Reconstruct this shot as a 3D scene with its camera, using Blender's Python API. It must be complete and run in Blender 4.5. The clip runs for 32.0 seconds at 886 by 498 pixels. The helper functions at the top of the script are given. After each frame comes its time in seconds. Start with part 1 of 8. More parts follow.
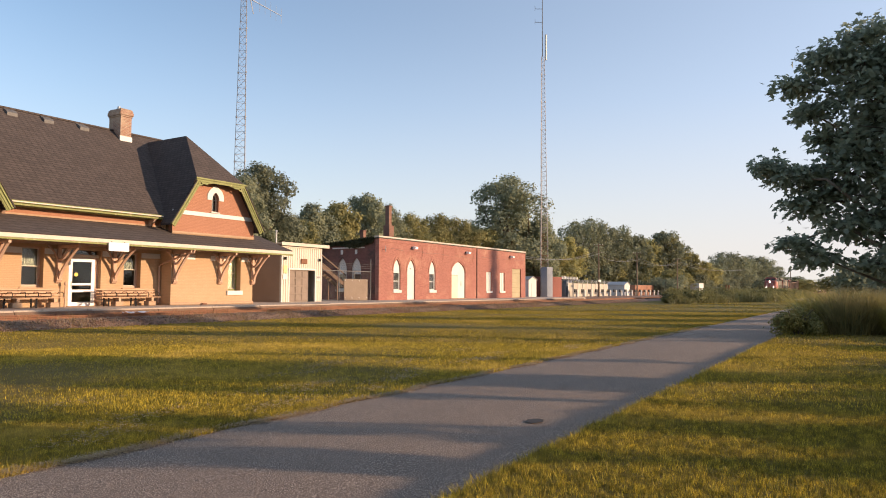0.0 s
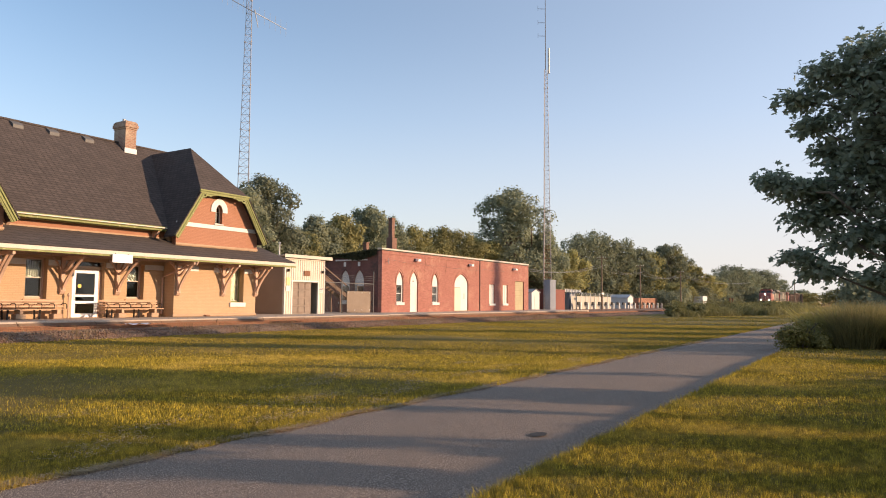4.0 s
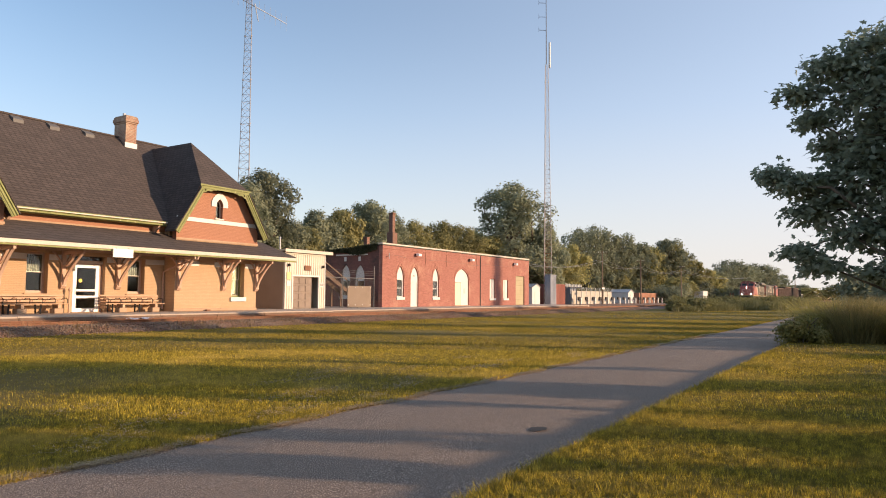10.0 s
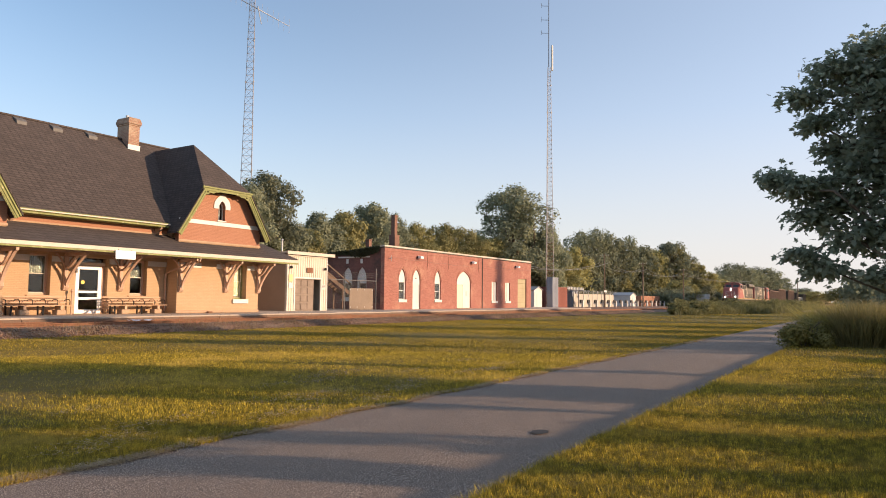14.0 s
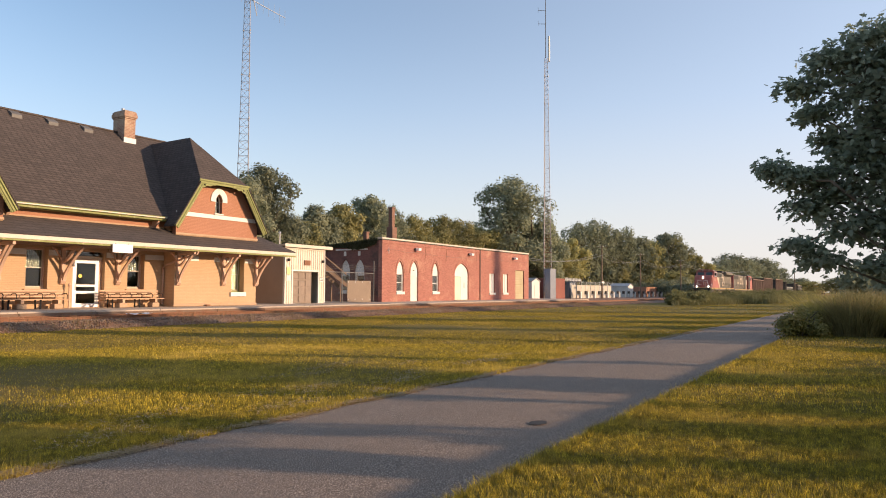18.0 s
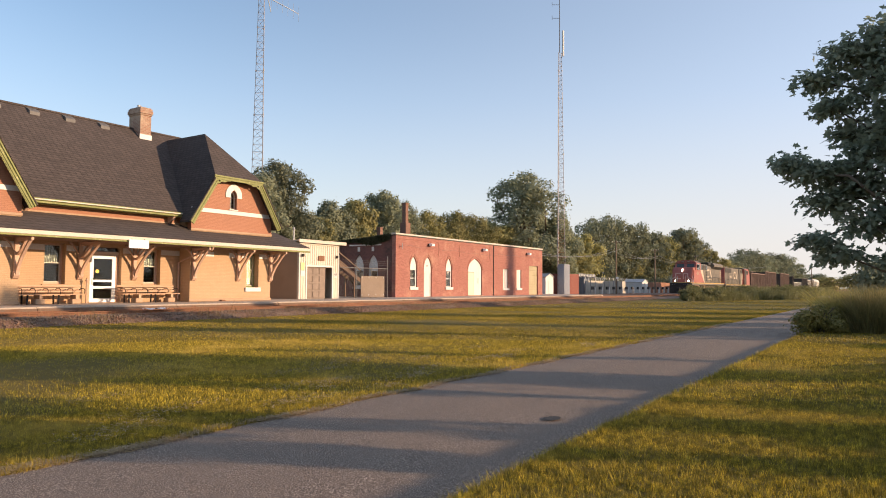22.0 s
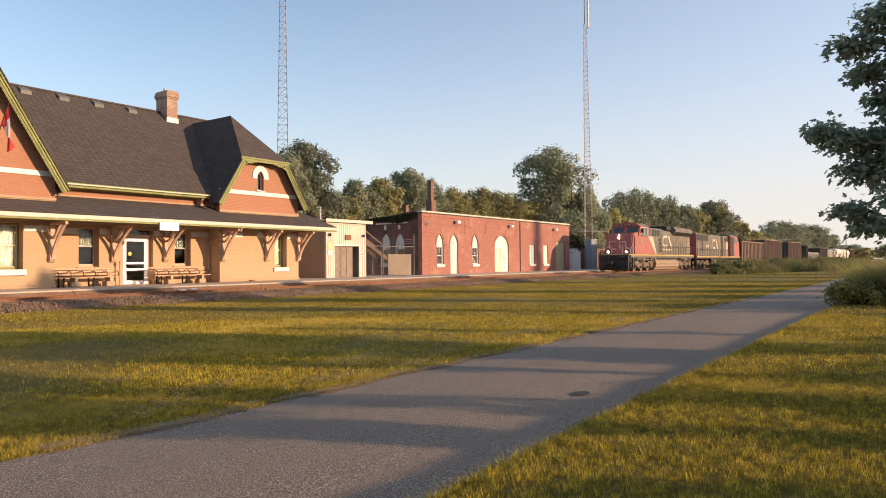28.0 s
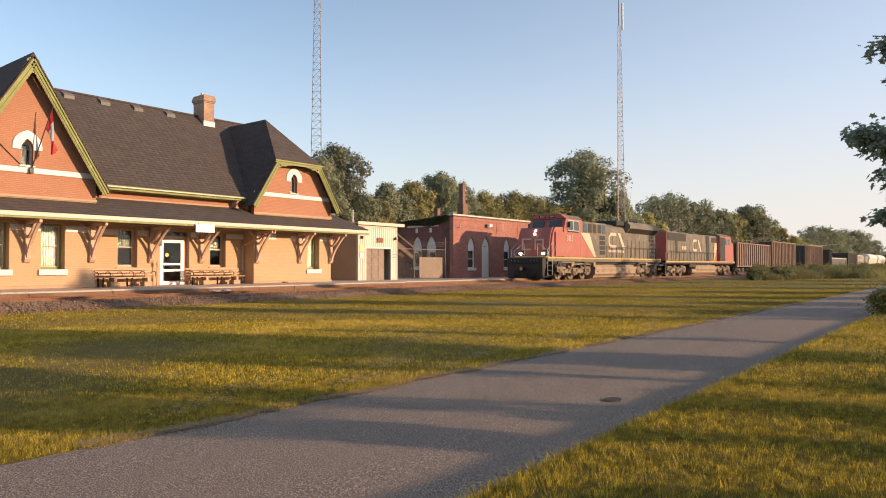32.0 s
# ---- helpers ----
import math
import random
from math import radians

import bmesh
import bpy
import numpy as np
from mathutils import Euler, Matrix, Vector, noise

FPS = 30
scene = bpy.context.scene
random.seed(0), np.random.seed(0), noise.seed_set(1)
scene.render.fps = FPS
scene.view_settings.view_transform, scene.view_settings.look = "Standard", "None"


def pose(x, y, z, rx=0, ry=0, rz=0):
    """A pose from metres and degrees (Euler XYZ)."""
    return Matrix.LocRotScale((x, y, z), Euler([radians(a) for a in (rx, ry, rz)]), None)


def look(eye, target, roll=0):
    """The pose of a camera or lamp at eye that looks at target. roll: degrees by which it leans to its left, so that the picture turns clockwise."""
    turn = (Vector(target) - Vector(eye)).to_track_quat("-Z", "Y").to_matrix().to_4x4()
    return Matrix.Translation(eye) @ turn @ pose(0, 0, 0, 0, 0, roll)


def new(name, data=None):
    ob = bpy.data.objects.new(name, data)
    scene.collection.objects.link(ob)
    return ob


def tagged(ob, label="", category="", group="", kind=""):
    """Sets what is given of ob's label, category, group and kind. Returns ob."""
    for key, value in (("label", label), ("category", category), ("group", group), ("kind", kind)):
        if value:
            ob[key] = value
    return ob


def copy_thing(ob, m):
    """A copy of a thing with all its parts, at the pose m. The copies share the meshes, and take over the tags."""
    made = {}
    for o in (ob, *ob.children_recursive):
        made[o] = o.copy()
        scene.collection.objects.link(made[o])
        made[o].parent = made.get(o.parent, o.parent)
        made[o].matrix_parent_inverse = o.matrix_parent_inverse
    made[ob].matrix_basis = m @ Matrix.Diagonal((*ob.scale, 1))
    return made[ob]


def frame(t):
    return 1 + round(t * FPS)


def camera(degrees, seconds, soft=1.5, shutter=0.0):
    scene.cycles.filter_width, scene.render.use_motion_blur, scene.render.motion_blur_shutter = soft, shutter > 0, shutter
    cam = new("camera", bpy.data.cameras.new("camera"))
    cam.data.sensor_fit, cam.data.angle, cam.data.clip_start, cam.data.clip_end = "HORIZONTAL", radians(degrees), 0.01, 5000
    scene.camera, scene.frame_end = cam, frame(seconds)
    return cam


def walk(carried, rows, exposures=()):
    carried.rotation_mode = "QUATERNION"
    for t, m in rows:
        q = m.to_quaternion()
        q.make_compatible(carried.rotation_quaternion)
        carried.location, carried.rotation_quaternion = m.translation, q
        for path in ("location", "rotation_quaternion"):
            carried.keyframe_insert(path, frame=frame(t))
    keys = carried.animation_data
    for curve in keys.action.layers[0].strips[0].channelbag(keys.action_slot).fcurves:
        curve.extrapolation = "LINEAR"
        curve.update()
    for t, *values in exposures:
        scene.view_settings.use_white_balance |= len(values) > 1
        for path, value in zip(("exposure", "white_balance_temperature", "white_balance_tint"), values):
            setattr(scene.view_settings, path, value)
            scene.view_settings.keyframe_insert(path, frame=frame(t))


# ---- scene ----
cam = camera(65.5, 32.0, 1.0)
EYE = (0.0, 0.0, 1.4)

# seconds, then the turn of the hand-held camera in degrees
TURNS = [
    (0, 93.30, -0.27, -58.03), (0.5, 93.30, -0.04, -58.13), (1, 93.37, 0.04, -58.45), (1.5, 93.52, 0.06, -58.28),
    (2, 93.50, -0.10, -58.09), (2.5, 94.01, -0.20, -57.79), (3, 94.26, -0.34, -57.73), (3.5, 94.29, -0.43, -57.82),
    (5.5, 94.46, -0.35, -57.64), (6, 94.44, -0.53, -57.83), (6.5, 94.34, -0.38, -57.92), (7, 94.20, -0.08, -57.24),
    (7.5, 94.28, 0.09, -57.04), (8, 93.86, 0.09, -57.41), (8.5, 93.88, -0.03, -57.89), (9, 93.99, 0.02, -57.87),
    (9.5, 94.03, -0.28, -57.84), (10, 93.89, -0.44, -57.75), (10.5, 93.95, -0.32, -57.75), (11, 93.97, -0.39, -57.77),
    (11.5, 94.24, -0.41, -57.72), (12, 94.01, -0.32, -57.42), (12.5, 94.20, -0.32, -57.49), (13, 94.16, -0.28, -57.56),
    (13.5, 94.18, -0.51, -57.60), (14, 94.10, -0.60, -57.59), (14.5, 93.95, -1.10, -57.95), (16.5, 93.95, -0.25, -57.58),
    (17, 93.46, -0.13, -57.38), (17.5, 93.21, -0.13, -57.40), (18, 93.43, -0.30, -57.77), (18.5, 93.37, -0.16, -57.33),
    (19, 93.09, -0.13, -56.54), (19.5, 93.08, -0.46, -56.68), (20, 92.57, -0.32, -56.53), (20.5, 92.77, -0.43, -56.50),
    (21, 93.16, -0.47, -56.57), (21.5, 93.03, -0.46, -56.54), (22, 93.05, -0.35, -56.65), (22.5, 93.27, -0.24, -56.59),
    (23, 93.50, -0.43, -56.75), (23.5, 93.71, -0.45, -56.63), (24, 93.72, -0.48, -56.10), (24.5, 93.61, -0.65, -56.13),
    (25, 93.26, -0.33, -55.63), (25.5, 92.90, -0.25, -55.74), (26, 92.36, -0.19, -55.49), (26.5, 91.43, 0.21, -55.00),
    (28.5, 91.22, 0.63, -54.27), (29, 91.35, 0.76, -54.05), (29.5, 91.31, 0.68, -53.96), (30, 91.52, 0.68, -53.88),
    (30.5, 91.75, 0.73, -53.36), (31, 91.57, 0.77, -52.90), (31.5, 91.57, 0.33, -52.36), (32, 91.44, 0.09, -51.84),
]
walk(cam, [(t, pose(*EYE, rx, ry, rz)) for t, rx, ry, rz in TURNS], [(0.0, 1.19, 6900, 15), (26.0, 1.19, 6950, 15), (29.0, 1.22, 7200, 15), (32.0, 1.22, 7200, 15)])

# ---- light: low evening sun over the trees beside the path ----
SUN_TURN, SUN_RISE = -68.0, 11.5
world = bpy.data.worlds.new("evening_sky")
scene.world = world
world.use_nodes = True
sky = world.node_tree.nodes.new("ShaderNodeTexSky")
sky.sky_type = "NISHITA"
sky.sun_disc = False
sky.sun_elevation = radians(SUN_RISE)
sky.sun_rotation = radians(90 - SUN_TURN)
sky.air_density, sky.dust_density, sky.ozone_density = 1.0, 0.9, 2.2
# evening haze: the sky pales evenly all round towards the horizon
wn, wl = world.node_tree.nodes, world.node_tree.links
way = wn.new("ShaderNodeTexCoord")
up = wn.new("ShaderNodeSeparateXYZ")
wl.new(way.outputs["Generated"], up.inputs[0])
haze = wn.new("ShaderNodeMapRange")
haze.interpolation_type = "SMOOTHSTEP"
wl.new(up.outputs[2], haze.inputs[0])
haze.inputs[1].default_value, haze.inputs[2].default_value, haze.inputs[3].default_value, haze.inputs[4].default_value = -0.05, 0.42, 0.64, 0.0
pale = wn.new("ShaderNodeMix")
pale.data_type = "RGBA"
sunward = wn.new("ShaderNodeVectorMath")
sunward.operation = "DOT_PRODUCT"
wl.new(way.outputs["Generated"], sunward.inputs[0])
sunward.inputs[1].default_value = (math.cos(radians(SUN_TURN)), math.sin(radians(SUN_TURN)), 0)
glare = wn.new("ShaderNodeMapRange")
wl.new(sunward.outputs["Value"], glare.inputs[0])
glare.inputs[1].default_value, glare.inputs[2].default_value, glare.inputs[3].default_value, glare.inputs[4].default_value = -0.6, 1.0, 0.0, 0.72
both_hazes = wn.new("ShaderNodeMath")
both_hazes.use_clamp = True
wl.new(haze.outputs[0], both_hazes.inputs[0])
wl.new(glare.outputs[0], both_hazes.inputs[1])
wl.new(both_hazes.outputs[0], pale.inputs[0])
wl.new(sky.outputs[0], pale.inputs[6])
low = wn.new("ShaderNodeMapRange")
wl.new(up.outputs[2], low.inputs[0])
low.inputs[1].default_value, low.inputs[2].default_value = 0.0, 0.26
tint = wn.new("ShaderNodeMix")
tint.data_type = "RGBA"
wl.new(low.outputs[0], tint.inputs[0])
tint.inputs[6].default_value, tint.inputs[7].default_value = (3.36, 3.31, 3.14, 1), (2.68, 3.22, 4.1, 1)
wl.new(tint.outputs[2], pale.inputs[7])
wl.new(pale.outputs[2], wn["Background"].inputs[0])
world.node_tree.nodes["Background"].inputs[1].default_value = 0.113
sun_data = bpy.data.lights.new("sun", "SUN")
sun_data.energy, sun_data.angle, sun_data.color = 2.8, radians(0.6), (1.0, 0.735, 0.49)
sun = new("sun", sun_data)
TO_SUN = Vector((math.cos(radians(SUN_TURN)) * math.cos(radians(SUN_RISE)), math.sin(radians(SUN_TURN)) * math.cos(radians(SUN_RISE)), math.sin(radians(SUN_RISE))))
sun.matrix_world = look(TO_SUN * 200, (0, 0, 0))


# ---- materials ----
def nodes_of(name):
    m = bpy.data.materials.new(name)
    m.use_nodes = True
    nt = m.node_tree
    return m, nt, nt.nodes["Principled BSDF"]


def add(nt, kind, **values):
    n = nt.nodes.new(kind)
    for k, v in values.items():
        n.inputs[k].default_value = v
    return n


def noise_node(nt, vector, scale, detail=4.0, rough=0.6):
    n = add(nt, "ShaderNodeTexNoise", Scale=scale, Detail=detail, Roughness=rough)
    nt.links.new(vector, n.inputs["Vector"])
    return n


def ramp(nt, fac, a, b, lo=0.35, hi=0.65):
    r = nt.nodes.new("ShaderNodeValToRGB")
    r.color_ramp.elements[0].position, r.color_ramp.elements[1].position = lo, hi
    r.color_ramp.elements[0].color, r.color_ramp.elements[1].color = (*a, 1), (*b, 1)
    nt.links.new(fac, r.inputs[0])
    return r.outputs[0]


def mix(nt, fac, a, b, mode="MIX"):
    n = nt.nodes.new("ShaderNodeMix")
    n.data_type, n.blend_type = "RGBA", mode
    for socket, v in ((n.inputs[0], fac), (n.inputs[6], a), (n.inputs[7], b)):
        if isinstance(v, (int, float)):
            socket.default_value = v
        elif isinstance(v, tuple):
            socket.default_value = (*v, 1)
        else:
            nt.links.new(v, socket)
    return n.outputs[2]


def bump(nt, bsdf, height, strength, distance=0.02, before=None):
    b = add(nt, "ShaderNodeBump", Strength=strength, Distance=distance)
    nt.links.new(height, b.inputs["Height"])
    if before:
        nt.links.new(before, b.inputs["Normal"])
    nt.links.new(b.outputs[0], bsdf.inputs["Normal"])
    return b.outputs[0]


def surface(name, a, b, large=0.8, fine=25.0, rough=0.75, metal=0.0, relief=0.25, stain=None, stain_scale=0.35, stain_at=0.62, vary=0.0):
    """A plain material: two close colours at a large and a fine scale, with relief and patches of a third colour."""
    m, nt, p = nodes_of(name)
    co = nt.nodes.new("ShaderNodeTexCoord").outputs["Object"]
    big, small = noise_node(nt, co, large), noise_node(nt, co, fine, 5, 0.7)
    col = ramp(nt, big.outputs[0], a, b)
    col = mix(nt, 0.35, col, ramp(nt, small.outputs[0], tuple(c * 0.7 for c in a), tuple(min(1, c * 1.2) for c in b)))
    if stain:
        where = noise_node(nt, co, stain_scale, 6, 0.75)
        f = ramp(nt, where.outputs[0], (0, 0, 0), (1, 1, 1), stain_at, stain_at + 0.12)
        col = mix(nt, f, col, stain)
    if vary:
        info = nt.nodes.new("ShaderNodeObjectInfo")
        hsv = add(nt, "ShaderNodeHueSaturation")
        r = nt.nodes.new("ShaderNodeMapRange")
        nt.links.new(info.outputs["Random"], r.inputs[0])
        r.inputs[3].default_value, r.inputs[4].default_value = 1 - vary, 1 + vary
        nt.links.new(r.outputs[0], hsv.inputs["Value"])
        nt.links.new(col, hsv.inputs["Color"])
        col = hsv.outputs[0]
    nt.links.new(col, p.inputs["Base Color"])
    p.inputs["Metallic"].default_value = metal
    rr = nt.nodes.new("ShaderNodeMapRange")
    nt.links.new(small.outputs[0], rr.inputs[0])
    rr.inputs[3].default_value, rr.inputs[4].default_value = max(0.03, rough - 0.12), min(1, rough + 0.12)
    nt.links.new(rr.outputs[0], p.inputs["Roughness"])
    if relief:
        bump(nt, p, small.outputs[0], relief, 0.01)
    return m


def courses(name, a, b, joint, length, height, gap=0.012, depth=0.6, stain=None, rise=1.0, rough=0.85, keep=0.5, worn=0.6):
    """Bricks or shingles laid in level courses on any upright or sloping face."""
    m, nt, p = nodes_of(name)
    co = nt.nodes.new("ShaderNodeTexCoord").outputs["Object"]
    xyz = nt.nodes.new("ShaderNodeSeparateXYZ")
    nt.links.new(co, xyz.inputs[0])
    along = nt.nodes.new("ShaderNodeMath")
    nt.links.new(xyz.outputs[0], along.inputs[0])
    nt.links.new(xyz.outputs[1], along.inputs[1])
    up = nt.nodes.new("ShaderNodeMath")
    up.operation = "MULTIPLY"
    nt.links.new(xyz.outputs[2], up.inputs[0])
    up.inputs[1].default_value = rise
    flat = nt.nodes.new("ShaderNodeCombineXYZ")
    nt.links.new(along.outputs[0], flat.inputs[0])
    nt.links.new(up.outputs[0], flat.inputs[1])
    br = add(nt, "ShaderNodeTexBrick", Scale=1.0)
    br.inputs["Color1"].default_value, br.inputs["Color2"].default_value, br.inputs["Mortar"].default_value = (*a, 1), (*b, 1), (*joint, 1)
    br.inputs["Brick Width"].default_value, br.inputs["Row Height"].default_value = length, height
    br.inputs["Mortar Size"].default_value, br.inputs["Mortar Smooth"].default_value, br.inputs["Bias"].default_value = gap, 0.3, 0.0
    nt.links.new(flat.outputs[0], br.inputs["Vector"])
    big, small = noise_node(nt, co, 0.6, 6, 0.7), noise_node(nt, co, 30, 4, 0.7)
    col = mix(nt, keep, br.outputs["Color"], mix(nt, big.outputs[0], tuple(c * 0.85 for c in a), tuple(min(1, c * 1.15) for c in b)))
    col = mix(nt, 0.25, col, mix(nt, small.outputs[0], (0.25, 0.25, 0.25), (1, 1, 1)), "MULTIPLY")
    if stain:
        where = noise_node(nt, co, 0.5, 8, 0.8)
        col = mix(nt, ramp(nt, where.outputs[0], (0, 0, 0), (1, 1, 1), worn, worn + 0.15), col, stain)
    nt.links.new(col, p.inputs["Base Color"])
    p.inputs["Roughness"].default_value = rough
    inv = nt.nodes.new("ShaderNodeMath")
    inv.operation = "SUBTRACT"
    inv.inputs[0].default_value = 1.0
    nt.links.new(br.outputs["Fac"], inv.inputs[1])
    first = bump(nt, p, inv.outputs[0], depth, 0.012)
    bump(nt, p, small.outputs[0], 0.2, 0.006, first)
    return m


def leaves(name, a, b, glow=0.35, rough=0.55):
    """Leaf colour that varies from leaf to leaf, with light through the blade."""
    m, nt, p = nodes_of(name)
    geo = nt.nodes.new("ShaderNodeNewGeometry")
    info = nt.nodes.new("ShaderNodeObjectInfo")
    col = mix(nt, geo.outputs["Random Per Island"], a, b)
    hsv = add(nt, "ShaderNodeHueSaturation")
    r = nt.nodes.new("ShaderNodeMapRange")
    nt.links.new(info.outputs["Random"], r.inputs[0])
    r.inputs[3].default_value, r.inputs[4].default_value = 0.75, 1.25
    nt.links.new(r.outputs[0], hsv.inputs["Value"])
    nt.links.new(col, hsv.inputs["Color"])
    nt.links.new(hsv.outputs[0], p.inputs["Base Color"])
    p.inputs["Roughness"].default_value = rough
    thin = nt.nodes.new("ShaderNodeBsdfTranslucent")
    nt.links.new(hsv.outputs[0], thin.inputs[0])
    both = nt.nodes.new("ShaderNodeMixShader")
    both.inputs[0].default_value = glow
    nt.links.new(p.outputs[0], both.inputs[1])
    nt.links.new(thin.outputs[0], both.inputs[2])
    nt.links.new(both.outputs[0], nt.nodes["Material Output"].inputs[0])
    return m


def glass(name, tint=(0.9, 0.95, 0.95)):
    m, nt, p = nodes_of(name)
    p.inputs["Base Color"].default_value = (*tint, 1)
    p.inputs["Transmission Weight"].default_value = 1.0
    p.inputs["Roughness"].default_value = 0.02
    p.inputs["IOR"].default_value = 1.45
    co = nt.nodes.new("ShaderNodeTexCoord").outputs["Object"]
    bump(nt, p, noise_node(nt, co, 1.5, 1).outputs[0], 0.04, 0.02)
    return m


def lit(name, colour, strength):
    m, nt, p = nodes_of(name)
    p.inputs["Base Color"].default_value = (*colour, 1)
    p.inputs["Emission Color"].default_value = (*colour, 1)
    p.inputs["Emission Strength"].default_value = strength
    return m


BRICK = courses("painted_station_brick", (0.465, 0.312, 0.178), (0.545, 0.378, 0.235), (0.41, 0.25, 0.145), 0.22, 0.075, stain=(0.44, 0.265, 0.15), keep=0.62, depth=0.35)
GABLE_BRICK = courses("painted_gable_brick", (0.39, 0.18, 0.108), (0.46, 0.22, 0.135), (0.33, 0.15, 0.09), 0.22, 0.075, stain=(0.38, 0.165, 0.10), keep=0.45)
RED_BRICK = courses("red_painted_brick", (0.27, 0.098, 0.075), (0.42, 0.17, 0.13), (0.36, 0.165, 0.125), 0.22, 0.075, stain=(0.43, 0.23, 0.16), keep=0.15, worn=0.52)
# RED_BRICK darkened for the shade on the store's end wall, with soot streaks
SHADED_SOOTY_RED = courses("shaded_sooty_brick", (0.17, 0.07, 0.058), (0.25, 0.105, 0.085), (0.17, 0.085, 0.068), 0.22, 0.075, stain=(0.075, 0.05, 0.042), keep=0.2, worn=0.5)
CHIMNEY_BRICK = courses("weathered_chimney_brick", (0.40, 0.20, 0.13), (0.28, 0.15, 0.105), (0.45, 0.36, 0.27), 0.22, 0.08, 0.016, 0.9, stain=(0.48, 0.36, 0.26), keep=0.2, worn=0.5)
SHINGLE = courses("asphalt_shingles", (0.064, 0.049, 0.043), (0.103, 0.079, 0.068), (0.027, 0.021, 0.019), 0.3, 0.2, 0.02, 0.9, stain=(0.098, 0.075, 0.063), rise=1.5, rough=0.95, keep=0.25)
CREAM = surface("cream_paint", (0.53, 0.455, 0.37), (0.61, 0.53, 0.44), 0.7, 30, 0.6, 0, 0.15, (0.44, 0.36, 0.28), 0.8, 0.66)
WHITE = surface("white_paint", (0.59, 0.575, 0.54), (0.68, 0.665, 0.625), 0.7, 40, 0.5, 0, 0.1, (0.56, 0.52, 0.46), 1.2, 0.68)
GREEN = surface("olive_green_paint", (0.16, 0.175, 0.05), (0.25, 0.26, 0.085), 1.5, 14, 0.65, 0, 0.3, (0.50, 0.46, 0.27), 4.0, 0.58)
BROWN = surface("brown_painted_timber", (0.48, 0.31, 0.22), (0.58, 0.39, 0.285), 1.2, 30, 0.65, 0, 0.2, (0.32, 0.165, 0.105), 1.5, 0.62)
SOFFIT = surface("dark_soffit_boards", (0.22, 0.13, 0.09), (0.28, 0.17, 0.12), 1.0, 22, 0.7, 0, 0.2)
BENCH = surface("bench_slats", (0.42, 0.25, 0.145), (0.52, 0.32, 0.195), 2.0, 35, 0.55, 0, 0.2)
DARK = surface("dark_iron", (0.02, 0.019, 0.018), (0.04, 0.036, 0.033), 2.0, 40, 0.5, 0.3, 0.2)
CONCRETE = surface("platform_concrete", (0.40, 0.32, 0.25), (0.49, 0.395, 0.31), 0.5, 18, 0.85, 0, 0.35, (0.34, 0.26, 0.2), 0.5, 0.58)
# dark brown paints the shadow gap under the platform slabs, with rust stains
KERB = surface("shaded_rusty_kerb", (0.13, 0.085, 0.06), (0.21, 0.135, 0.095), 0.8, 18, 0.9, 0, 0.4, (0.17, 0.085, 0.05), 0.9, 0.5)
STONE = surface("pale_stone", (0.38, 0.25, 0.16), (0.46, 0.31, 0.20), 1.5, 25, 0.85, 0, 0.35)
GLASS = glass("window_glass")
# colour of the reflection painted behind the upper glass of dark windows
GLASS_REFLECTION = surface("grey_green_reflection", (0.09, 0.095, 0.07), (0.14, 0.14, 0.10), 5, 30, 0.8, 0, 0.2)
BLIND = surface("cream_blind", (0.30, 0.28, 0.22), (0.42, 0.39, 0.31), 5, 30, 0.8, 0, 0.2)
LACE = surface("faded_green_curtain", (0.31, 0.33, 0.24), (0.44, 0.45, 0.33), 6.0, 30, 0.85, 0, 0.3)
# dark colour puts the dimness of the rooms into their walls
INNER = surface("dim_room_plaster", (0.10, 0.085, 0.07), (0.14, 0.12, 0.1), 1.0, 20, 0.9, 0, 0.1)
METAL_WALL = surface("cream_metal_siding", (0.55, 0.49, 0.40), (0.63, 0.565, 0.465), 0.7, 20, 0.45, 0.0, 0.08, (0.58, 0.49, 0.38), 0.9, 0.64)
VENT = surface("weathered_vent_metal", (0.12, 0.115, 0.11), (0.18, 0.168, 0.155), 1.0, 30, 0.7, 0.2, 0.2)
DOOR_WHITE = surface("white_aluminium", (0.80, 0.80, 0.79), (0.86, 0.86, 0.85), 1.0, 30, 0.35, 0.0, 0.05)
GALV = surface("galvanised_steel", (0.36, 0.37, 0.38), (0.48, 0.49, 0.5), 1.0, 30, 0.45, 0.6, 0.15)
RUST = surface("rusty_steel", (0.18, 0.082, 0.045), (0.27, 0.125, 0.07), 2.0, 30, 0.85, 0.1, 0.4, (0.14, 0.06, 0.035), 2.0, 0.58)
TIE = surface("creosoted_timber", (0.12, 0.075, 0.05), (0.18, 0.115, 0.08), 1.5, 18, 0.9, 0, 0.5)
BALLAST = surface("rust_stained_ballast", (0.18, 0.09, 0.05), (0.26, 0.14, 0.085), 0.35, 14, 0.95, 0, 1.0, (0.25, 0.175, 0.12), 0.25, 0.5)
PEBBLE = surface("ballast_stone", (0.10, 0.065, 0.045), (0.30, 0.215, 0.155), 2.5, 20, 0.95, 0, 0.4, (0.2, 0.10, 0.065), 0.4, 0.5)
BARK = surface("grey_brown_bark", (0.10, 0.075, 0.055), (0.17, 0.13, 0.095), 3.0, 25, 0.95, 0, 0.9)
POLE = surface("weathered_pole_timber", (0.17, 0.12, 0.085), (0.24, 0.175, 0.12), 1.0, 20, 0.9, 0, 0.4)
from mathutils import geometry



# ---- building blocks ----
def thing(name, x, y, z, label="", category="", group="", kind=""):
    ob = new(name)
    ob.location = (x, y, z)
    ob.empty_display_size = 0.2
    return tagged(ob, label, category, group, kind)


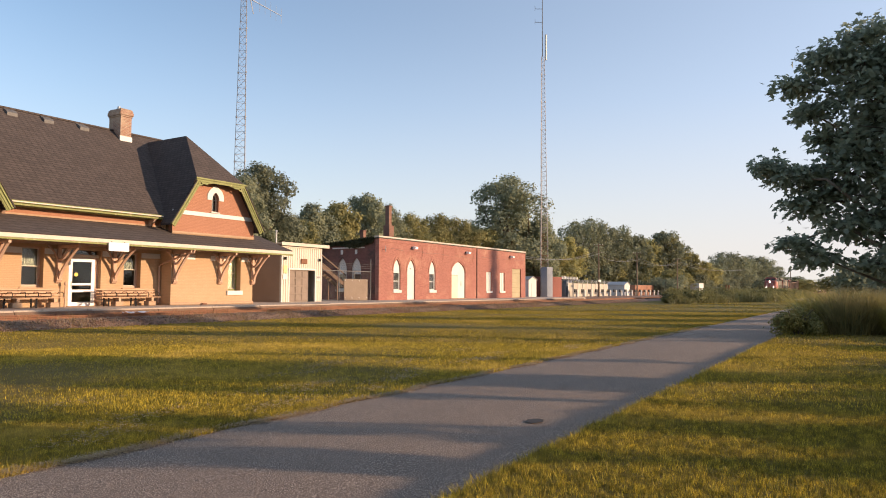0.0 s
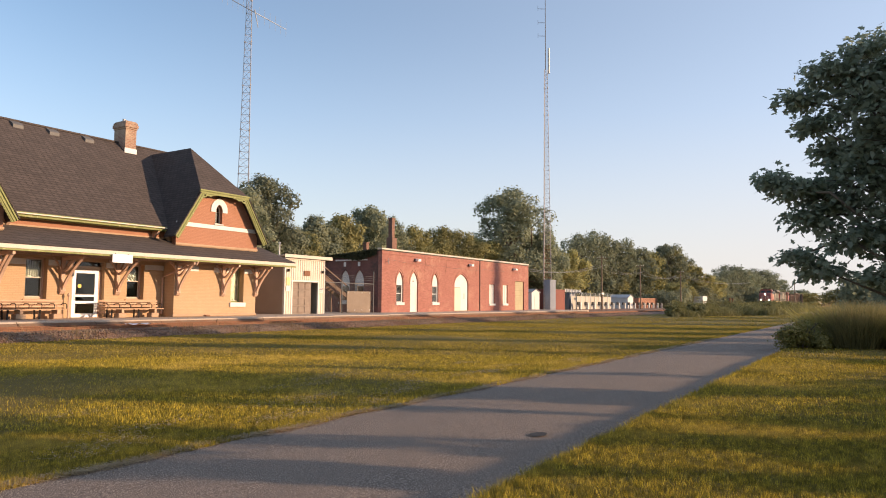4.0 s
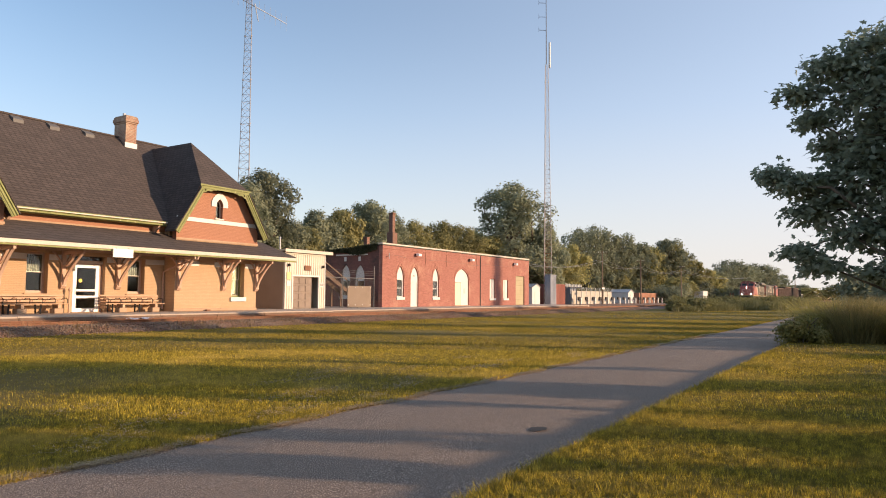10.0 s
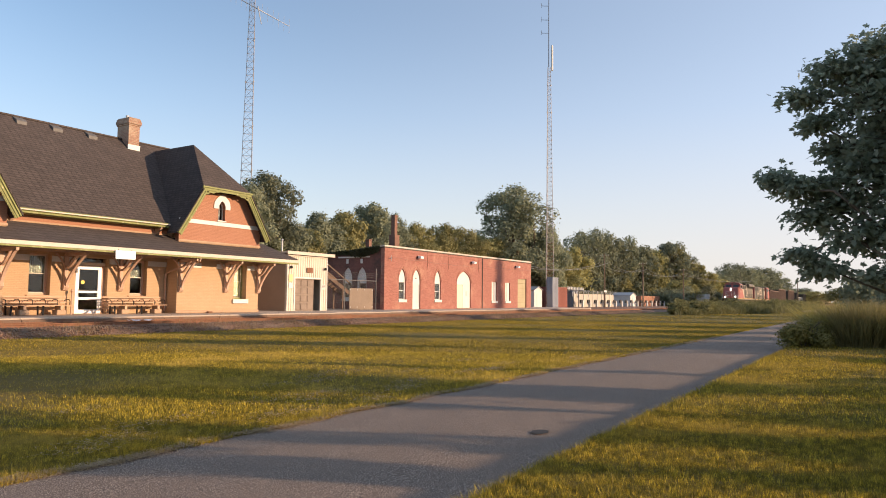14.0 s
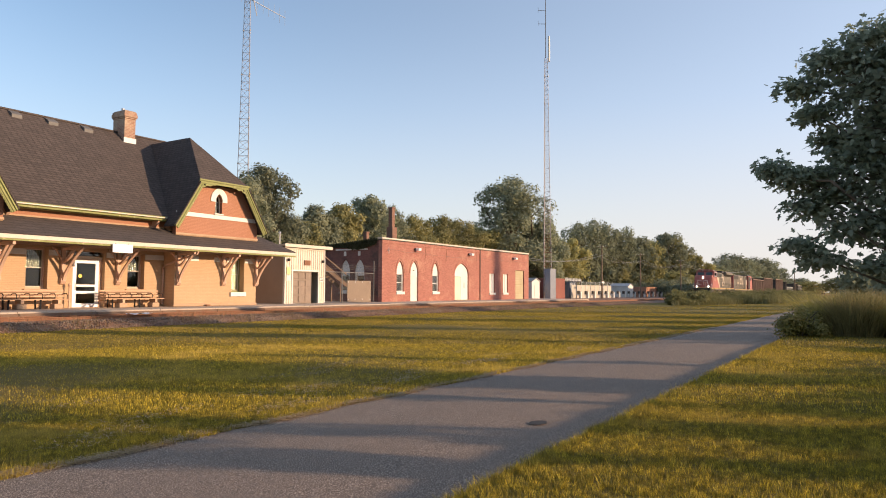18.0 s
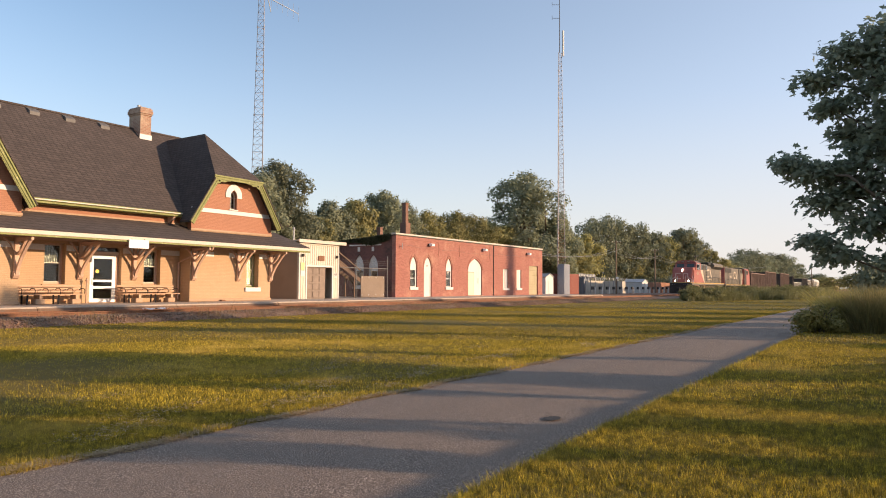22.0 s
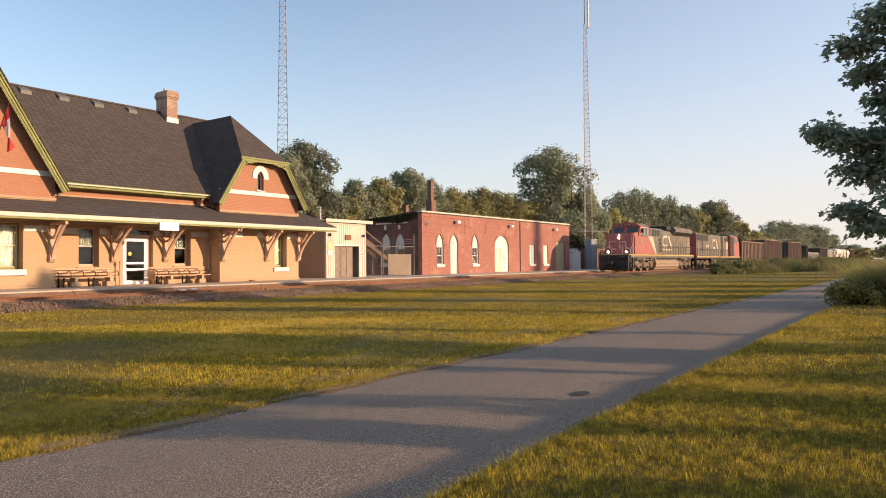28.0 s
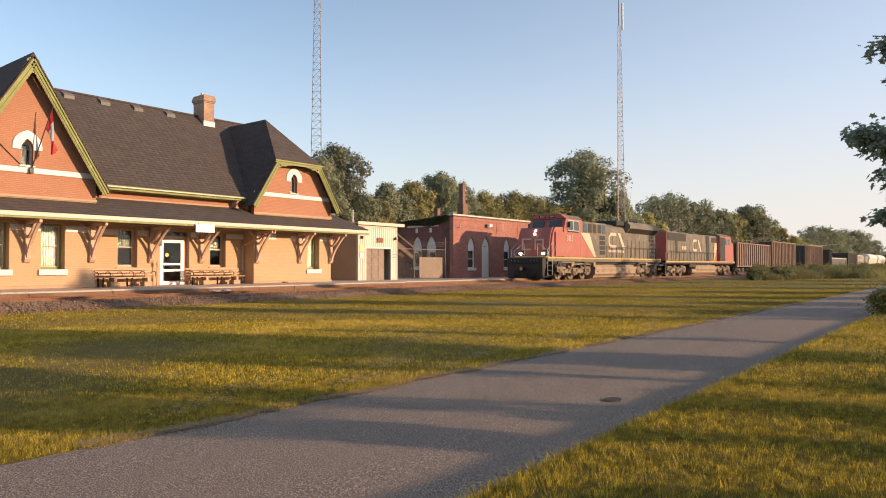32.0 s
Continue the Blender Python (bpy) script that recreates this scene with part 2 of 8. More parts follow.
def base_of(ob):
    v = Vector((0, 0, 0))
    while ob:
        v += ob.location
        ob = ob.parent
    return v


def part(name, bm, material, parent=None, label="", smooth=False):
    """One mesh object, built in the world's metres, under a thing or a part."""
    me = bpy.data.meshes.new(name)
    if parent:
        bmesh.ops.translate(bm, vec=-base_of(parent), verts=bm.verts)
    bmesh.ops.recalc_face_normals(bm, faces=bm.faces)
    if smooth:
        for f in bm.faces:
            f.smooth = True
    bm.to_mesh(me)
    bm.free()
    me.materials.append(material)
    ob = new(name, me)
    ob.parent = parent
    return tagged(ob, label)


def structure(name, bm, material, label, category):
    return tagged(part(name, bm, material), label, category, "", "structure")


def share(name, ob, parent, x, y, z, turn=0.0):
    """Another piece on the mesh of ob."""
    o = new(name, ob.data)
    o.parent = parent
    o.matrix_basis = pose(x, y, z, 0, 0, turn)
    return o


def raw(name, verts, faces, material, parent=None, label=""):
    """A mesh from number arrays: verts (n, 3), faces (m, k), all of one kind."""
    verts, faces = np.asarray(verts, np.float32), np.asarray(faces, np.int32)
    if parent:
        verts = verts - np.array(base_of(parent), np.float32)
    me = bpy.data.meshes.new(name)
    k = faces.shape[1]
    me.vertices.add(len(verts))
    me.vertices.foreach_set("co", verts.ravel())
    me.loops.add(faces.size)
    me.loops.foreach_set("vertex_index", faces.ravel())
    me.polygons.add(len(faces))
    me.polygons.foreach_set("loop_start", np.arange(0, faces.size, k, dtype=np.int32))
    me.update(calc_edges=True)
    me.materials.append(material)
    ob = new(name, me)
    ob.parent = parent
    return tagged(ob, label)


def box(bm, x0, x1, y0, y1, z0, z1, edge=0.0):
    m = Matrix.LocRotScale(((x0 + x1) / 2, (y0 + y1) / 2, (z0 + z1) / 2), None, (x1 - x0, y1 - y0, z1 - z0))
    made = bmesh.ops.create_cube(bm, size=1.0, matrix=m)["verts"]
    if edge:
        es = list({e for v in made for e in v.link_edges})
        bmesh.ops.bevel(bm, geom=es, offset=edge, segments=1, affect="EDGES")


def block(x0, x1, y0, y1, z0, z1, edge=0.0):
    bm = bmesh.new()
    box(bm, x0, x1, y0, y1, z0, z1, edge)
    return bm


def beam(bm, p, q, wide, deep, edge=0.0):
    """A square bar from p to q."""
    p, q = Vector(p), Vector(q)
    d = q - p
    up = Vector((0, 0, 1)) if abs(d.normalized().z) < 0.95 else Vector((1, 0, 0))
    y = d.normalized()
    x = y.cross(up).normalized()
    z = x.cross(y)
    m = Matrix((x, y, z)).transposed().to_4x4()
    m.translation = (p + q) / 2
    made = bmesh.ops.create_cube(bm, size=1.0, matrix=m @ Matrix.Diagonal((wide, d.length, deep, 1)))["verts"]
    if edge:
        es = list({e for v in made for e in v.link_edges})
        bmesh.ops.bevel(bm, geom=es, offset=edge, segments=1, affect="EDGES")


def rod(bm, p, q, r0, r1=None, sides=8):
    p, q = Vector(p), Vector(q)
    d = q - p
    m = d.to_track_quat("Z", "Y").to_matrix().to_4x4()
    m.translation = (p + q) / 2
    bmesh.ops.create_cone(bm, cap_ends=True, segments=sides, radius1=r0, radius2=r0 if r1 is None else r1, depth=d.length, matrix=m)


def pipe(bm, pts, r, sides=8):
    """One bent tube through the points."""
    pts = [Vector(p) for p in pts]
    rings = []
    for i, p in enumerate(pts):
        d = (pts[min(i + 1, len(pts) - 1)] - pts[max(i - 1, 0)]).normalized()
        u = d.cross(Vector((0.31, 0.17, 0.93))).normalized()
        v = d.cross(u)
        rings.append([bm.verts.new(p + (u * math.cos(a) + v * math.sin(a)) * r) for a in (2 * math.pi * k / sides for k in range(sides))])
    for a, b in zip(rings, rings[1:]):
        for k in range(sides):
            bm.faces.new((a[k], a[(k + 1) % sides], b[(k + 1) % sides], b[k]))
    bm.faces.new(rings[0][::-1])
    bm.faces.new(rings[-1])


def prism(bm, outline, lo, hi, axis="y"):
    """A flat outline pushed through from lo to hi. axis y: outline in x, z; x: in y, z; z: in x, y."""
    def at(u, v, w):
        return {"y": (u, w, v), "x": (w, u, v), "z": (u, v, w)}[axis]
    a = [bm.verts.new(at(u, v, lo)) for u, v in outline]
    b = [bm.verts.new(at(u, v, hi)) for u, v in outline]
    bm.faces.new(a)
    bm.faces.new(b[::-1])
    n = len(a)
    for i in range(n):
        bm.faces.new((a[i], b[i], b[(i + 1) % n], a[(i + 1) % n]))


def panel(bm, outline, holes, lo, hi, axis="y"):
    """A wall of real thickness with openings through it."""
    pts, edges = [], []
    for loop in [outline] + holes:
        n, s = len(loop), len(pts)
        pts += [Vector(p) for p in loop]
        edges += [(s + i, s + (i + 1) % n) for i in range(n)]
    vs, es, fs, *_ = geometry.delaunay_2d_cdt(pts, edges, [], 1, 1e-5)

    def within(p, loop):
        c = False
        for (ax, ay), (bx, by) in zip(loop, loop[1:] + loop[:1]):
            if (ay > p.y) != (by > p.y) and p.x < (bx - ax) * (p.y - ay) / (by - ay) + ax:
                c = not c
        return c
    mids = [sum((vs[i] for i in f), Vector((0, 0))) / len(f) for f in fs]
    fs = [f for f, c in zip(fs, mids) if within(c, outline) and not any(within(c, h) for h in holes)]

    def at(p, w):
        return {"y": (p[0], w, p[1]), "x": (w, p[0], p[1])}[axis]
    a, b = [bm.verts.new(at(v, lo)) for v in vs], [bm.verts.new(at(v, hi)) for v in vs]
    used = {}
    for f in fs:
        bm.faces.new([a[i] for i in f])
        bm.faces.new([b[i] for i in reversed(f)])
        for i, j in zip(f, list(f[1:]) + [f[0]]):
            used[(i, j)] = 1
    for i, j in used:
        if (j, i) not in used:
            bm.faces.new((a[i], b[i], b[j], a[j]))


def rect(x0, x1, z0, z1):
    return [(x0, z0), (x1, z0), (x1, z1), (x0, z1)]


def pointed(x0, x1, z0, spring, apex, n=5):
    """A pointed arch: two arcs that lean on each other."""
    mid, half, rise = (x0 + x1) / 2, (x1 - x0) / 2, apex - spring
    lean = math.acos(0.42)
    left = [(mid - half * (math.cos(lean * a / n) - 0.42) / 0.58, spring + rise * math.sin(lean * a / n) / math.sin(lean)) for a in range(n + 1)]
    right = [(2 * mid - u, v) for u, v in reversed(left[:-1])]
    return [(x0, z0)] + left + right + [(x1, z0)]


def slab(bm, corners, thick):
    """A roof plane: corners in order, thickness downwards."""
    a = [bm.verts.new(c) for c in corners]
    b = [bm.verts.new((c[0], c[1], c[2] - thick)) for c in corners]
    bm.faces.new(a)
    bm.faces.new(b[::-1])
    n = len(a)
    for i in range(n):
        bm.faces.new((a[i], b[i], b[(i + 1) % n], a[(i + 1) % n]))


# ---- ground, path, railway, platform ----
def lawn_material():
    m, nt, p = nodes_of("mown_lawn")
    co = nt.nodes.new("ShaderNodeTexCoord").outputs["Object"]
    big, mid, small = noise_node(nt, co, 0.22, 6, 0.7), noise_node(nt, co, 2.2, 5, 0.7), noise_node(nt, co, 45, 4, 0.8)
    col = mix(nt, big.outputs[0], (0.17, 0.13, 0.015), (0.33, 0.235, 0.027))
    col = mix(nt, ramp(nt, mid.outputs[0], (0, 0, 0), (1, 1, 1), 0.5, 0.75), col, (0.34, 0.25, 0.05))
    col = mix(nt, 0.6, col, mix(nt, small.outputs[0], (0.1, 0.1, 0.1), (1.0, 1.0, 1.0)), "MULTIPLY")
    nt.links.new(col, p.inputs["Base Color"])
    p.inputs["Roughness"].default_value = 0.95
    first = bump(nt, p, small.outputs[0], 1.0, 0.06)
    bump(nt, p, mid.outputs[0], 0.6, 0.1, first)
    return m


def asphalt_material():
    m, nt, p = nodes_of("worn_asphalt")
    co = nt.nodes.new("ShaderNodeTexCoord").outputs["Object"]
    big, mid, small = noise_node(nt, co, 0.5, 5, 0.7), noise_node(nt, co, 5, 5, 0.75), noise_node(nt, co, 95, 2, 0.8)
    grit = noise_node(nt, co, 70, 3, 0.8)
    col = mix(nt, big.outputs[0], (0.16, 0.106, 0.074), (0.235, 0.157, 0.110))
    col = mix(nt, 0.4, col, mix(nt, mid.outputs[0], (0.078, 0.053, 0.037), (0.265, 0.183, 0.126)))
    col = mix(nt, ramp(nt, grit.outputs[0], (0, 0, 0), (1, 1, 1), 0.42, 0.6), mix(nt, 0.74, col, (0.03, 0.025, 0.022)), col)
    col = mix(nt, ramp(nt, small.outputs[0], (0, 0, 0), (0.9, 0.9, 0.9), 0.53, 0.6), col, (0.60, 0.47, 0.36))
    nt.links.new(col, p.inputs["Base Color"])
    p.inputs["Roughness"].default_value = 0.9
    bump(nt, p, grit.outputs[0], 0.8, 0.008)
    return m


LAWN, ASPHALT = lawn_material(), asphalt_material()


def bank(y):
    """The lawn on the near side of the path lies a little higher."""
    return float(np.interp(y, [-25, -12, 2.2, 2.4], [0.0, 0.13, 0.13, 0.0]))


def make_ground():
    """One sheet: close cells near the path, long ones out to the horizon."""
    xs = np.concatenate([[-2500, -400, -60], np.arange(-8, 80, 1.0), [90, 110, 150, 220, 400, 900, 3500]])
    ys = np.concatenate([[-2500, -300, -60, -25], np.arange(-12, 2.1, 1.0), [2.2, 2.4], np.arange(3, 32, 1.0), [40, 60, 120, 400, 1200, 3500]])
    bm = bmesh.new()
    grid = []
    for x in xs:
        row = []
        for y in ys:
            near = 1.0 if -8 <= x <= 79 and -12 <= y <= 21 else 0.0
            off = 0.0 if 0.5 < y < 6.4 else 1.0
            z = near * off * 0.05 * noise.noise((x * 0.25, y * 0.25, 3.0))
            row.append(bm.verts.new((x, y, z + bank(y))))
        grid.append(row)
    for i in range(len(xs) - 1):
        for j in range(len(ys) - 1):
            f = bm.faces.new((grid[i][j], grid[i + 1][j], grid[i + 1][j + 1], grid[i][j + 1]))
            f.smooth = True
    return structure("ground", bm, LAWN, "mown grass field beside the railway, green and straw-coloured", "ground")


def make_path():
    bm = bmesh.new()
    rng = random.Random(4)
    xs = np.concatenate([np.arange(-14, 40, 0.4), np.arange(40, 150, 3.0)])
    prev = None
    for x in xs:
        bend = 0.0 if x < 55 else (x - 55) ** 2 * 0.0012
        wob = 0.05 * noise.noise((x * 0.8, 0, 7)) + 0.03 * rng.uniform(-1, 1)
        wob2 = 0.05 * noise.noise((x * 0.8, 5, 7)) + 0.03 * rng.uniform(-1, 1)
        cut = [(2.3 + wob, -0.01), (2.42 + wob, 0.004), (3.4, 0.018), (4.05, 0.024), (4.7, 0.018), (5.44 + wob2, 0.004), (5.58 + wob2, -0.008)]
        ring = [bm.verts.new((x, y + bend, z)) for y, z in cut]
        if prev:
            for a, b, c, d in zip(prev, prev[1:], ring[1:], ring):
                bm.faces.new((a, b, c, d))
        prev = ring
    return structure("path", bm, ASPHALT, "worn grey asphalt footpath with crumbling edges", "footpath")


def make_patch():
    """The dark worn spot in the asphalt."""
    bm = bmesh.new()
    rng = random.Random(9)
    vs = [bm.verts.new((6.72 + 0.15 * math.cos(a) * rng.uniform(0.75, 1.1), 3.05 + 0.10 * math.sin(a) * rng.uniform(0.75, 1.1), 0.0225)) for a in np.arange(0, 6.28, 0.35)]
    bm.faces.new(vs)
    m = surface("tar_spot", (0.025, 0.022, 0.02), (0.04, 0.035, 0.03), 6, 60, 0.8, 0, 0.5)
    return tagged(part("tar_patch", bm, m), "dark tar patch on the asphalt path", "tar patch", "", "structure")


TRACK_Y, RAIL_TOP = 25.8, 0.36


def make_railway():
    bm = bmesh.new()
    prev = None
    for x in list(np.arange(-60, 120, 1.5)) + list(np.arange(120, 900, 20.0)):
        w = 0.25 * noise.noise((x * 0.5, 1, 1))
        cut = [(22.75 + w, -0.06), (23.2 + w, 0.11 + 0.05 * noise.noise((x * 0.9, 4, 1))), (23.7, 0.21), (24.6, 0.22), (26.7, 0.23), (27.45, 0.30), (28.0, 0.30)]
        ring = [bm.verts.new((x, y, z)) for y, z in cut]
        if prev:
            for a, b, c, d in zip(prev, prev[1:], ring[1:], ring):
                bm.faces.new((a, b, c, d)).smooth = True
        prev = ring
    structure("ballast_bed", bm, BALLAST, "rust-stained gravel ballast bank under the rails", "ballast")
    track = thing("railway_track", 40, TRACK_Y, 0.25, "single railway track with rusty rails on timber ties", "railway track", "", "structure")
    for y in (TRACK_Y - 0.7525, TRACK_Y + 0.7525):
        bm = bmesh.new()
        prism(bm, [(y - 0.07, 0.19), (y + 0.07, 0.19), (y + 0.07, 0.205), (y + 0.012, 0.225), (y + 0.012, 0.315), (y + 0.036, 0.325), (y + 0.036, RAIL_TOP), (y - 0.036, RAIL_TOP), (y - 0.036, 0.325), (y - 0.012, 0.315), (y - 0.012, 0.225), (y - 0.07, 0.205)], -60, 700, "x")
        part("rail", bm, RUST, track, "rusty steel rail")
    rng = random.Random(3)
    tie = part("tie", block(40 - 0.11, 40 + 0.11, TRACK_Y - 1.3, TRACK_Y + 1.3, 0.10, 0.24, 0.012), TIE, track)
    for i in range(-90, 190):
        if i:
            share("tie", tie, track, i * 0.52 + rng.uniform(-0.02, 0.02), rng.uniform(-0.05, 0.05), rng.uniform(-0.01, 0.01), rng.uniform(-1, 1))
    # loose stones on the bank
    n = 14000
    x = 5 + 75 * np.random.rand(n) ** 1.3
    y = 22.6 + 2.2 * np.random.rand(n) ** 0.9
    z = np.interp(y, [22.6, 23.2, 23.7, 25], [-0.03, 0.10, 0.21, 0.22])
    r = np.random.uniform(0.02, 0.06, n)
    base = np.array([(1, 0, 0), (-1, 0, 0), (0, 1, 0), (0, -1, 0), (0, 0, 1), (0, 0, -0.6)])
    v = base[None] * np.random.uniform(0.6, 1.2, (n, 6, 1)) * r[:, None, None] + np.stack([x, y, z + r * 0.3], 1)[:, None]
    f = np.array([(0, 2, 4), (2, 1, 4), (1, 3, 4), (3, 0, 4), (2, 0, 5), (1, 2, 5), (3, 1, 5), (0, 3, 5)])
    stones = raw("ballast_stones", v.reshape(-1, 3), (np.arange(n)[:, None, None] * 6 + f[None]).reshape(-1, 3), PEBBLE)
    tagged(stones, "loose grey and brown crushed stones on the bank", "gravel", "", "stuff")


PLATFORM_Z = 0.5


def make_platform():
    bm = bmesh.new()
    box(bm, -30, 75, 27.75, 52, -0.1, PLATFORM_Z - 0.004, 0.0)
    structure("platform", bm, CONCRETE, "stained concrete station platform and yard paving", "platform")
    yard = bmesh.new()
    box(yard, 75.003, 320, 28.2, 60, -0.1, 0.25)
    structure("yard", yard, BALLAST, "brown gravel railway yard", "yard")
    edge = thing("platform_edge", 20, 27.7, 0.3, "cracked concrete platform edging in long slabs", "platform edge", "", "structure")
    rng = random.Random(12)
    x = -6.0
    while x < 72:
        w = rng.choice((2.4, 3.0, 3.0, 3.6))
        lip = rng.uniform(-0.008, 0.008)
        part("slab", block(x + 0.006, x + w - 0.006, 26.86, 28.3, 0.3, PLATFORM_Z + 0.01 + lip, 0.015), CONCRETE, edge)
        part("kerb", block(x + 0.006, x + w - 0.006, 26.76, 26.857, 0.0, PLATFORM_Z - 0.05 + lip, 0.02), KERB, edge, "rusty concrete kerb, painted dark for the shadow gap")
        x += w


make_ground()
make_path()
make_patch()
make_railway()
make_platform()


# ---- the station ----
def trim(parent, name, x0, x1, y0, y1, z0, z1, material=None, label="", edge=0.01):
    return part(name, block(x0, x1, y0, y1, z0, z1, edge), material or WHITE, parent, label)


def sash_window(parent, x0, x1, z0, z1, y, style):
    """A two-light sash set back in its brick opening. style: cream, dark or lace."""
    yf = y + 0.36 if y < 31 else y + 0.3
    bm = bmesh.new()
    panel(bm, rect(x0 + 0.004, x1 - 0.004, z0, z1 - 0.004), [rect(x0 + 0.07, x1 - 0.07, z0 + 0.09, z1 - 0.07)], yf, yf + 0.1)
    win = part("window", bm, GREEN if style != "dark" else BROWN, parent, "sash window set deep in the brick")
    mid = z0 + (z1 - z0) * 0.52
    for name, a, b, off in (("lower_sash", z0 + 0.092, mid + 0.02, 0.05), ("upper_sash", mid - 0.02, z1 - 0.072, 0.015)):
        bm = bmesh.new()
        panel(bm, rect(x0 + 0.073, x1 - 0.073, a, b), [rect(x0 + 0.11, x1 - 0.11, a + 0.035, b - 0.035)], yf + off, yf + off + 0.035)
        part(name, bm, CREAM, win)
        pane = part("pane", block(x0 + 0.108, x1 - 0.108, yf + off + 0.012, yf + off + 0.018, a + 0.033, b - 0.033), GLASS, win)
        pane.visible_shadow = style == "dark" and name == "lower_sash"
    low = {"cream": z0 + 0.15, "dark": mid + 0.02, "lace": z0 + 0.15}[style]
    bm = bmesh.new()
    n = 14
    pts = [(x0 + 0.09 + (x1 - x0 - 0.18) * i / n, yf + 0.14 + (0.012 if i % 2 else -0.012)) for i in range(n + 1)]
    prism(bm, pts + [(u, v + 0.006) for u, v in reversed(pts)], low, z1 - 0.08, "z")
    # in dark windows this sheet is coloured as the glass's reflection
    part("blind" if style != "lace" else "curtain", bm, {"cream": BLIND, "dark": GLASS_REFLECTION, "lace": LACE}[style], win, {"cream": "pale drawn blind behind the glass", "dark": "grey-green sheet behind the glass that paints its reflection", "lace": "faded greenish lace curtain"}[style])
    return win


def bracket(parent, x, y, reach=1.75):
    """A timber canopy bracket: wall post with a carved foot, straight strut, top beam and two curved knees."""
    bm = bmesh.new()
    box(bm, x - 0.09, x + 0.09, y - 0.14, y - 0.002, 1.78, 3.29, 0.015)
    prism(bm, [(y - 0.002, 1.56), (y - 0.1, 1.6), (y - 0.19, 1.72), (y - 0.15, 1.88), (y - 0.002, 1.9)], x - 0.11, x + 0.11, "x")
    brk = part("bracket", bm, BROWN, parent, "brown timber canopy bracket")
    bm = bmesh.new()
    n = 8
    arc = [(y - 0.08 - (reach - 0.25) * (i / n) ** 1.5, 1.74 + 1.45 * (i / n)) for i in range(n + 1)]
    prism(bm, arc + [(u - 0.125, v + 0.01) for u, v in reversed(arc)], x - 0.06, x + 0.06, "x")
    part("brace", bm, BROWN, brk)
    part("beam", block(x - 0.06, x + 0.06, y - reach, y - 0.142, 3.14, 3.29, 0.012), BROWN, brk)
    bm = bmesh.new()
    arc = [(y - 0.13 - 0.5 * reach * (i / n), 2.55 + 0.55 * (i / n) ** 1.7) for i in range(n + 1)]
    prism(bm, arc + [(u, v + 0.1) for u, v in reversed(arc)], x - 0.05, x + 0.05, "x")
    part("stay", bm, BROWN, brk)
    bm = bmesh.new()
    for k in (-1, 1):
        arc = [(x + k * (0.09 + 0.42 * (i / n)), 2.68 + 0.5 * math.sin(0.5 * math.pi * i / n)) for i in range(n + 1)]
        prism(bm, arc + [(u, min(v + 0.08, 3.28)) for u, v in reversed(arc)], y - 0.12, y - 0.04)
    part("knee", bm, BROWN, brk)


def gothic_window(parent, xc, y):
    """The small pointed gable window with its white hood."""
    bm = bmesh.new()
    panel(bm, pointed(xc - 0.55, xc + 0.55, 6.14, 6.3, 6.93), [pointed(xc - 0.235, xc + 0.235, 6.1405, 6.18, 6.58)], y - 0.05, y + 0.02)
    hood = part("hood", bm, WHITE, parent, "white pointed hood over the gable window")
    bm = bmesh.new()
    panel(bm, pointed(xc - 0.23, xc + 0.23, 5.5, 6.18, 6.575), [pointed(xc - 0.17, xc + 0.17, 5.56, 6.16, 6.49)], y + 0.17, y + 0.23)
    win = part("gable_window", bm, CREAM, parent, "narrow pointed gable window")
    part("pane", block(xc - 0.172, xc + 0.172, y + 0.195, y + 0.2, 5.55, 6.49), GLASS, win)
    part("blind", block(xc - 0.165, xc + 0.06, y + 0.24, y + 0.25, 5.52, 6.3), BLIND, win)
    trim(win, "sill", xc - 0.3, xc + 0.3, y - 0.07, y + 0.2, 5.44, 5.5, WHITE)


def barge(parent, p, q, y, label="olive green carved bargeboard"):
    """Green layered board along a gable slope, with a row of carved drops."""
    bm = bmesh.new()
    p, q = Vector((p[0], y, p[1])), Vector((q[0], y, q[1]))
    d = (q - p).normalized()
    down = Vector((d.z, 0, -d.x)) if d.x > 0 else Vector((-d.z, 0, d.x))
    beam(bm, p + down * 0.14, q + down * 0.14, 0.06, 0.27, 0.008)
    board = part("bargeboard", bm, GREEN, parent, label)
    bm = bmesh.new()
    beam(bm, p + Vector((0, -0.05, 0)) + down * 0.05, q + Vector((0, -0.05, 0)) + down * 0.05, 0.06, 0.09, 0.01)
    part("moulding", bm, GREEN, board)
    bm = bmesh.new()
    beam(bm, p + Vector((0, -0.09, 0)) - down * 0.01, q + Vector((0, -0.09, 0)) - down * 0.01, 0.05, 0.05)
    part("cresting", bm, SHINGLE, board)
    n = max(2, int((q - p).length / 0.14))
    bm = bmesh.new()
    edge = [p + down * 0.26, q + down * 0.26]
    for i in range(n, 0, -1):
        for f, g in ((0.95, 0.292), (0.5, 0.31), (0.05, 0.292)):
            edge.append(p + (q - p) * ((i - 1 + f) / n) + down * g)
    prism(bm, [(v.x, v.z) for v in edge], y - 0.015, y + 0.025)
    part("carved_edge", bm, GREEN, board)
    bm = bmesh.new()
    beam(bm, p + Vector((0, -0.045, 0)) + down * 0.19, q + Vector((0, -0.045, 0)) + down * 0.19, 0.03, 0.045, 0.006)
    part("moulding", bm, GREEN, board)


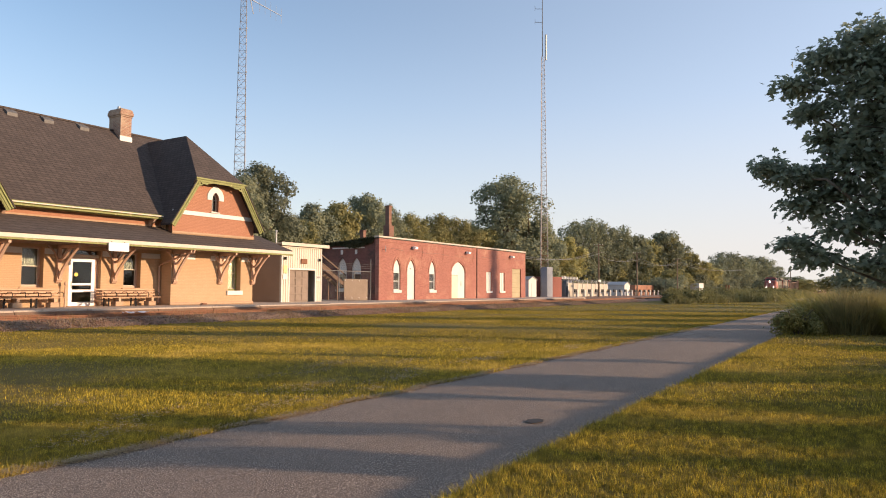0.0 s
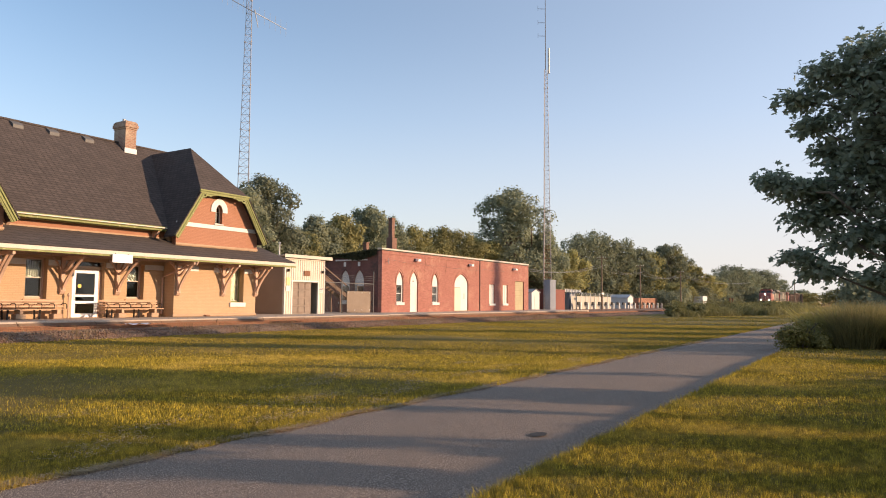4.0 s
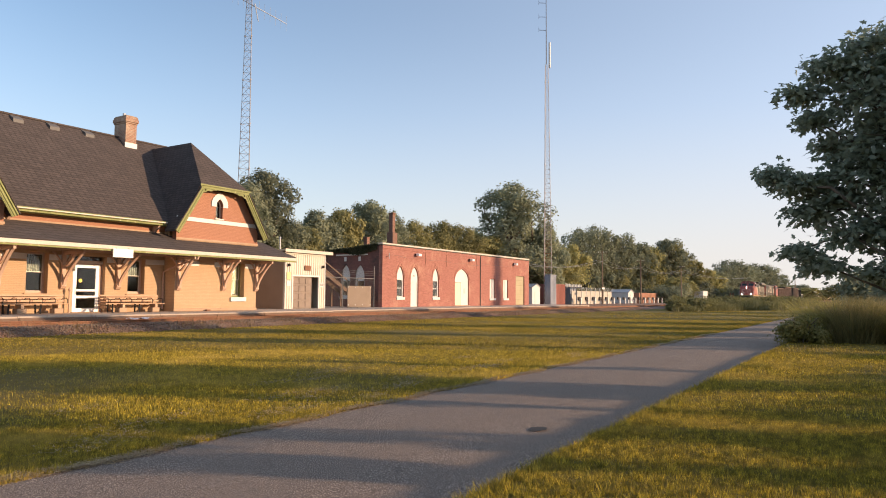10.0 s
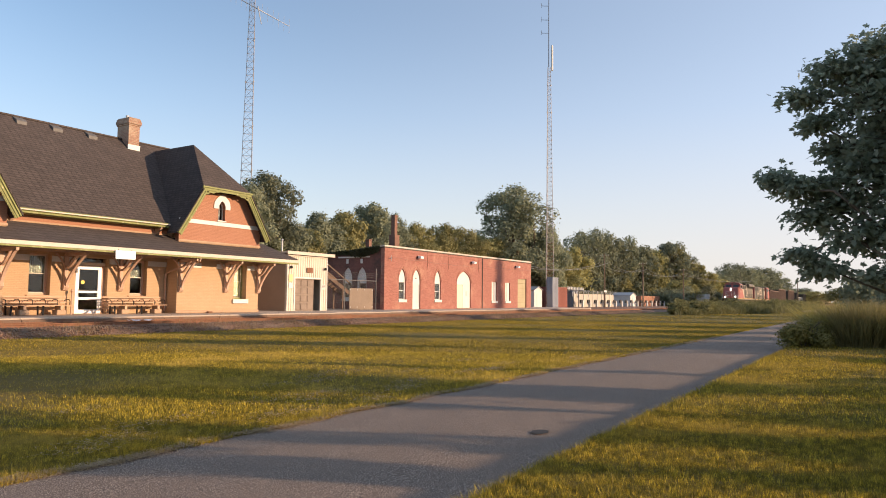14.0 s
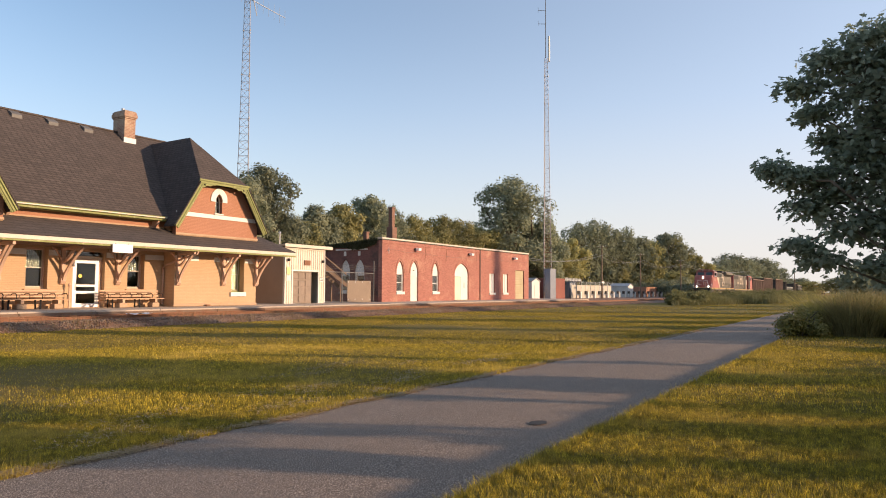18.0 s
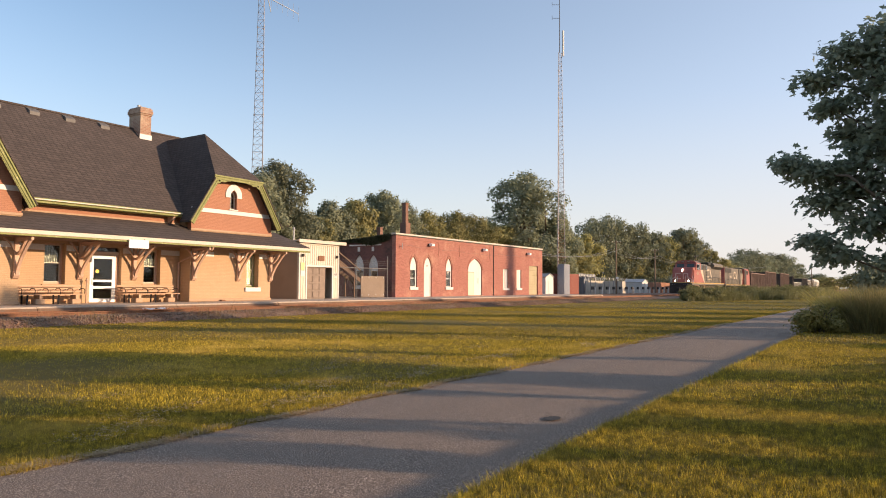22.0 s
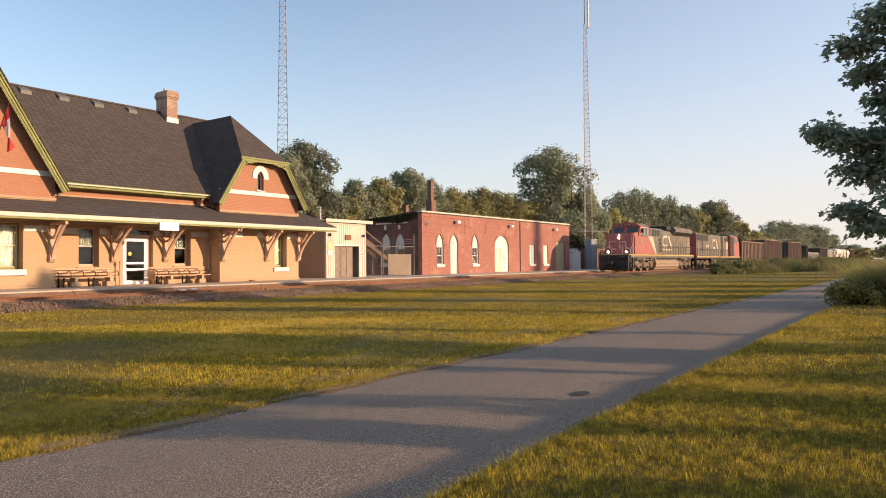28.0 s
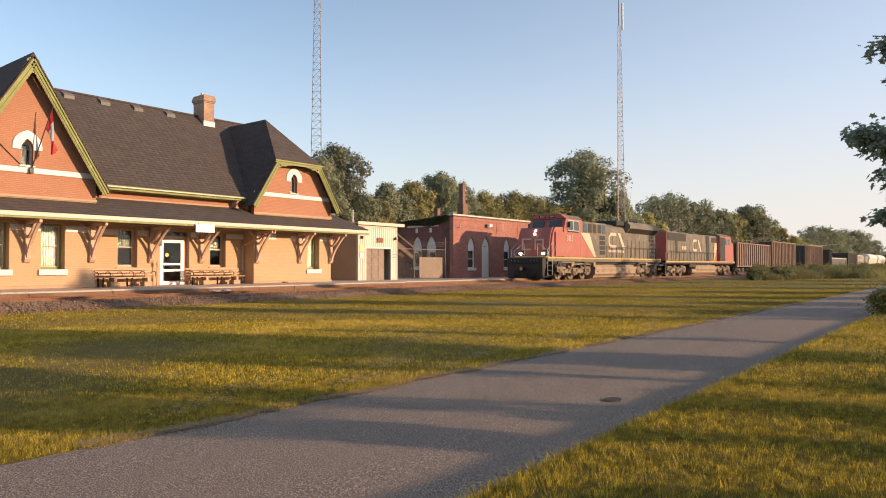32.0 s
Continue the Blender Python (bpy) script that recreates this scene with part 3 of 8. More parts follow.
def make_station():
    st = thing("station_building", 18, 36, PLATFORM_Z, "old brick railway station, steep shingled roof, olive trim, cream canopy", "station")
    FY, GY, Z = 31.27, 30.36, PLATFORM_Z
    GABLES = ((8.67, 14.19, 11.43), (22.45, 27.9, 25.12))
    # walls
    main_holes = [rect(15.63, 16.56, 1.37, 3.2), rect(17.65, 19.25, Z + 0.01, 3.12), rect(20.43, 21.35, 1.37, 3.12)]
    bm = bmesh.new()
    panel(bm, rect(14.19, 22.45, Z, 4.42), main_holes, FY, FY + 0.46)
    part("wall", bm, BRICK, st, "tan-orange painted brick wall")
    part("frieze", block(14.19, 22.45, FY, FY + 0.34, 4.42, 5.3), GABLE_BRICK, st)
    lists = ([rect(9.9, 10.83, 1.3, 3.2), rect(12.0, 12.93, 1.3, 3.2)], [rect(26.12, 27.01, 1.24, 3.12)])
    for (x0, x1, xc), holes in zip(GABLES, lists):
        bm = bmesh.new()
        panel(bm, rect(x0, x1, Z, 4.2), holes, GY, GY + 0.52)
        part("wall", bm, BRICK, st, "tan-orange painted brick wall")
        if xc < 20:
            outline = [(x0, 4.2), (x1, 4.2), (x1, 5.02), (xc, 9.8), (x0, 5.02)]
        else:
            outline = [(x0, 4.2), (x1, 4.2), (x1, 5.0), (xc + 1.55, 7.0), (xc - 1.55, 7.0), (x0, 5.0)]
        bm = bmesh.new()
        panel(bm, outline, [pointed(xc - 0.232, xc + 0.232, 5.5, 6.18, 6.576)], GY, GY + 0.3)
        part("gable", bm, GABLE_BRICK, st, "orange-red painted brick gable")
        part("string_course", block(x0 - 0.02, xc - 0.31, GY - 0.04, GY - 0.002, 5.2, 5.42, 0.008), WHITE, st)
        part("string_course", block(xc - 0.31, x1 + 0.02, GY - 0.04, GY - 0.002, 5.2, 5.42, 0.008), WHITE, st)
        gothic_window(st, xc, GY)
        for x in (x0, x1 - 0.34):
            part("wall", block(x, x + 0.34, GY + 0.522, FY, Z, 4.98), BRICK, st)
        part("plinth", block(x0 - 0.05, x1 + 0.05, GY - 0.05, GY - 0.002, Z, Z + 0.14, 0.02), STONE, st, "worn stone plinth")
        part("flashing", block(x0 - 0.03, x1 + 0.03, GY - 0.05, GY - 0.002, 4.2, 4.31, 0.006), STONE, st)
    part("flashing", block(14.2, 22.44, FY - 0.045, FY - 0.002, 4.5, 4.58, 0.006), STONE, st)
    part("wall", block(2, 8.66, FY, FY + 0.34, Z, 5.2), BRICK, st)
    part("wall", block(2, 2.34, FY + 0.342, 42.7, Z, 5.2), BRICK, st)
    part("wall", block(27.56, 27.9, FY + 0.002, 42.7, Z, 5.2), BRICK, st)
    part("wall", block(2.35, 27.55, 42.36, 42.7, Z, 5.2), BRICK, st)
    # partition and ceiling added to keep the rooms dark behind the glass
    part("partition", block(2.35, 27.55, 34.6, 34.75, Z, 4.15), INNER, st)
    part("room_ceiling", block(2.35, 27.55, FY + 0.345, 34.59, 4.15, 4.2), INNER, st)
    # bands of white masonry under the canopy
    for x0, x1, y in ((8.67, 9.88, GY), (10.85, 11.98, GY), (12.95, 14.19, GY), (14.2, 15.61, FY), (16.58, 17.62, FY), (19.3, 20.4, FY), (21.37, 22.44, FY), (22.45, 23.9, GY), (24.9, 26.1, GY), (27.03, 27.9, GY)):
        part("band", block(x0, x1, y - 0.03, y - 0.002, 2.865, 3.12, 0.006), WHITE, st)
    # windows and sills
    for x0, x1, z0, z1, y, style in ((9.9, 10.83, 1.3, 3.2, GY, "cream"), (12.0, 12.93, 1.3, 3.2, GY, "cream"), (15.63, 16.56, 1.37, 3.2, FY, "dark"), (20.43, 21.35, 1.37, 3.12, FY, "dark"), (26.12, 27.01, 1.24, 3.12, GY, "lace")):
        w = sash_window(st, x0, x1, z0, z1, y, style)
        trim(w, "sill", x0 - 0.1, x1 + 0.1, y - 0.1, y + 0.29, z0 - 0.24, z0 - 0.002, WHITE if y == GY else STONE, "thick white sill" if y == GY else "")
    # roofs
    bm = bmesh.new()
    slab(bm, [(1.5, 30.75, 5.05), (27.2, 30.75, 5.05), (27.2, 37.0, 10.45), (1.5, 37.0, 10.45)], 0.12)
    slab(bm, [(1.5, 43.25, 5.05), (1.5, 37.0, 10.45), (27.2, 37.0, 10.45), (27.2, 43.25, 5.05)], 0.12)
    roof = part("roof", bm, SHINGLE, st, "dark brown asphalt-shingled main roof")
    part("ridge_cap", block(1.5, 27.2, 36.88, 37.12, 10.36, 10.48, 0.03), SHINGLE, roof)
    for xc, apex in ((11.43, 36.5), (25.08, 36.45)):
        for s in (-1, 1):
            bm = bmesh.new()
            if xc < 20:
                top = [(xc, 29.85, 10.03), (xc, 36.5, 10.03)]
                low = [(xc + s * 2.83, 30.75, 5.05), (xc + s * 3.05, 30.75, 4.66), (xc + s * 3.05, 29.85, 4.66)]
            else:
                top = [(xc, 32.9, 10.0), (xc, 36.45, 10.0)]
                low = [(xc + s * 2.81, 30.75, 5.05), (xc + s * 3.04, 30.75, 4.66), (xc + s * 3.04, 29.85, 4.66), (xc + s * 1.6, 29.85, 7.18)]
            slab(bm, top + low, 0.1)
            part("gable_roof", bm, SHINGLE, st, "steep shingled cross gable roof")
    bm = bmesh.new()
    slab(bm, [(25.08 - 1.6, 29.85, 7.18), (25.08 + 1.6, 29.85, 7.18), (25.08, 32.9, 10.0)], 0.1)
    part("hip", bm, SHINGLE, st, "shingled clipped hip over the gable")
    # soffits behind the bargeboards
    for xc in (11.43, 25.08):
        for s in (-1, 1):
            end = (xc, 9.86) if xc < 20 else (xc + s * 1.62, 7.0)
            barge(st, (xc + s * 3.1, 4.62), end, 29.86)
    bm = bmesh.new()
    beam(bm, (23.44, 29.84, 7.06), (26.72, 29.84, 7.06), 0.06, 0.2)
    beam(bm, (23.40, 29.79, 7.13), (26.76, 29.79, 7.13), 0.07, 0.08)
    part("fascia", bm, GREEN, st)
    for s in (-1, 1):
        bm = bmesh.new()
        outer = [(1.62, 6.98), (1.78, 6.66), (2.0, 6.3)]
        foot = [(1.86, 6.34), (1.66, 6.5), (1.5, 6.72), (1.3, 6.76), (1.16, 6.86), (0.95, 6.84), (0.8, 6.92), (0.6, 6.93), (0.5, 6.98)]
        hole = [[(1.62 + 0.07 * math.cos(a), 6.72 + 0.09 * math.sin(a)) for a in np.arange(0, 6.2, 0.8)], [(1.32 + 0.06 * math.cos(a), 6.88 + 0.05 * math.sin(a)) for a in np.arange(0, 6.2, 0.8)]]
        panel(bm, [(25.08 + s * u, v) for u, v in outer + foot], [[(25.08 + s * u, v) for u, v in h] for h in hole], 29.84, 29.89)
        part("fretwork", bm, GREEN, st, "carved green fretwork in the gable corner")
    bm = bmesh.new()
    prism(bm, [(11.05, 9.2), (11.43, 9.97), (11.81, 9.2), (11.6, 9.24), (11.43, 9.18), (11.26, 9.24)], 29.865, 29.9)
    part("fretwork", bm, GREEN, st)
    # eaves cornice between the gables
    bm = bmesh.new()
    box(bm, 14.55, 22.1, 30.68, 30.78, 4.86, 5.04, 0.01)
    box(bm, 14.55, 22.1, 30.60, 30.69, 4.96, 5.07, 0.02)
    box(bm, 14.55, 22.1, 30.78, 31.26, 4.84, 4.87)
    part("cornice", bm, GREEN, st, "olive green eaves cornice")
    part("gutter_line", block(14.55, 22.1, 30.585, 30.6, 4.98, 5.03), CREAM, st)
    for x in (14.75, 21.75):
        bm = bmesh.new()
        prism(bm, [(31.26, 4.84), (30.75, 4.84), (30.85, 4.7), (31.05, 4.62), (31.26, 4.45)], x - 0.06, x + 0.06, "x")
        part("corbel", bm, BROWN, st)
    # canopy
    bm = bmesh.new()
    slab(bm, [(4, 28.89, 3.588), (29.57, 28.89, 3.588), (29.05, 31.26, 4.52), (4, 31.26, 4.52)], 0.09)
    canopy = part("canopy_roof", bm, SHINGLE, st, "low shingled platform canopy")
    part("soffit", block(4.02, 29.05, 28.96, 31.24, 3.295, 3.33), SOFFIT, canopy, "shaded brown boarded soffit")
    part("fascia", block(3.98, 29.59, 28.85, 28.95, 3.365, 3.538, 0.012), CREAM, canopy, "cream fascia board")
    part("fascia_foot", block(3.98, 29.59, 28.87, 28.95, 3.285, 3.362, 0.006), GREEN, canopy)
    bm = bmesh.new()
    prism(bm, [(28.96, 3.335), (31.24, 3.335), (31.24, 4.41), (28.96, 3.50)], 28.98, 29.03, "x")
    part("end_board", bm, CREAM, canopy)
    for i in range(10):
        y = 29.06 + i * 0.22
        bm = bmesh.new()
        box(bm, 4.02, 29.0, y, y + 0.012, 3.283, 3.294)
        part("batten", bm, BROWN, canopy)
    for x, y in ((8.9, GY), (11.45, GY), (14.02, GY), (17.2, FY), (19.88, FY), (22.62, GY), (25.5, GY), (27.84, GY)):
        bracket(st, x, y, 1.36 if y == GY else 1.75)
    # chimney
    bm = bmesh.new()
    box(bm, 23.2, 23.88, 36.24, 37.35, 9.4, 11.18)
    chim = part("chimney", bm, CHIMNEY_BRICK, st, "weathered brick chimney with a corbelled cap")
    for i, (g, z0, z1) in enumerate(((0.04, 11.18, 11.27), (0.08, 11.27, 11.47), (0.05, 11.47, 11.59), (0.0, 11.59, 11.65))):
        part("cap_course", block(23.2 - g, 23.88 + g, 36.24 - g, 37.35 + g, z0, z1, 0.015), CHIMNEY_BRICK, chim)
    bm = bmesh.new()
    box(bm, 23.16, 23.92, 36.2, 36.24, 9.6, 10.05)
    part("flashing", bm, WHITE, chim)
    bm = bmesh.new()
    rod(bm, (23.5, 36.9, 11.63), (23.5, 36.9, 11.86), 0.1, 0.1, 10)
    part("flue", bm, GALV, chim)
    # roof vents
    for x in (15.64, 17.48, 19.3, 21.22):
        bm = bmesh.new()
        prism(bm, [(36.42, 9.94), (36.42, 10.12), (36.55, 10.22), (36.98, 10.42), (36.98, 10.2)], x - 0.25, x + 0.25, "x")
        part("roof_vent", bm, VENT, st, "small grey box vent")
    # entrance
    y = FY + 0.24
    bm = bmesh.new()
    panel(bm, rect(17.65, 19.25, Z + 0.01, 2.78), [rect(17.82, 19.12, Z + 0.012, 2.755)], y, y + 0.1)
    ent = part("entrance", bm, BROWN, st, "recessed station entrance")
    part("transom_rail", block(17.65, 19.25, y - 0.02, y + 0.1, 2.782, 2.92, 0.01), CREAM, ent)
    part("transom_pane", block(17.7, 19.2, y + 0.04, y + 0.05, 2.922, 3.118), GLASS, ent)
    bm = bmesh.new()
    panel(bm, rect(17.84, 19.1, Z + 0.02, 2.745), [rect(18.01, 18.93, Z + 0.2, Z + 0.66), rect(18.01, 18.93, Z + 0.78, Z + 0.98), rect(18.01, 18.93, Z + 1.08, 2.58)], y + 0.005, y + 0.055)
    door = part("door", bm, DOOR_WHITE, st, "white glazed storm door")
    for a, b in ((Z + 0.19, Z + 0.67), (Z + 0.77, Z + 0.99), (Z + 1.07, 2.59)):
        part("pane", block(18.005, 18.935, y + 0.025, y + 0.031, a, b), GLASS, door)
    bm = bmesh.new()
    pipe(bm, [(17.96, y, 1.35), (17.96, y - 0.06, 1.35), (17.96, y - 0.06, 1.65), (17.96, y, 1.65)], 0.012)
    part("door_handle", bm, GALV, door)
    bm = bmesh.new()
    rod(bm, (18.2, y + 0.018, 1.98), (18.2, y + 0.023, 1.98), 0.09, 0.09, 16)
    part("sticker", bm, surface("yellow_vinyl", (0.75, 0.5, 0.03), (0.8, 0.55, 0.04), 3, 40, 0.4, 0, 0), door, "round yellow sticker on the glass")
    part("step", block(17.55, 19.3, FY - 0.25, y - 0.002, Z, Z + 0.018, 0.004), STONE, ent)
    # downspout in the corner by the far gable
    bm = bmesh.new()
    pipe(bm, [(22.72, 28.9, 3.32), (22.72, 28.96, 3.16), (22.6, 29.9, 2.95), (22.36, 30.9, 2.62), (22.36, 31.19, 2.5), (22.36, 31.19, 0.62)], 0.05, 8)
    part("downspout", bm, BROWN, st, "brown painted downspout")
    # sign board under the canopy edge
    bm = block(18.04, 19.02, 28.75, 28.81, 3.01, 3.395, 0.01)
    sign = thing("station_sign", 18.53, 28.78, 3.2, "white name board hung on the canopy edge, sunlit blank", "sign")
    part("board", bm, DOOR_WHITE, sign)
    for x in (18.22, 18.84):
        bm = bmesh.new()
        rod(bm, (x, 28.8, 3.38), (x, 28.86, 3.45), 0.012)
        part("hanger", bm, DARK, sign)
    # wall fixtures
    post = thing("hitching_post", 17.42, 31.0, PLATFORM_Z, "brown ornamental cast post beside the door", "post")
    bm = bmesh.new()
    rod(bm, (17.42, 31.0, 0.5), (17.42, 31.0, 1.45), 0.045, 0.035, 10)
    part("shaft", bm, BROWN, post)
    bm = bmesh.new()
    rod(bm, (17.42, 31.0, 1.45), (17.42, 31.0, 1.55), 0.03, 0.07, 10)
    rod(bm, (17.42, 31.0, 1.55), (17.42, 31.0, 1.66), 0.07, 0.02, 10)
    part("finial", bm, BROWN, post)
    valve = thing("wall_box", 27.2, 30.2, PLATFORM_Z, "small rusty valve box on the platform by the wall", "valve box")
    part("box", block(24.3, 24.55, 30.12, 30.28, 0.5, 0.58, 0.01), RUST, valve)


def make_bench(x0, x1, y):
    be = thing("bench", x0, y, PLATFORM_Z, "long brown slatted bench with iron arm loops on concrete blocks", "bench", "platform benches")
    for i, dy in enumerate((0.0, 0.13, 0.26, 0.39)):
        part("seat_slat", block(x0, x1, y + dy, y + dy + 0.11, 0.9, 0.94, 0.008), BENCH, be)
    for i, z in enumerate((1.0, 1.12, 1.24)):
        part("back_slat", block(x0, x1, y + 0.50 + i * 0.02, y + 0.535 + i * 0.02, z, z + 0.09, 0.008), BENCH, be)
    n = 5
    for i in range(n + 1):
        x = x0 + 0.12 + (x1 - x0 - 0.24) * i / n
        bm = bmesh.new()
        pipe(bm, [(x, y + 0.02, 0.94), (x, y, 1.1), (x, y + 0.08, 1.17), (x, y + 0.36, 1.17), (x, y + 0.48, 1.1)], 0.018, 6)
        part("arm_loop", bm, DARK, be)
    for x in (x0 + 0.9, x1 - 0.45):
        part("foot_block", block(x - 0.2, x + 0.2, y + 0.04, y + 0.46, 0.5, 0.72, 0.02), STONE, be, "pale concrete block foot")
        part("bearer", block(x - 0.06, x + 0.06, y + 0.02, y + 0.5, 0.72, 0.898), BENCH, be)
    for x in (x0 + 0.35, (x0 + x1) / 2 + 0.2):
        bm = bmesh.new()
        beam(bm, (x, y + 0.05, 0.5), (x + 0.12, y + 0.25, 0.9), 0.07, 0.07)
        beam(bm, (x, y + 0.45, 0.5), (x - 0.12, y + 0.25, 0.9), 0.07, 0.07)
        part("trestle", bm, DARK, be)
    for i in range(4):
        part("end_slat", block(x0 - 0.03, x0 - 0.005, y - 0.02, y + 0.5, 0.72 + i * 0.15, 0.81 + i * 0.15, 0.006), BENCH, be)


def make_flag():
    fl = thing("flag_on_pole", 11.5, 30.3, 5.4, "red and white national flag hung limp on a slanting pole", "flag")
    bm = bmesh.new()
    rod(bm, (11.55, 30.28, 5.3), (12.06, 29.55, 7.9), 0.025, 0.018, 8)
    part("pole", bm, DARK, fl)
    part("socket", block(11.47, 11.63, 30.2, 30.315, 5.2, 5.4, 0.01), DARK, fl)
    red = surface("red_cloth", (0.55, 0.03, 0.03), (0.65, 0.05, 0.04), 3, 60, 0.8, 0, 0.2)
    white = surface("white_cloth", (0.75, 0.72, 0.7), (0.82, 0.8, 0.77), 3, 60, 0.8, 0, 0.2)
    top, low = Vector((12.05, 29.55, 7.86)), Vector((11.86, 29.84, 6.9))
    for k, (s0, s1, m, name) in enumerate(((0.0, 0.28, red, "red_stripe"), (0.28, 0.7, white, "white_field"), (0.7, 1.0, red, "red_stripe"))):
        bm = bmesh.new()
        rows = []
        for i in range(7):
            s = s0 + (s1 - s0) * i / 6
            row = []
            for j in range(9):
                u = j / 8
                p = top.lerp(low, u * 0.9 * (1 - 0.75 * s))
                fold = 0.06 * math.sin(u * 13 + s * 3) * (0.3 + 0.7 * s)
                row.append(bm.verts.new((p.x + fold + 0.2 * s * u, p.y - fold * 0.8 - 0.1 * s * u, p.z - s * 1.95 + 0.45 * s * u)))
            rows.append(row)
        for a, b in zip(rows, rows[1:]):
            for c in range(8):
                bm.faces.new((a[c], a[c + 1], b[c + 1], b[c]))
        part(name, bm, m, fl, "", True)
    # thin dark line flush with the gable wall, made as a tube
    pole = thing("wall_cable", 10.9, 30.3, 5.4, "thin dark line slanting down the gable wall to the window", "cable")
    bm = bmesh.new()
    pipe(bm, [(10.0, 30.335, 6.72), (10.6, 30.33, 6.08), (11.2, 30.335, 5.5)], 0.016, 6)
    part("cable", bm, DARK, pole)


make_station()
make_bench(14.2, 17.1, 30.35)
make_bench(18.8, 21.9, 30.35)
make_flag()


# ---- metal shed, yard gate and the red brick store ----
def make_shed():
    sh = thing("metal_shed", 33.1, 33, PLATFORM_Z, "cream ribbed metal shed with a half-open brown roller door", "shed")
    Z = PLATFORM_Z
    bm = bmesh.new()
    panel(bm, rect(31.25, 35.0, Z, 4.05), [rect(32.0, 34.35, Z + 0.002, 2.56)], 31.5, 31.6)
    part("wall", bm, METAL_WALL, sh, "cream metal front wall")
    # side wall's shade is painted in: tan, darker than the cream front
    part("wall", block(31.25, 31.35, 31.602, 40, Z, 4.0), surface("shaded_side_sheeting", (0.33, 0.235, 0.165), (0.41, 0.295, 0.21), 0.6, 20, 0.75, 0, 0.12, (0.28, 0.2, 0.14), 0.9, 0.6), sh, "smooth side wall, its shade painted as tan")
    part("wall", block(34.9, 35.0, 31.602, 40, Z, 4.0), METAL_WALL, sh)
    part("wall", block(31.36, 34.89, 39.9, 40, Z, 4.0), METAL_WALL, sh)
    for i in range(19):
        x = 31.3 + i * 0.2
        z0 = 2.68 if 31.9 < x < 34.45 else Z
        bm = bmesh.new()
        prism(bm, [(x - 0.035, 31.499), (x - 0.018, 31.47), (x + 0.018, 31.47), (x + 0.035, 31.499)], z0, 4.04, "z")
        part("rib", bm, METAL_WALL, sh)
    bm = bmesh.new()
    slab(bm, [(31.1, 31.3, 4.26), (35.5, 31.3, 4.3), (35.5, 40.2, 3.98), (31.1, 40.2, 3.94)], 0.1)
    part("roof", bm, METAL_WALL, sh)
    part("fascia", block(31.08, 35.52, 31.26, 31.3, 4.08, 4.29, 0.008), CREAM, sh)
    part("trim_strip", block(31.25, 35.0, 31.455, 31.469, 3.98, 4.06, 0.004), CREAM, sh)
    for x in (31.27, 34.93):
        part("corner_trim", block(x, x + 0.06, 31.452, 31.469, Z, 3.978, 0.004), WHITE, sh)
    bm = bmesh.new()
    panel(bm, rect(31.9, 34.45, Z, 2.67), [rect(32.0, 34.35, Z + 0.002, 2.58)], 31.46, 31.498)
    part("door_frame", bm, WHITE, sh)
    brown = surface("brown_door_panels", (0.17, 0.125, 0.095), (0.26, 0.195, 0.15), 1.5, 25, 0.6, 0, 0.2)
    door = part("garage_door", block(32.0, 33.85, 31.62, 31.66, Z + 0.01, 2.56), brown, sh, "brown panelled garage door")
    for r in range(4):
        for c in range(3):
            x, z = 32.07 + c * 0.6, Z + 0.09 + r * 0.5
            part("door_panel", block(x, x + 0.52, 31.6, 31.619, z, z + 0.4, 0.02), brown, door)
    part("room_wall", block(31.36, 34.89, 34.6, 34.7, Z, 3.9), INNER, sh)
    for x in (31.55, 34.72):
        bm = bmesh.new()
        box(bm, x - 0.06, x + 0.06, 31.3, 31.46, 3.18, 3.36, 0.02)
        part("wall_lamp", bm, DARK, sh)
    part("vent", block(33.0, 33.55, 31.42, 31.468, 2.98, 3.3, 0.01), RUST, sh, "rusty square vent plate")
    for x, z in ((31.42, 1.95), (34.47, 1.9)):
        part("notice", block(x, x + 0.36, 31.45, 31.468, z, z + 0.34), WHITE, sh, "small white notice")
    yellow = surface("faded_yellow_sign", (0.62, 0.55, 0.22), (0.70, 0.62, 0.28), 3, 30, 0.5, 0, 0.05)
    part("sign", block(31.44, 31.76, 31.45, 31.468, 2.36, 2.82, 0.004), yellow, sh, "faded yellow warning sign")
    for z in (2.0, 2.09, 2.18):
        part("notice_line", block(34.5, 34.8, 31.442, 31.449, z, z + 0.03), DARK, sh)
    bm = bmesh.new()
    rod(bm, (31.5, 32.2, 4.2), (31.5, 32.2, 5.0), 0.05, 0.05, 8)
    rod(bm, (31.5, 32.2, 5.0), (31.5, 32.2, 5.08), 0.09, 0.06, 8)
    part("stove_pipe", bm, GALV, sh)


def mesh_fence(x0, x1, y, z0, z1, parent):
    """Woven wire between posts, as thin crossed strands."""
    bm = bmesh.new()
    step = 0.16
    h = z1 - z0
    n = int((x1 - x0 + h) / step)
    for i in range(n):
        a = x0 - h + i * step
        lo, hi = max(a, x0), min(a + h, x1)
        if hi - lo > 0.05:
            beam(bm, (lo, y, z0 + lo - a), (hi, y, z0 + hi - a), 0.004, 0.004)
            beam(bm, (lo, y + 0.006, z1 - (lo - a)), (hi, y + 0.006, z1 - (hi - a)), 0.004, 0.004)
    part("wire_mesh", bm, VENT, parent, "dull chain-link wire mesh")


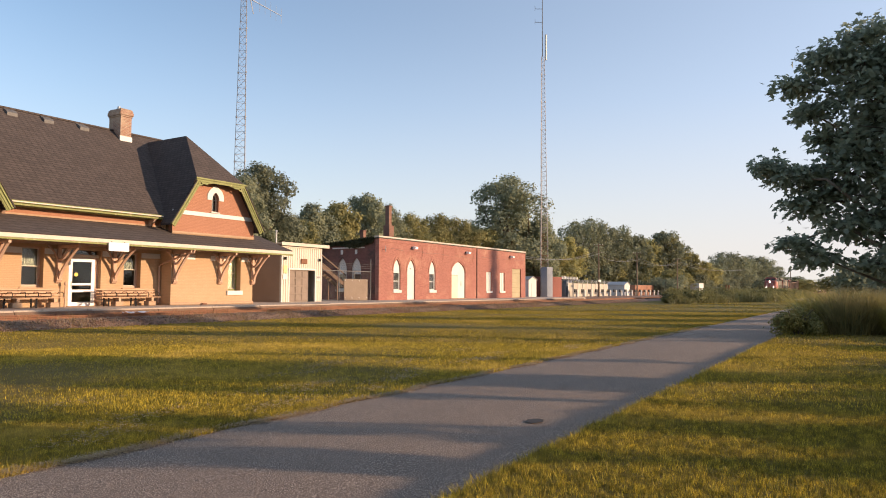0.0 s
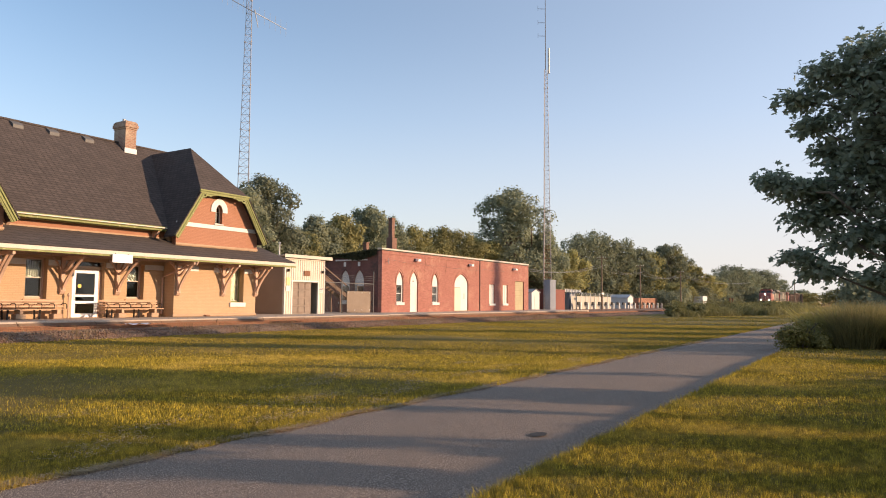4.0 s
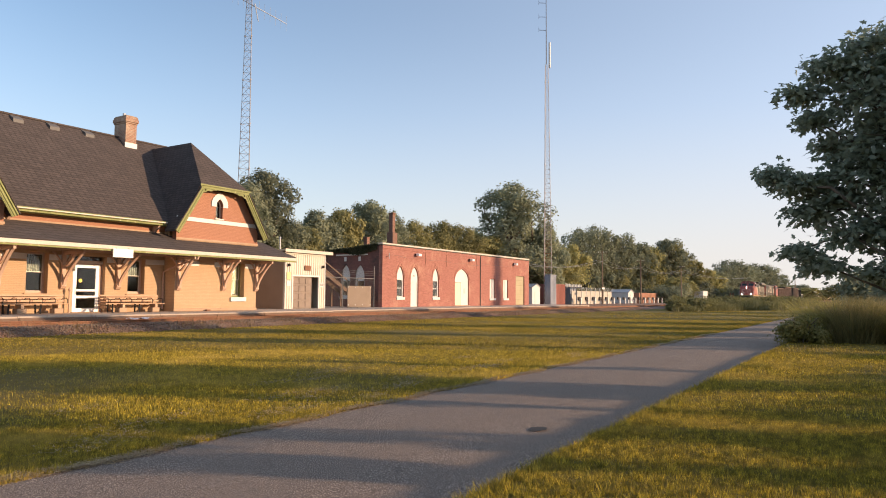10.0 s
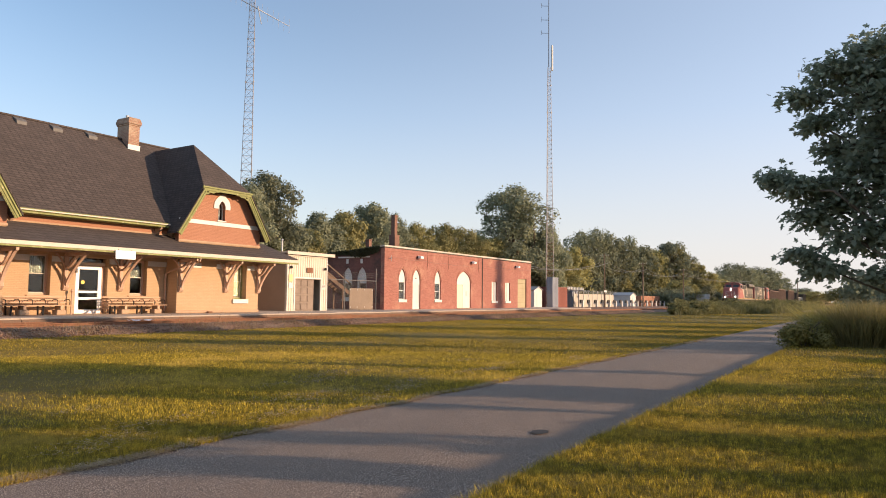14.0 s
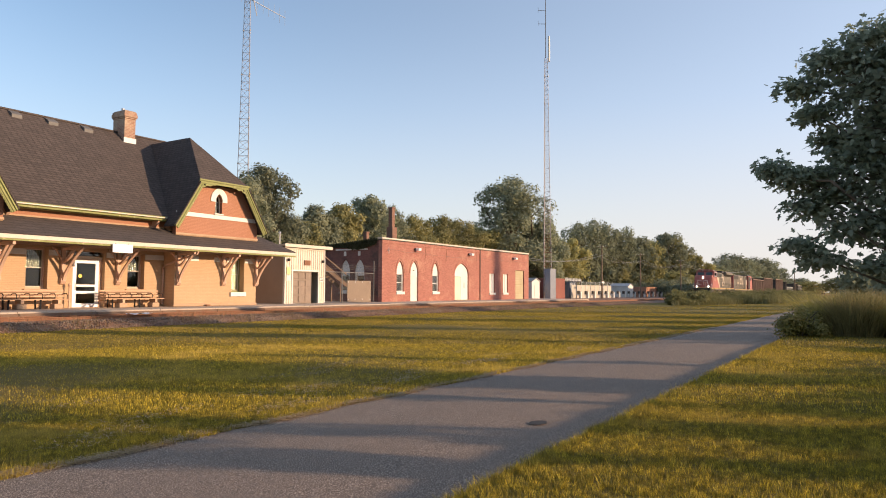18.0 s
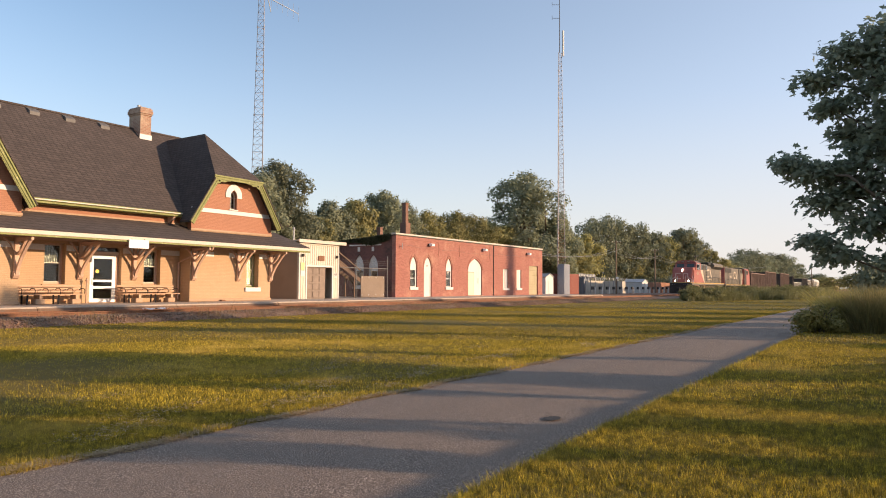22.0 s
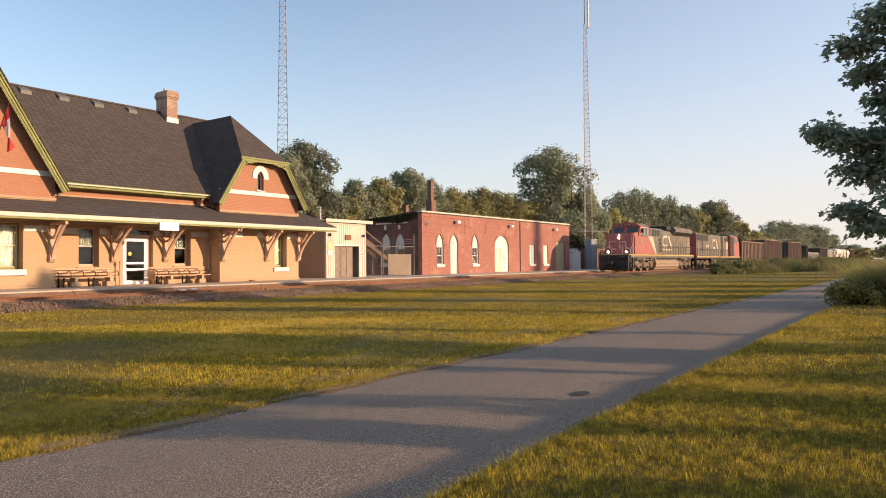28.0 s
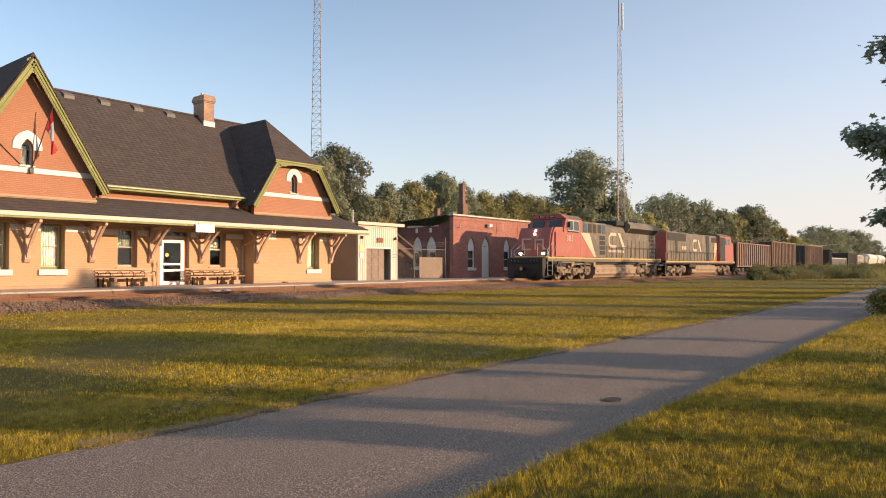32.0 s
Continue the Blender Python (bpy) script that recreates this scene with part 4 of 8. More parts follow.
def make_yard_gate():
    g = thing("yard_fence", 38, 31.65, PLATFORM_Z, "chain-link yard gate with barbed strands and tan screening cloth", "fence")
    Z = PLATFORM_Z
    for x, h in ((35.2, 3.4), (37.0, 3.05), (38.65, 2.6), (40.55, 3.5)):
        bm = bmesh.new()
        rod(bm, (x, 31.65, Z), (x, 31.65, h), 0.035, 0.035, 8)
        rod(bm, (x, 31.65, h), (x, 31.65, h + 0.05), 0.05, 0.02, 8)
        part("post", bm, VENT, g)
    for z in (2.62,):
        bm = bmesh.new()
        rod(bm, (35.2, 31.65, z), (40.55, 31.65, z), 0.03, 0.03, 6)
        part("top_rail", bm, VENT, g)
    for k in range(3):
        bm = bmesh.new()
        pipe(bm, [(35.2 + 5.35 * i / 16, 31.5 - 0.08 * k, 2.85 + 0.14 * k + 0.03 * math.sin(i * 2.3 + k)) for i in range(17)], 0.005, 4)
        for i in range(32):
            x = 35.3 + i * 0.16
            beam(bm, (x, 31.5 - 0.08 * k, 2.8 + 0.14 * k), (x + 0.04, 31.5 - 0.08 * k, 2.9 + 0.14 * k), 0.006, 0.006)
        part("barbed_wire", bm, VENT, g)
    mesh_fence(35.2, 40.55, 31.66, Z + 0.05, 2.6, g)
    tan = surface("tan_canvas_board", (0.25, 0.19, 0.14), (0.32, 0.245, 0.185), 0.8, 20, 0.85, 0, 0.2, (0.20, 0.15, 0.105), 1.5, 0.6)
    nt = tan.node_tree
    clear = nt.nodes.new("ShaderNodeBsdfTransparent")
    weave = nt.nodes.new("ShaderNodeMixShader")
    weave.inputs[0].default_value = 0.28
    nt.links.new(nt.nodes["Principled BSDF"].outputs[0], weave.inputs[1])
    nt.links.new(clear.outputs[0], weave.inputs[2])
    nt.links.new(weave.outputs[0], nt.nodes["Material Output"].inputs[0])
    sheet = part("screen_board", block(37.45, 40.1, 31.56, 31.6, Z + 0.03, 2.06, 0.01), tan, g, "tan woven screening cloth tied to the gate")
    for x in (37.55, 38.3, 39.1, 40.0):
        for z in (0.72, 1.96):
            part("tie_wire", block(x - 0.02, x + 0.02, 31.545, 31.559, z - 0.05, z + 0.05), GALV, sheet)
    st = thing("timber_stair", 38.2, 35.0, PLATFORM_Z, "brown timber outside stair against the brick wall", "stair")
    for y in (34.4, 35.3):
        bm = bmesh.new()
        beam(bm, (37.9, y, 3.2), (41.0, y, 1.6), 0.06, 0.28)
        part("stringer", bm, TIE, st)
        bm = bmesh.new()
        beam(bm, (37.9, y, 4.0), (41.0, y, 2.4), 0.06, 0.09)
        part("handrail", bm, TIE, st)
        for x, z in ((38.0, 3.1), (40.0, 2.1)):
            part("post", block(x - 0.05, x + 0.05, y - 0.05, y + 0.05, Z, z), TIE, st)
    for i in range(9):
        x, z = 38.0 + i * 0.33, 3.18 - i * 0.17
        part("tread", block(x, x + 0.3, 34.44, 35.26, z, z + 0.04), TIE, st)


def arched_unit(parent, x0, x1, z0, spring, apex, y, kind):
    """White pointed infill over a sash, or over a door."""
    bm = bmesh.new()
    top = z0 + 1.35 if kind == "window" else z0 + 2.0
    if kind == "wide":
        panel(bm, pointed(x0 + 0.004, x1 - 0.004, z0, spring, apex - 0.01), [rect(x0 + 0.12, (x0 + x1) / 2 - 0.05, z0 + 0.03, z0 + 2.12)], y + 0.1, y + 0.16)
        u = part("doorway", bm, WHITE, parent, "white boarded pointed doorway")
        yellow = surface("pale_yellow_door", (0.62, 0.57, 0.42), (0.68, 0.63, 0.48), 1.2, 25, 0.5, 0, 0.1)
        part("door_leaf", block(x0 + 0.13, (x0 + x1) / 2 - 0.06, y + 0.11, y + 0.15, z0 + 0.04, z0 + 2.1, 0.01), yellow, u, "pale yellow door leaf")
        part("notice", block((x0 + x1) / 2 + 0.45, (x0 + x1) / 2 + 0.75, y + 0.085, y + 0.098, z0 + 1.1, z0 + 1.6), surface("grey_plate", (0.45, 0.45, 0.42), (0.55, 0.55, 0.5), 2, 30, 0.5, 0, 0), u)
        part("sill_step", block(x0 + 0.0, x1, y - 0.12, y - 0.002, z0, z0 + 0.05, 0.01), STONE, u)
        return u
    hole = rect(x0 + 0.12, x1 - 0.12, z0 + 0.06, top)
    panel(bm, pointed(x0 + 0.004, x1 - 0.004, z0, spring, apex - 0.01), [hole], y + 0.1, y + 0.18)
    u = part("window" if kind == "window" else "doorway", bm, WHITE, parent, "white pointed surround")
    if kind == "window":
        mid = (z0 + 0.06 + top) / 2
        pane = part("pane", block(x0 + 0.125, x1 - 0.125, y + 0.13, y + 0.136, z0 + 0.065, top - 0.005), GLASS, u)
        part("meeting_rail", block(x0 + 0.12, x1 - 0.12, y + 0.12, y + 0.128, mid - 0.03, mid + 0.03), WHITE, u)
        part("board", block(x0 + 0.12, x1 - 0.12, y + 0.2, y + 0.22, z0, top), INNER, u)
        part("sill", block(x0 - 0.06, x1 + 0.08, y - 0.08, y + 0.1, z0 - 0.22, z0 - 0.002, 0.01), WHITE, u)
    else:
        leaf = part("door_leaf", block(x0 + 0.125, x1 - 0.125, y + 0.12, y + 0.16, z0 + 0.062, top - 0.004, 0.008), WHITE, u)
        for k in range(3):
            part("leaf_panel", block(x0 + 0.25, x1 - 0.25, y + 0.11, y + 0.119, z0 + 0.2 + k * 0.62, z0 + 0.7 + k * 0.62, 0.01), WHITE, leaf)
        part("number_plate_bar", block((x0 + x1) / 2 - 0.1, (x0 + x1) / 2 + 0.1, y + 0.085, y + 0.098, z0 + 2.45, z0 + 2.52), DARK, u)
    return u


def make_red_store():
    rs = thing("red_brick_store", 54, 38, PLATFORM_Z, "long low red-painted brick building with white pointed openings", "building")
    Z, Y = PLATFORM_Z, 31.8
    opens = [pointed(43.63, 44.58, 1.28, 2.75, 3.72), pointed(45.52, 46.64, Z + 0.01, 2.75, 3.74), pointed(48.76, 49.73, 1.28, 2.75, 3.74), pointed(52.39, 54.84, Z + 0.01, 2.85, 3.85)]
    bm = bmesh.new()
    panel(bm, rect(41.75, 56.97, Z, 5.24), opens, Y, Y + 0.35)
    part("wall", bm, RED_BRICK, rs, "red-painted brick front wall")
    squares = [rect(58.9, 60.0, 1.2, 3.05), rect(61.75, 62.8, 1.2, 3.05), rect(64.56, 66.66, Z + 0.01, 3.52)]
    bm = bmesh.new()
    panel(bm, rect(57.0, 67.75, Z, 5.26), squares, Y + 0.02, Y + 0.37)
    part("wall", bm, RED_BRICK, rs, "red-painted brick extension wall")
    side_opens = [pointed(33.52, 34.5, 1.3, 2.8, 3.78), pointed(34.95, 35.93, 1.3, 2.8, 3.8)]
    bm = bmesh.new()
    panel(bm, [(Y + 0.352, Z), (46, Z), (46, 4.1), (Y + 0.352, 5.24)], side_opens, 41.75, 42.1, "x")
    part("wall", bm, SHADED_SOOTY_RED, rs, "shaded red brick end wall, painted darker, with soot streaks")
    bm = bmesh.new()
    prism(bm, [(Y + 0.4, Z), (46, Z), (46, 4.1), (Y + 0.4, 5.24)], 67.4, 67.75, "x")
    part("wall", bm, RED_BRICK, rs)
    part("wall", block(42.1, 67.4, 45.7, 46, Z, 4.0), RED_BRICK, rs)
    bm = bmesh.new()
    slab(bm, [(41.7, Y - 0.02, 5.30), (67.8, Y - 0.02, 5.30), (67.8, 46.2, 4.16), (41.7, 46.2, 4.16)], 0.08)
    part("roof", bm, surface("tar_roof", (0.05, 0.045, 0.04), (0.08, 0.07, 0.06), 0.6, 15, 0.95, 0, 0.4), rs, "flat dark tar roof falling to the back")
    part("coping", block(41.68, 57.0, Y - 0.05, Y + 0.4, 5.3, 5.42, 0.015), CREAM, rs, "weathered pale painted coping")
    part("coping", block(57.02, 67.8, Y - 0.03, Y + 0.42, 5.3, 5.44, 0.015), CREAM, rs, "weathered pale painted coping")
    part("brick_band", block(41.72, 56.98, Y - 0.035, Y - 0.002, 4.98, 5.1, 0.006), RED_BRICK, rs)
    # dark strip over the joint between the two front walls
    part("joint_pipe", block(56.9, 57.0, Y - 0.06, Y - 0.002, Z, 5.2, 0.01), DARK, rs)
    for x0, x1, z0, sp, ap, kind in ((43.63, 44.58, 1.28, 2.75, 3.72, "window"), (45.52, 46.64, Z + 0.012, 2.75, 3.74, "door"), (48.76, 49.73, 1.28, 2.75, 3.74, "window"), (52.39, 54.84, Z + 0.012, 2.85, 3.85, "wide")):
        arched_unit(rs, x0, x1, z0, sp, ap, Y, kind)
        # projecting pointed label mould
        bm = bmesh.new()
        arc = pointed(x0 - 0.16, x1 + 0.16, sp, sp + 0.02, ap + 0.3)[1:-1]
        inner = pointed(x0 - 0.08, x1 + 0.08, sp, sp + 0.02, ap + 0.18)[1:-1]
        panel(bm, arc + inner[::-1], [], Y - 0.03, Y - 0.002)
        part("label_mould", bm, RED_BRICK, rs)
    grey = surface("grey_white_board", (0.6, 0.57, 0.52), (0.7, 0.67, 0.6), 0.8, 25, 0.6, 0, 0.1, (0.45, 0.42, 0.38), 1.2, 0.6)
    for x0, x1 in ((58.9, 60.0), (61.75, 62.8)):
        w = part("window", block(x0 + 0.004, x1 - 0.004, Y + 0.12, Y + 0.17, 1.2, 3.046), grey, rs, "boarded white window")
        part("mullion", block((x0 + x1) / 2 - 0.03, (x0 + x1) / 2 + 0.03, Y + 0.09, Y + 0.119, 1.2, 3.04), WHITE, w)
        part("sill", block(x0 - 0.06, x1 + 0.06, Y - 0.06, Y + 0.119, 1.0, 1.198, 0.01), WHITE, w)
    tan = surface("tan_roller_door", (0.34, 0.285, 0.17), (0.41, 0.345, 0.21), 0.8, 25, 0.6, 0, 0.15)
    gd = part("garage_door", block(64.565, 66.655, Y + 0.16, Y + 0.2, Z + 0.012, 3.515), tan, rs, "tan sectional garage door")
    for k in range(6):
        part("door_section", block(64.6, 66.62, Y + 0.13, Y + 0.159, Z + 0.04 + k * 0.5, Z + 0.49 + k * 0.5, 0.015), tan, gd)
    # side windows in the shaded end wall
    for y0, y1 in ((33.52, 34.5), (34.95, 35.93)):
        bm = bmesh.new()
        panel(bm, pointed(y0 + 0.004, y1 - 0.004, 1.3, 2.8, 3.78), [rect(y0 + 0.12, y1 - 0.12, 1.4, 2.5)], 41.86, 41.93, "x")
        w = part("window", bm, WHITE, rs, "white pointed side window")
        part("pane", block(41.89, 41.896, y0 + 0.11, y1 - 0.11, 1.39, 2.51), GLASS, w)
        part("sill", block(41.66, 41.86, y0 - 0.06, y1 + 0.06, 1.1, 1.298, 0.01), WHITE, w)
        part("keystone", block(41.7, 41.748, (y0 + y1) / 2 - 0.12, (y0 + y1) / 2 + 0.12, 4.05, 4.4, 0.02), WHITE, w)
    part("side_lintel", block(41.70, 41.748, 33.2, 36.4, 4.5, 4.6), WHITE, rs)
    for x in (46.1, 54.8, 63.9):
        bm = bmesh.new()
        box(bm, x - 0.05, x + 0.05, Y - 0.12, Y - 0.002, 4.66, 4.8, 0.01)
        lamp = part("floodlight", bm, DARK, rs, "wall floodlight")
        bm = bmesh.new()
        prism(bm, [(Y - 0.12, 4.62), (Y - 0.12, 4.84), (Y - 0.42, 4.78), (Y - 0.40, 4.6)], x - 0.02, x + 0.36, "x")
        part("head", bm, DOOR_WHITE, lamp, "pale lamp head")
    bm = bmesh.new()
    pipe(bm, [(42.3, Y - 0.04, 4.4), (42.3, Y - 0.25, 4.42)], 0.03)
    pipe(bm, [(42.3, Y - 0.22, 4.2), (42.3, Y - 0.22, 4.65)], 0.025)
    part("wire_insulator", bm, GALV, rs)
    bm = bmesh.new()
    pipe(bm, [(42.4 + 14.4 * i / 20, Y - 0.02, 4.5 - 0.012 * i + 0.05 * math.sin(i * 1.3)) for i in range(21)], 0.008, 5)
    part("wall_cable", bm, VENT, rs, "thin cable along the front wall")
    bm = bmesh.new()
    pipe(bm, [(57.4 + 9.8 * i / 12, Y, 4.42 + 0.04 * math.sin(i * 1.7)) for i in range(13)], 0.008, 5)
    part("wall_cable", bm, VENT, rs)
    for x in (47.6, 50.9, 56.2):
        bm = bmesh.new()
        pipe(bm, [(x, Y - 0.015, 5.2), (x + 0.05, Y - 0.015, 4.4), (x - 0.03, Y - 0.015, 3.9)], 0.012, 5)
        part("conduit", bm, RUST, rs)
    sooty = courses("sooty_stack_brick", (0.20, 0.10, 0.07), (0.30, 0.15, 0.105), (0.22, 0.14, 0.1), 0.22, 0.08, 0.014, 0.8, stain=(0.13, 0.08, 0.06), keep=0.3)
    for (x0, x1, y0, y1, z1, c, lab) in ((54.43, 54.87, 40.28, 40.72, 9.45, 0.1, "tall brick stack"), (50.22, 50.62, 40.1, 40.5, 6.7, 0.06, "short brick stack")):
        bm = bmesh.new()
        box(bm, x0, x1, y0, y1, 4.5, z1)
        stack = part("chimney", bm, sooty, rs, lab)
        if z1 > 8:
            part("stack_base", block(x0 - 0.14, x1 + 0.2, y0 - 0.15, y1 + 0.15, 4.5, 7.6, 0.03), sooty, stack)
        part("cap_course", block(x0 - c / 2, x1 + c / 2, y0 - c / 2, y1 + c / 2, z1, z1 + 0.12, 0.02), sooty, stack)


def make_wall_fringe():
    """Leafy fringe added for the dark band along the store's end wall top."""
    rng = np.random.default_rng(17)
    c = thing("wall_creeper", 41.7, 38, 4.4, "dark leafy fringe added for the dark band along the end wall's top", "creeper")
    n = 9000
    y = 32.3 + 13.6 * rng.random(n) ** 1.1
    top = 5.24 - (y - 32.15) * 0.0823
    hang = 0.1 + 0.14 * np.sin(y * 1.7) + 0.12 * np.sin(y * 0.6 + 1)
    z = top + 0.12 - (hang + 0.35).clip(0.2, 0.8) * rng.random(n) ** 1.3
    v, f = leaf_kites(np.stack([41.72 - 0.12 * rng.random(n), y, z], 1), 0.12, rng)
    raw("foliage", v, f, leaves("dark_fringe_leaves", (0.05, 0.06, 0.025), (0.10, 0.10, 0.04), 0.3), c)
    bm = bmesh.new()
    pipe(bm, [(41.72, 33 + k * 1.2, 5.0 - k * 0.1 + 0.1 * math.sin(k * 2.2)) for k in range(11)], 0.02, 5)
    part("stem", bm, DARK, c)


def leaf_kites(centres, size, rng):
    n = len(centres)
    d = rng.normal(size=(n, 3)) + np.array([-0.2, 0, -0.6])
    d /= np.linalg.norm(d, axis=1)[:, None]
    s = np.cross(d, rng.normal(size=(n, 3)))
    s /= np.linalg.norm(s, axis=1)[:, None]
    v = np.stack([centres, centres + (d * 0.5 + s * 0.4) * size, centres + d * size, centres + (d * 0.5 - s * 0.4) * size], 1)
    return v.reshape(-1, 3), np.arange(4 * n).reshape(n, 4)


make_shed()
make_yard_gate()
make_wall_fringe()
make_red_store()


# ---- trees, shrubs and grass ----
def kites(centres, size, rng, droop=0.3, face=None):
    """Leaf blades: one small folded kite at each centre, lying loosely along the skin of its clump where face gives the way outwards."""
    n = len(centres)
    d = rng.normal(size=(n, 3))
    d[:, 2] -= droop
    if face is not None:
        up = face + rng.normal(size=(n, 3)) * 0.32 + np.array([0, 0, 0.15])
        up /= np.linalg.norm(up, axis=1)[:, None]
        d -= up * (d * up).sum(1)[:, None]
    d /= np.linalg.norm(d, axis=1)[:, None]
    s = np.cross(d, up if face is not None else rng.normal(size=(n, 3)))
    s /= np.linalg.norm(s, axis=1)[:, None]
    up = np.cross(d, s)
    L = size * rng.uniform(0.6, 1.3, n)[:, None]
    v = np.stack([centres, centres + d * L * 0.5 + s * L * 0.36 + up * L * 0.08, centres + d * L, centres + d * L * 0.5 - s * L * 0.36 + up * L * 0.08], 1)
    return v.reshape(-1, 3), np.arange(4 * n).reshape(n, 4)


def crown_points(rng, lobes, n, shell=0.45, power=2.0):
    """Points in a crown of overlapping lobes (x, y, z, radius, height share), dense at their skins, in twig clusters; and the way outwards at each."""
    lobes = np.array(lobes, float)
    w = lobes[:, 3] ** power
    pick = rng.choice(len(lobes), size=n // 9 + 1, p=w / w.sum())
    d = rng.normal(size=(len(pick), 3))
    d[:, 2] += 0.35
    d /= np.linalg.norm(d, axis=1)[:, None]
    r = lobes[pick, 3] * (1 - shell * rng.random(len(pick)) ** 1.6) * rng.uniform(0.86, 1.12, len(pick))
    hub = lobes[pick, :3] + d * r[:, None] * np.stack([np.ones(len(pick)), np.ones(len(pick)), lobes[pick, 4]], 1)
    spread = lobes[pick, 3] * 0.2
    pts = np.repeat(hub, 9, 0) + rng.normal(size=(len(pick) * 9, 3)) * np.repeat(spread, 9)[:, None]
    return pts[:n], np.repeat(d, 9, 0)[:n]


def limb(bm, p, q, r0, r1, rng, bend=0.12, cuts=4):
    """A tapered, slightly crooked limb."""
    p, q = Vector(p), Vector(q)
    last, lr = p, r0
    for i in range(1, cuts + 1):
        t = i / cuts
        jig = Vector(rng.normal(size=3)) * bend * (q - p).length * 0.12 * (1 if i < cuts else 0)
        here, hr = p.lerp(q, t) + jig, r0 + (r1 - r0) * t
        rod(bm, last, here, lr, hr, 7)
        last, lr = here, hr


def make_tree(name, x, y, height, width, seed, leaf, count, leaf_size, trunk_share=0.25, label="", lobes=None, group=""):
    rng = np.random.default_rng(seed)
    tr = thing(name, x, y, 0, label, "tree", group)
    bm = bmesh.new()
    tr_h = height * trunk_share
    rad = (0.018 * height + 0.06) * (0.38 if group == "street trees" else 1.0)
    limb(bm, (x, y, -0.1), (x, y, tr_h), rad * 1.25, rad * 0.85, rng, 0.2)
    limb(bm, (x, y, tr_h), (x + rng.normal() * width * 0.05, y + rng.normal() * width * 0.05, height * 0.86), rad * 0.85, 0.03, rng, 0.4, 5)
    part("trunk", bm, BARK, tr, "", True)
    if lobes is None:
        lobes = []
        k = 44
        for i in range(k):
            a = i * 2.4 + rng.uniform(-0.5, 0.5)
            t = (i + 0.5) / k
            zz = tr_h + (height - tr_h) * (0.06 + 0.86 * t)
            prof = math.sin(math.pi * min(1, 0.2 + 0.72 * t)) ** 0.7
            out = width * 0.5 * prof * rng.uniform(0.4, 1.0)
            lobes.append((math.cos(a) * out, math.sin(a) * out, zz, width * rng.uniform(0.08, 0.15), rng.uniform(0.7, 1.0)))
        for t in (0.3, 0.42, 0.54, 0.66, 0.78):
            lobes.append((rng.normal() * width * 0.05, rng.normal() * width * 0.05, height * t, width * 0.19, 1.0))
        lobes.append((rng.normal() * width * 0.06, rng.normal() * width * 0.06, height * 0.91, width * 0.12, 0.9))
    for i, (lx, ly, lz, lr, _) in list(enumerate(lobes))[::2]:
        bm = bmesh.new()
        limb(bm, (x, y, min(lz * 0.75, tr_h + (lz - tr_h) * 0.35)), (x + lx, y + ly, lz), rad * 0.4, 0.02, rng, 0.5, 4)
        part("limb", bm, BARK, tr, "", True)
    pts, face = crown_points(rng, lobes, count, 0.32)
    pts[:, 0] += x
    pts[:, 1] += y
    v, f = kites(pts, leaf_size, rng, face=face)
    raw("crown", v, f, leaf, tr)
    return tr


LEAF_DARK = leaves("dark_green_leaves", (0.183, 0.21, 0.145), (0.285, 0.30, 0.185), 0.46, 0.85)
LEAF_OLIVE = leaves("olive_green_leaves", (0.255, 0.255, 0.117), (0.43, 0.388, 0.158), 0.46, 0.85)
LEAF_MAPLE = leaves("maple_leaves", (0.22, 0.26, 0.19), (0.36, 0.40, 0.28), 0.55)
LEAF_SHRUB = leaves("shrub_leaves", (0.22, 0.21, 0.055), (0.48, 0.40, 0.12), 0.45)
STRAW = leaves("seeding_grass", (0.17, 0.16, 0.06), (0.42, 0.34, 0.15), 0.35)


LEAF_WEED = leaves("weed_leaves_green", (0.125, 0.135, 0.055), (0.26, 0.245, 0.10), 0.45, 0.8)
WEED = leaves("rank_weed_stalks", (0.09, 0.10, 0.036), (0.20, 0.185, 0.08), 0.4)


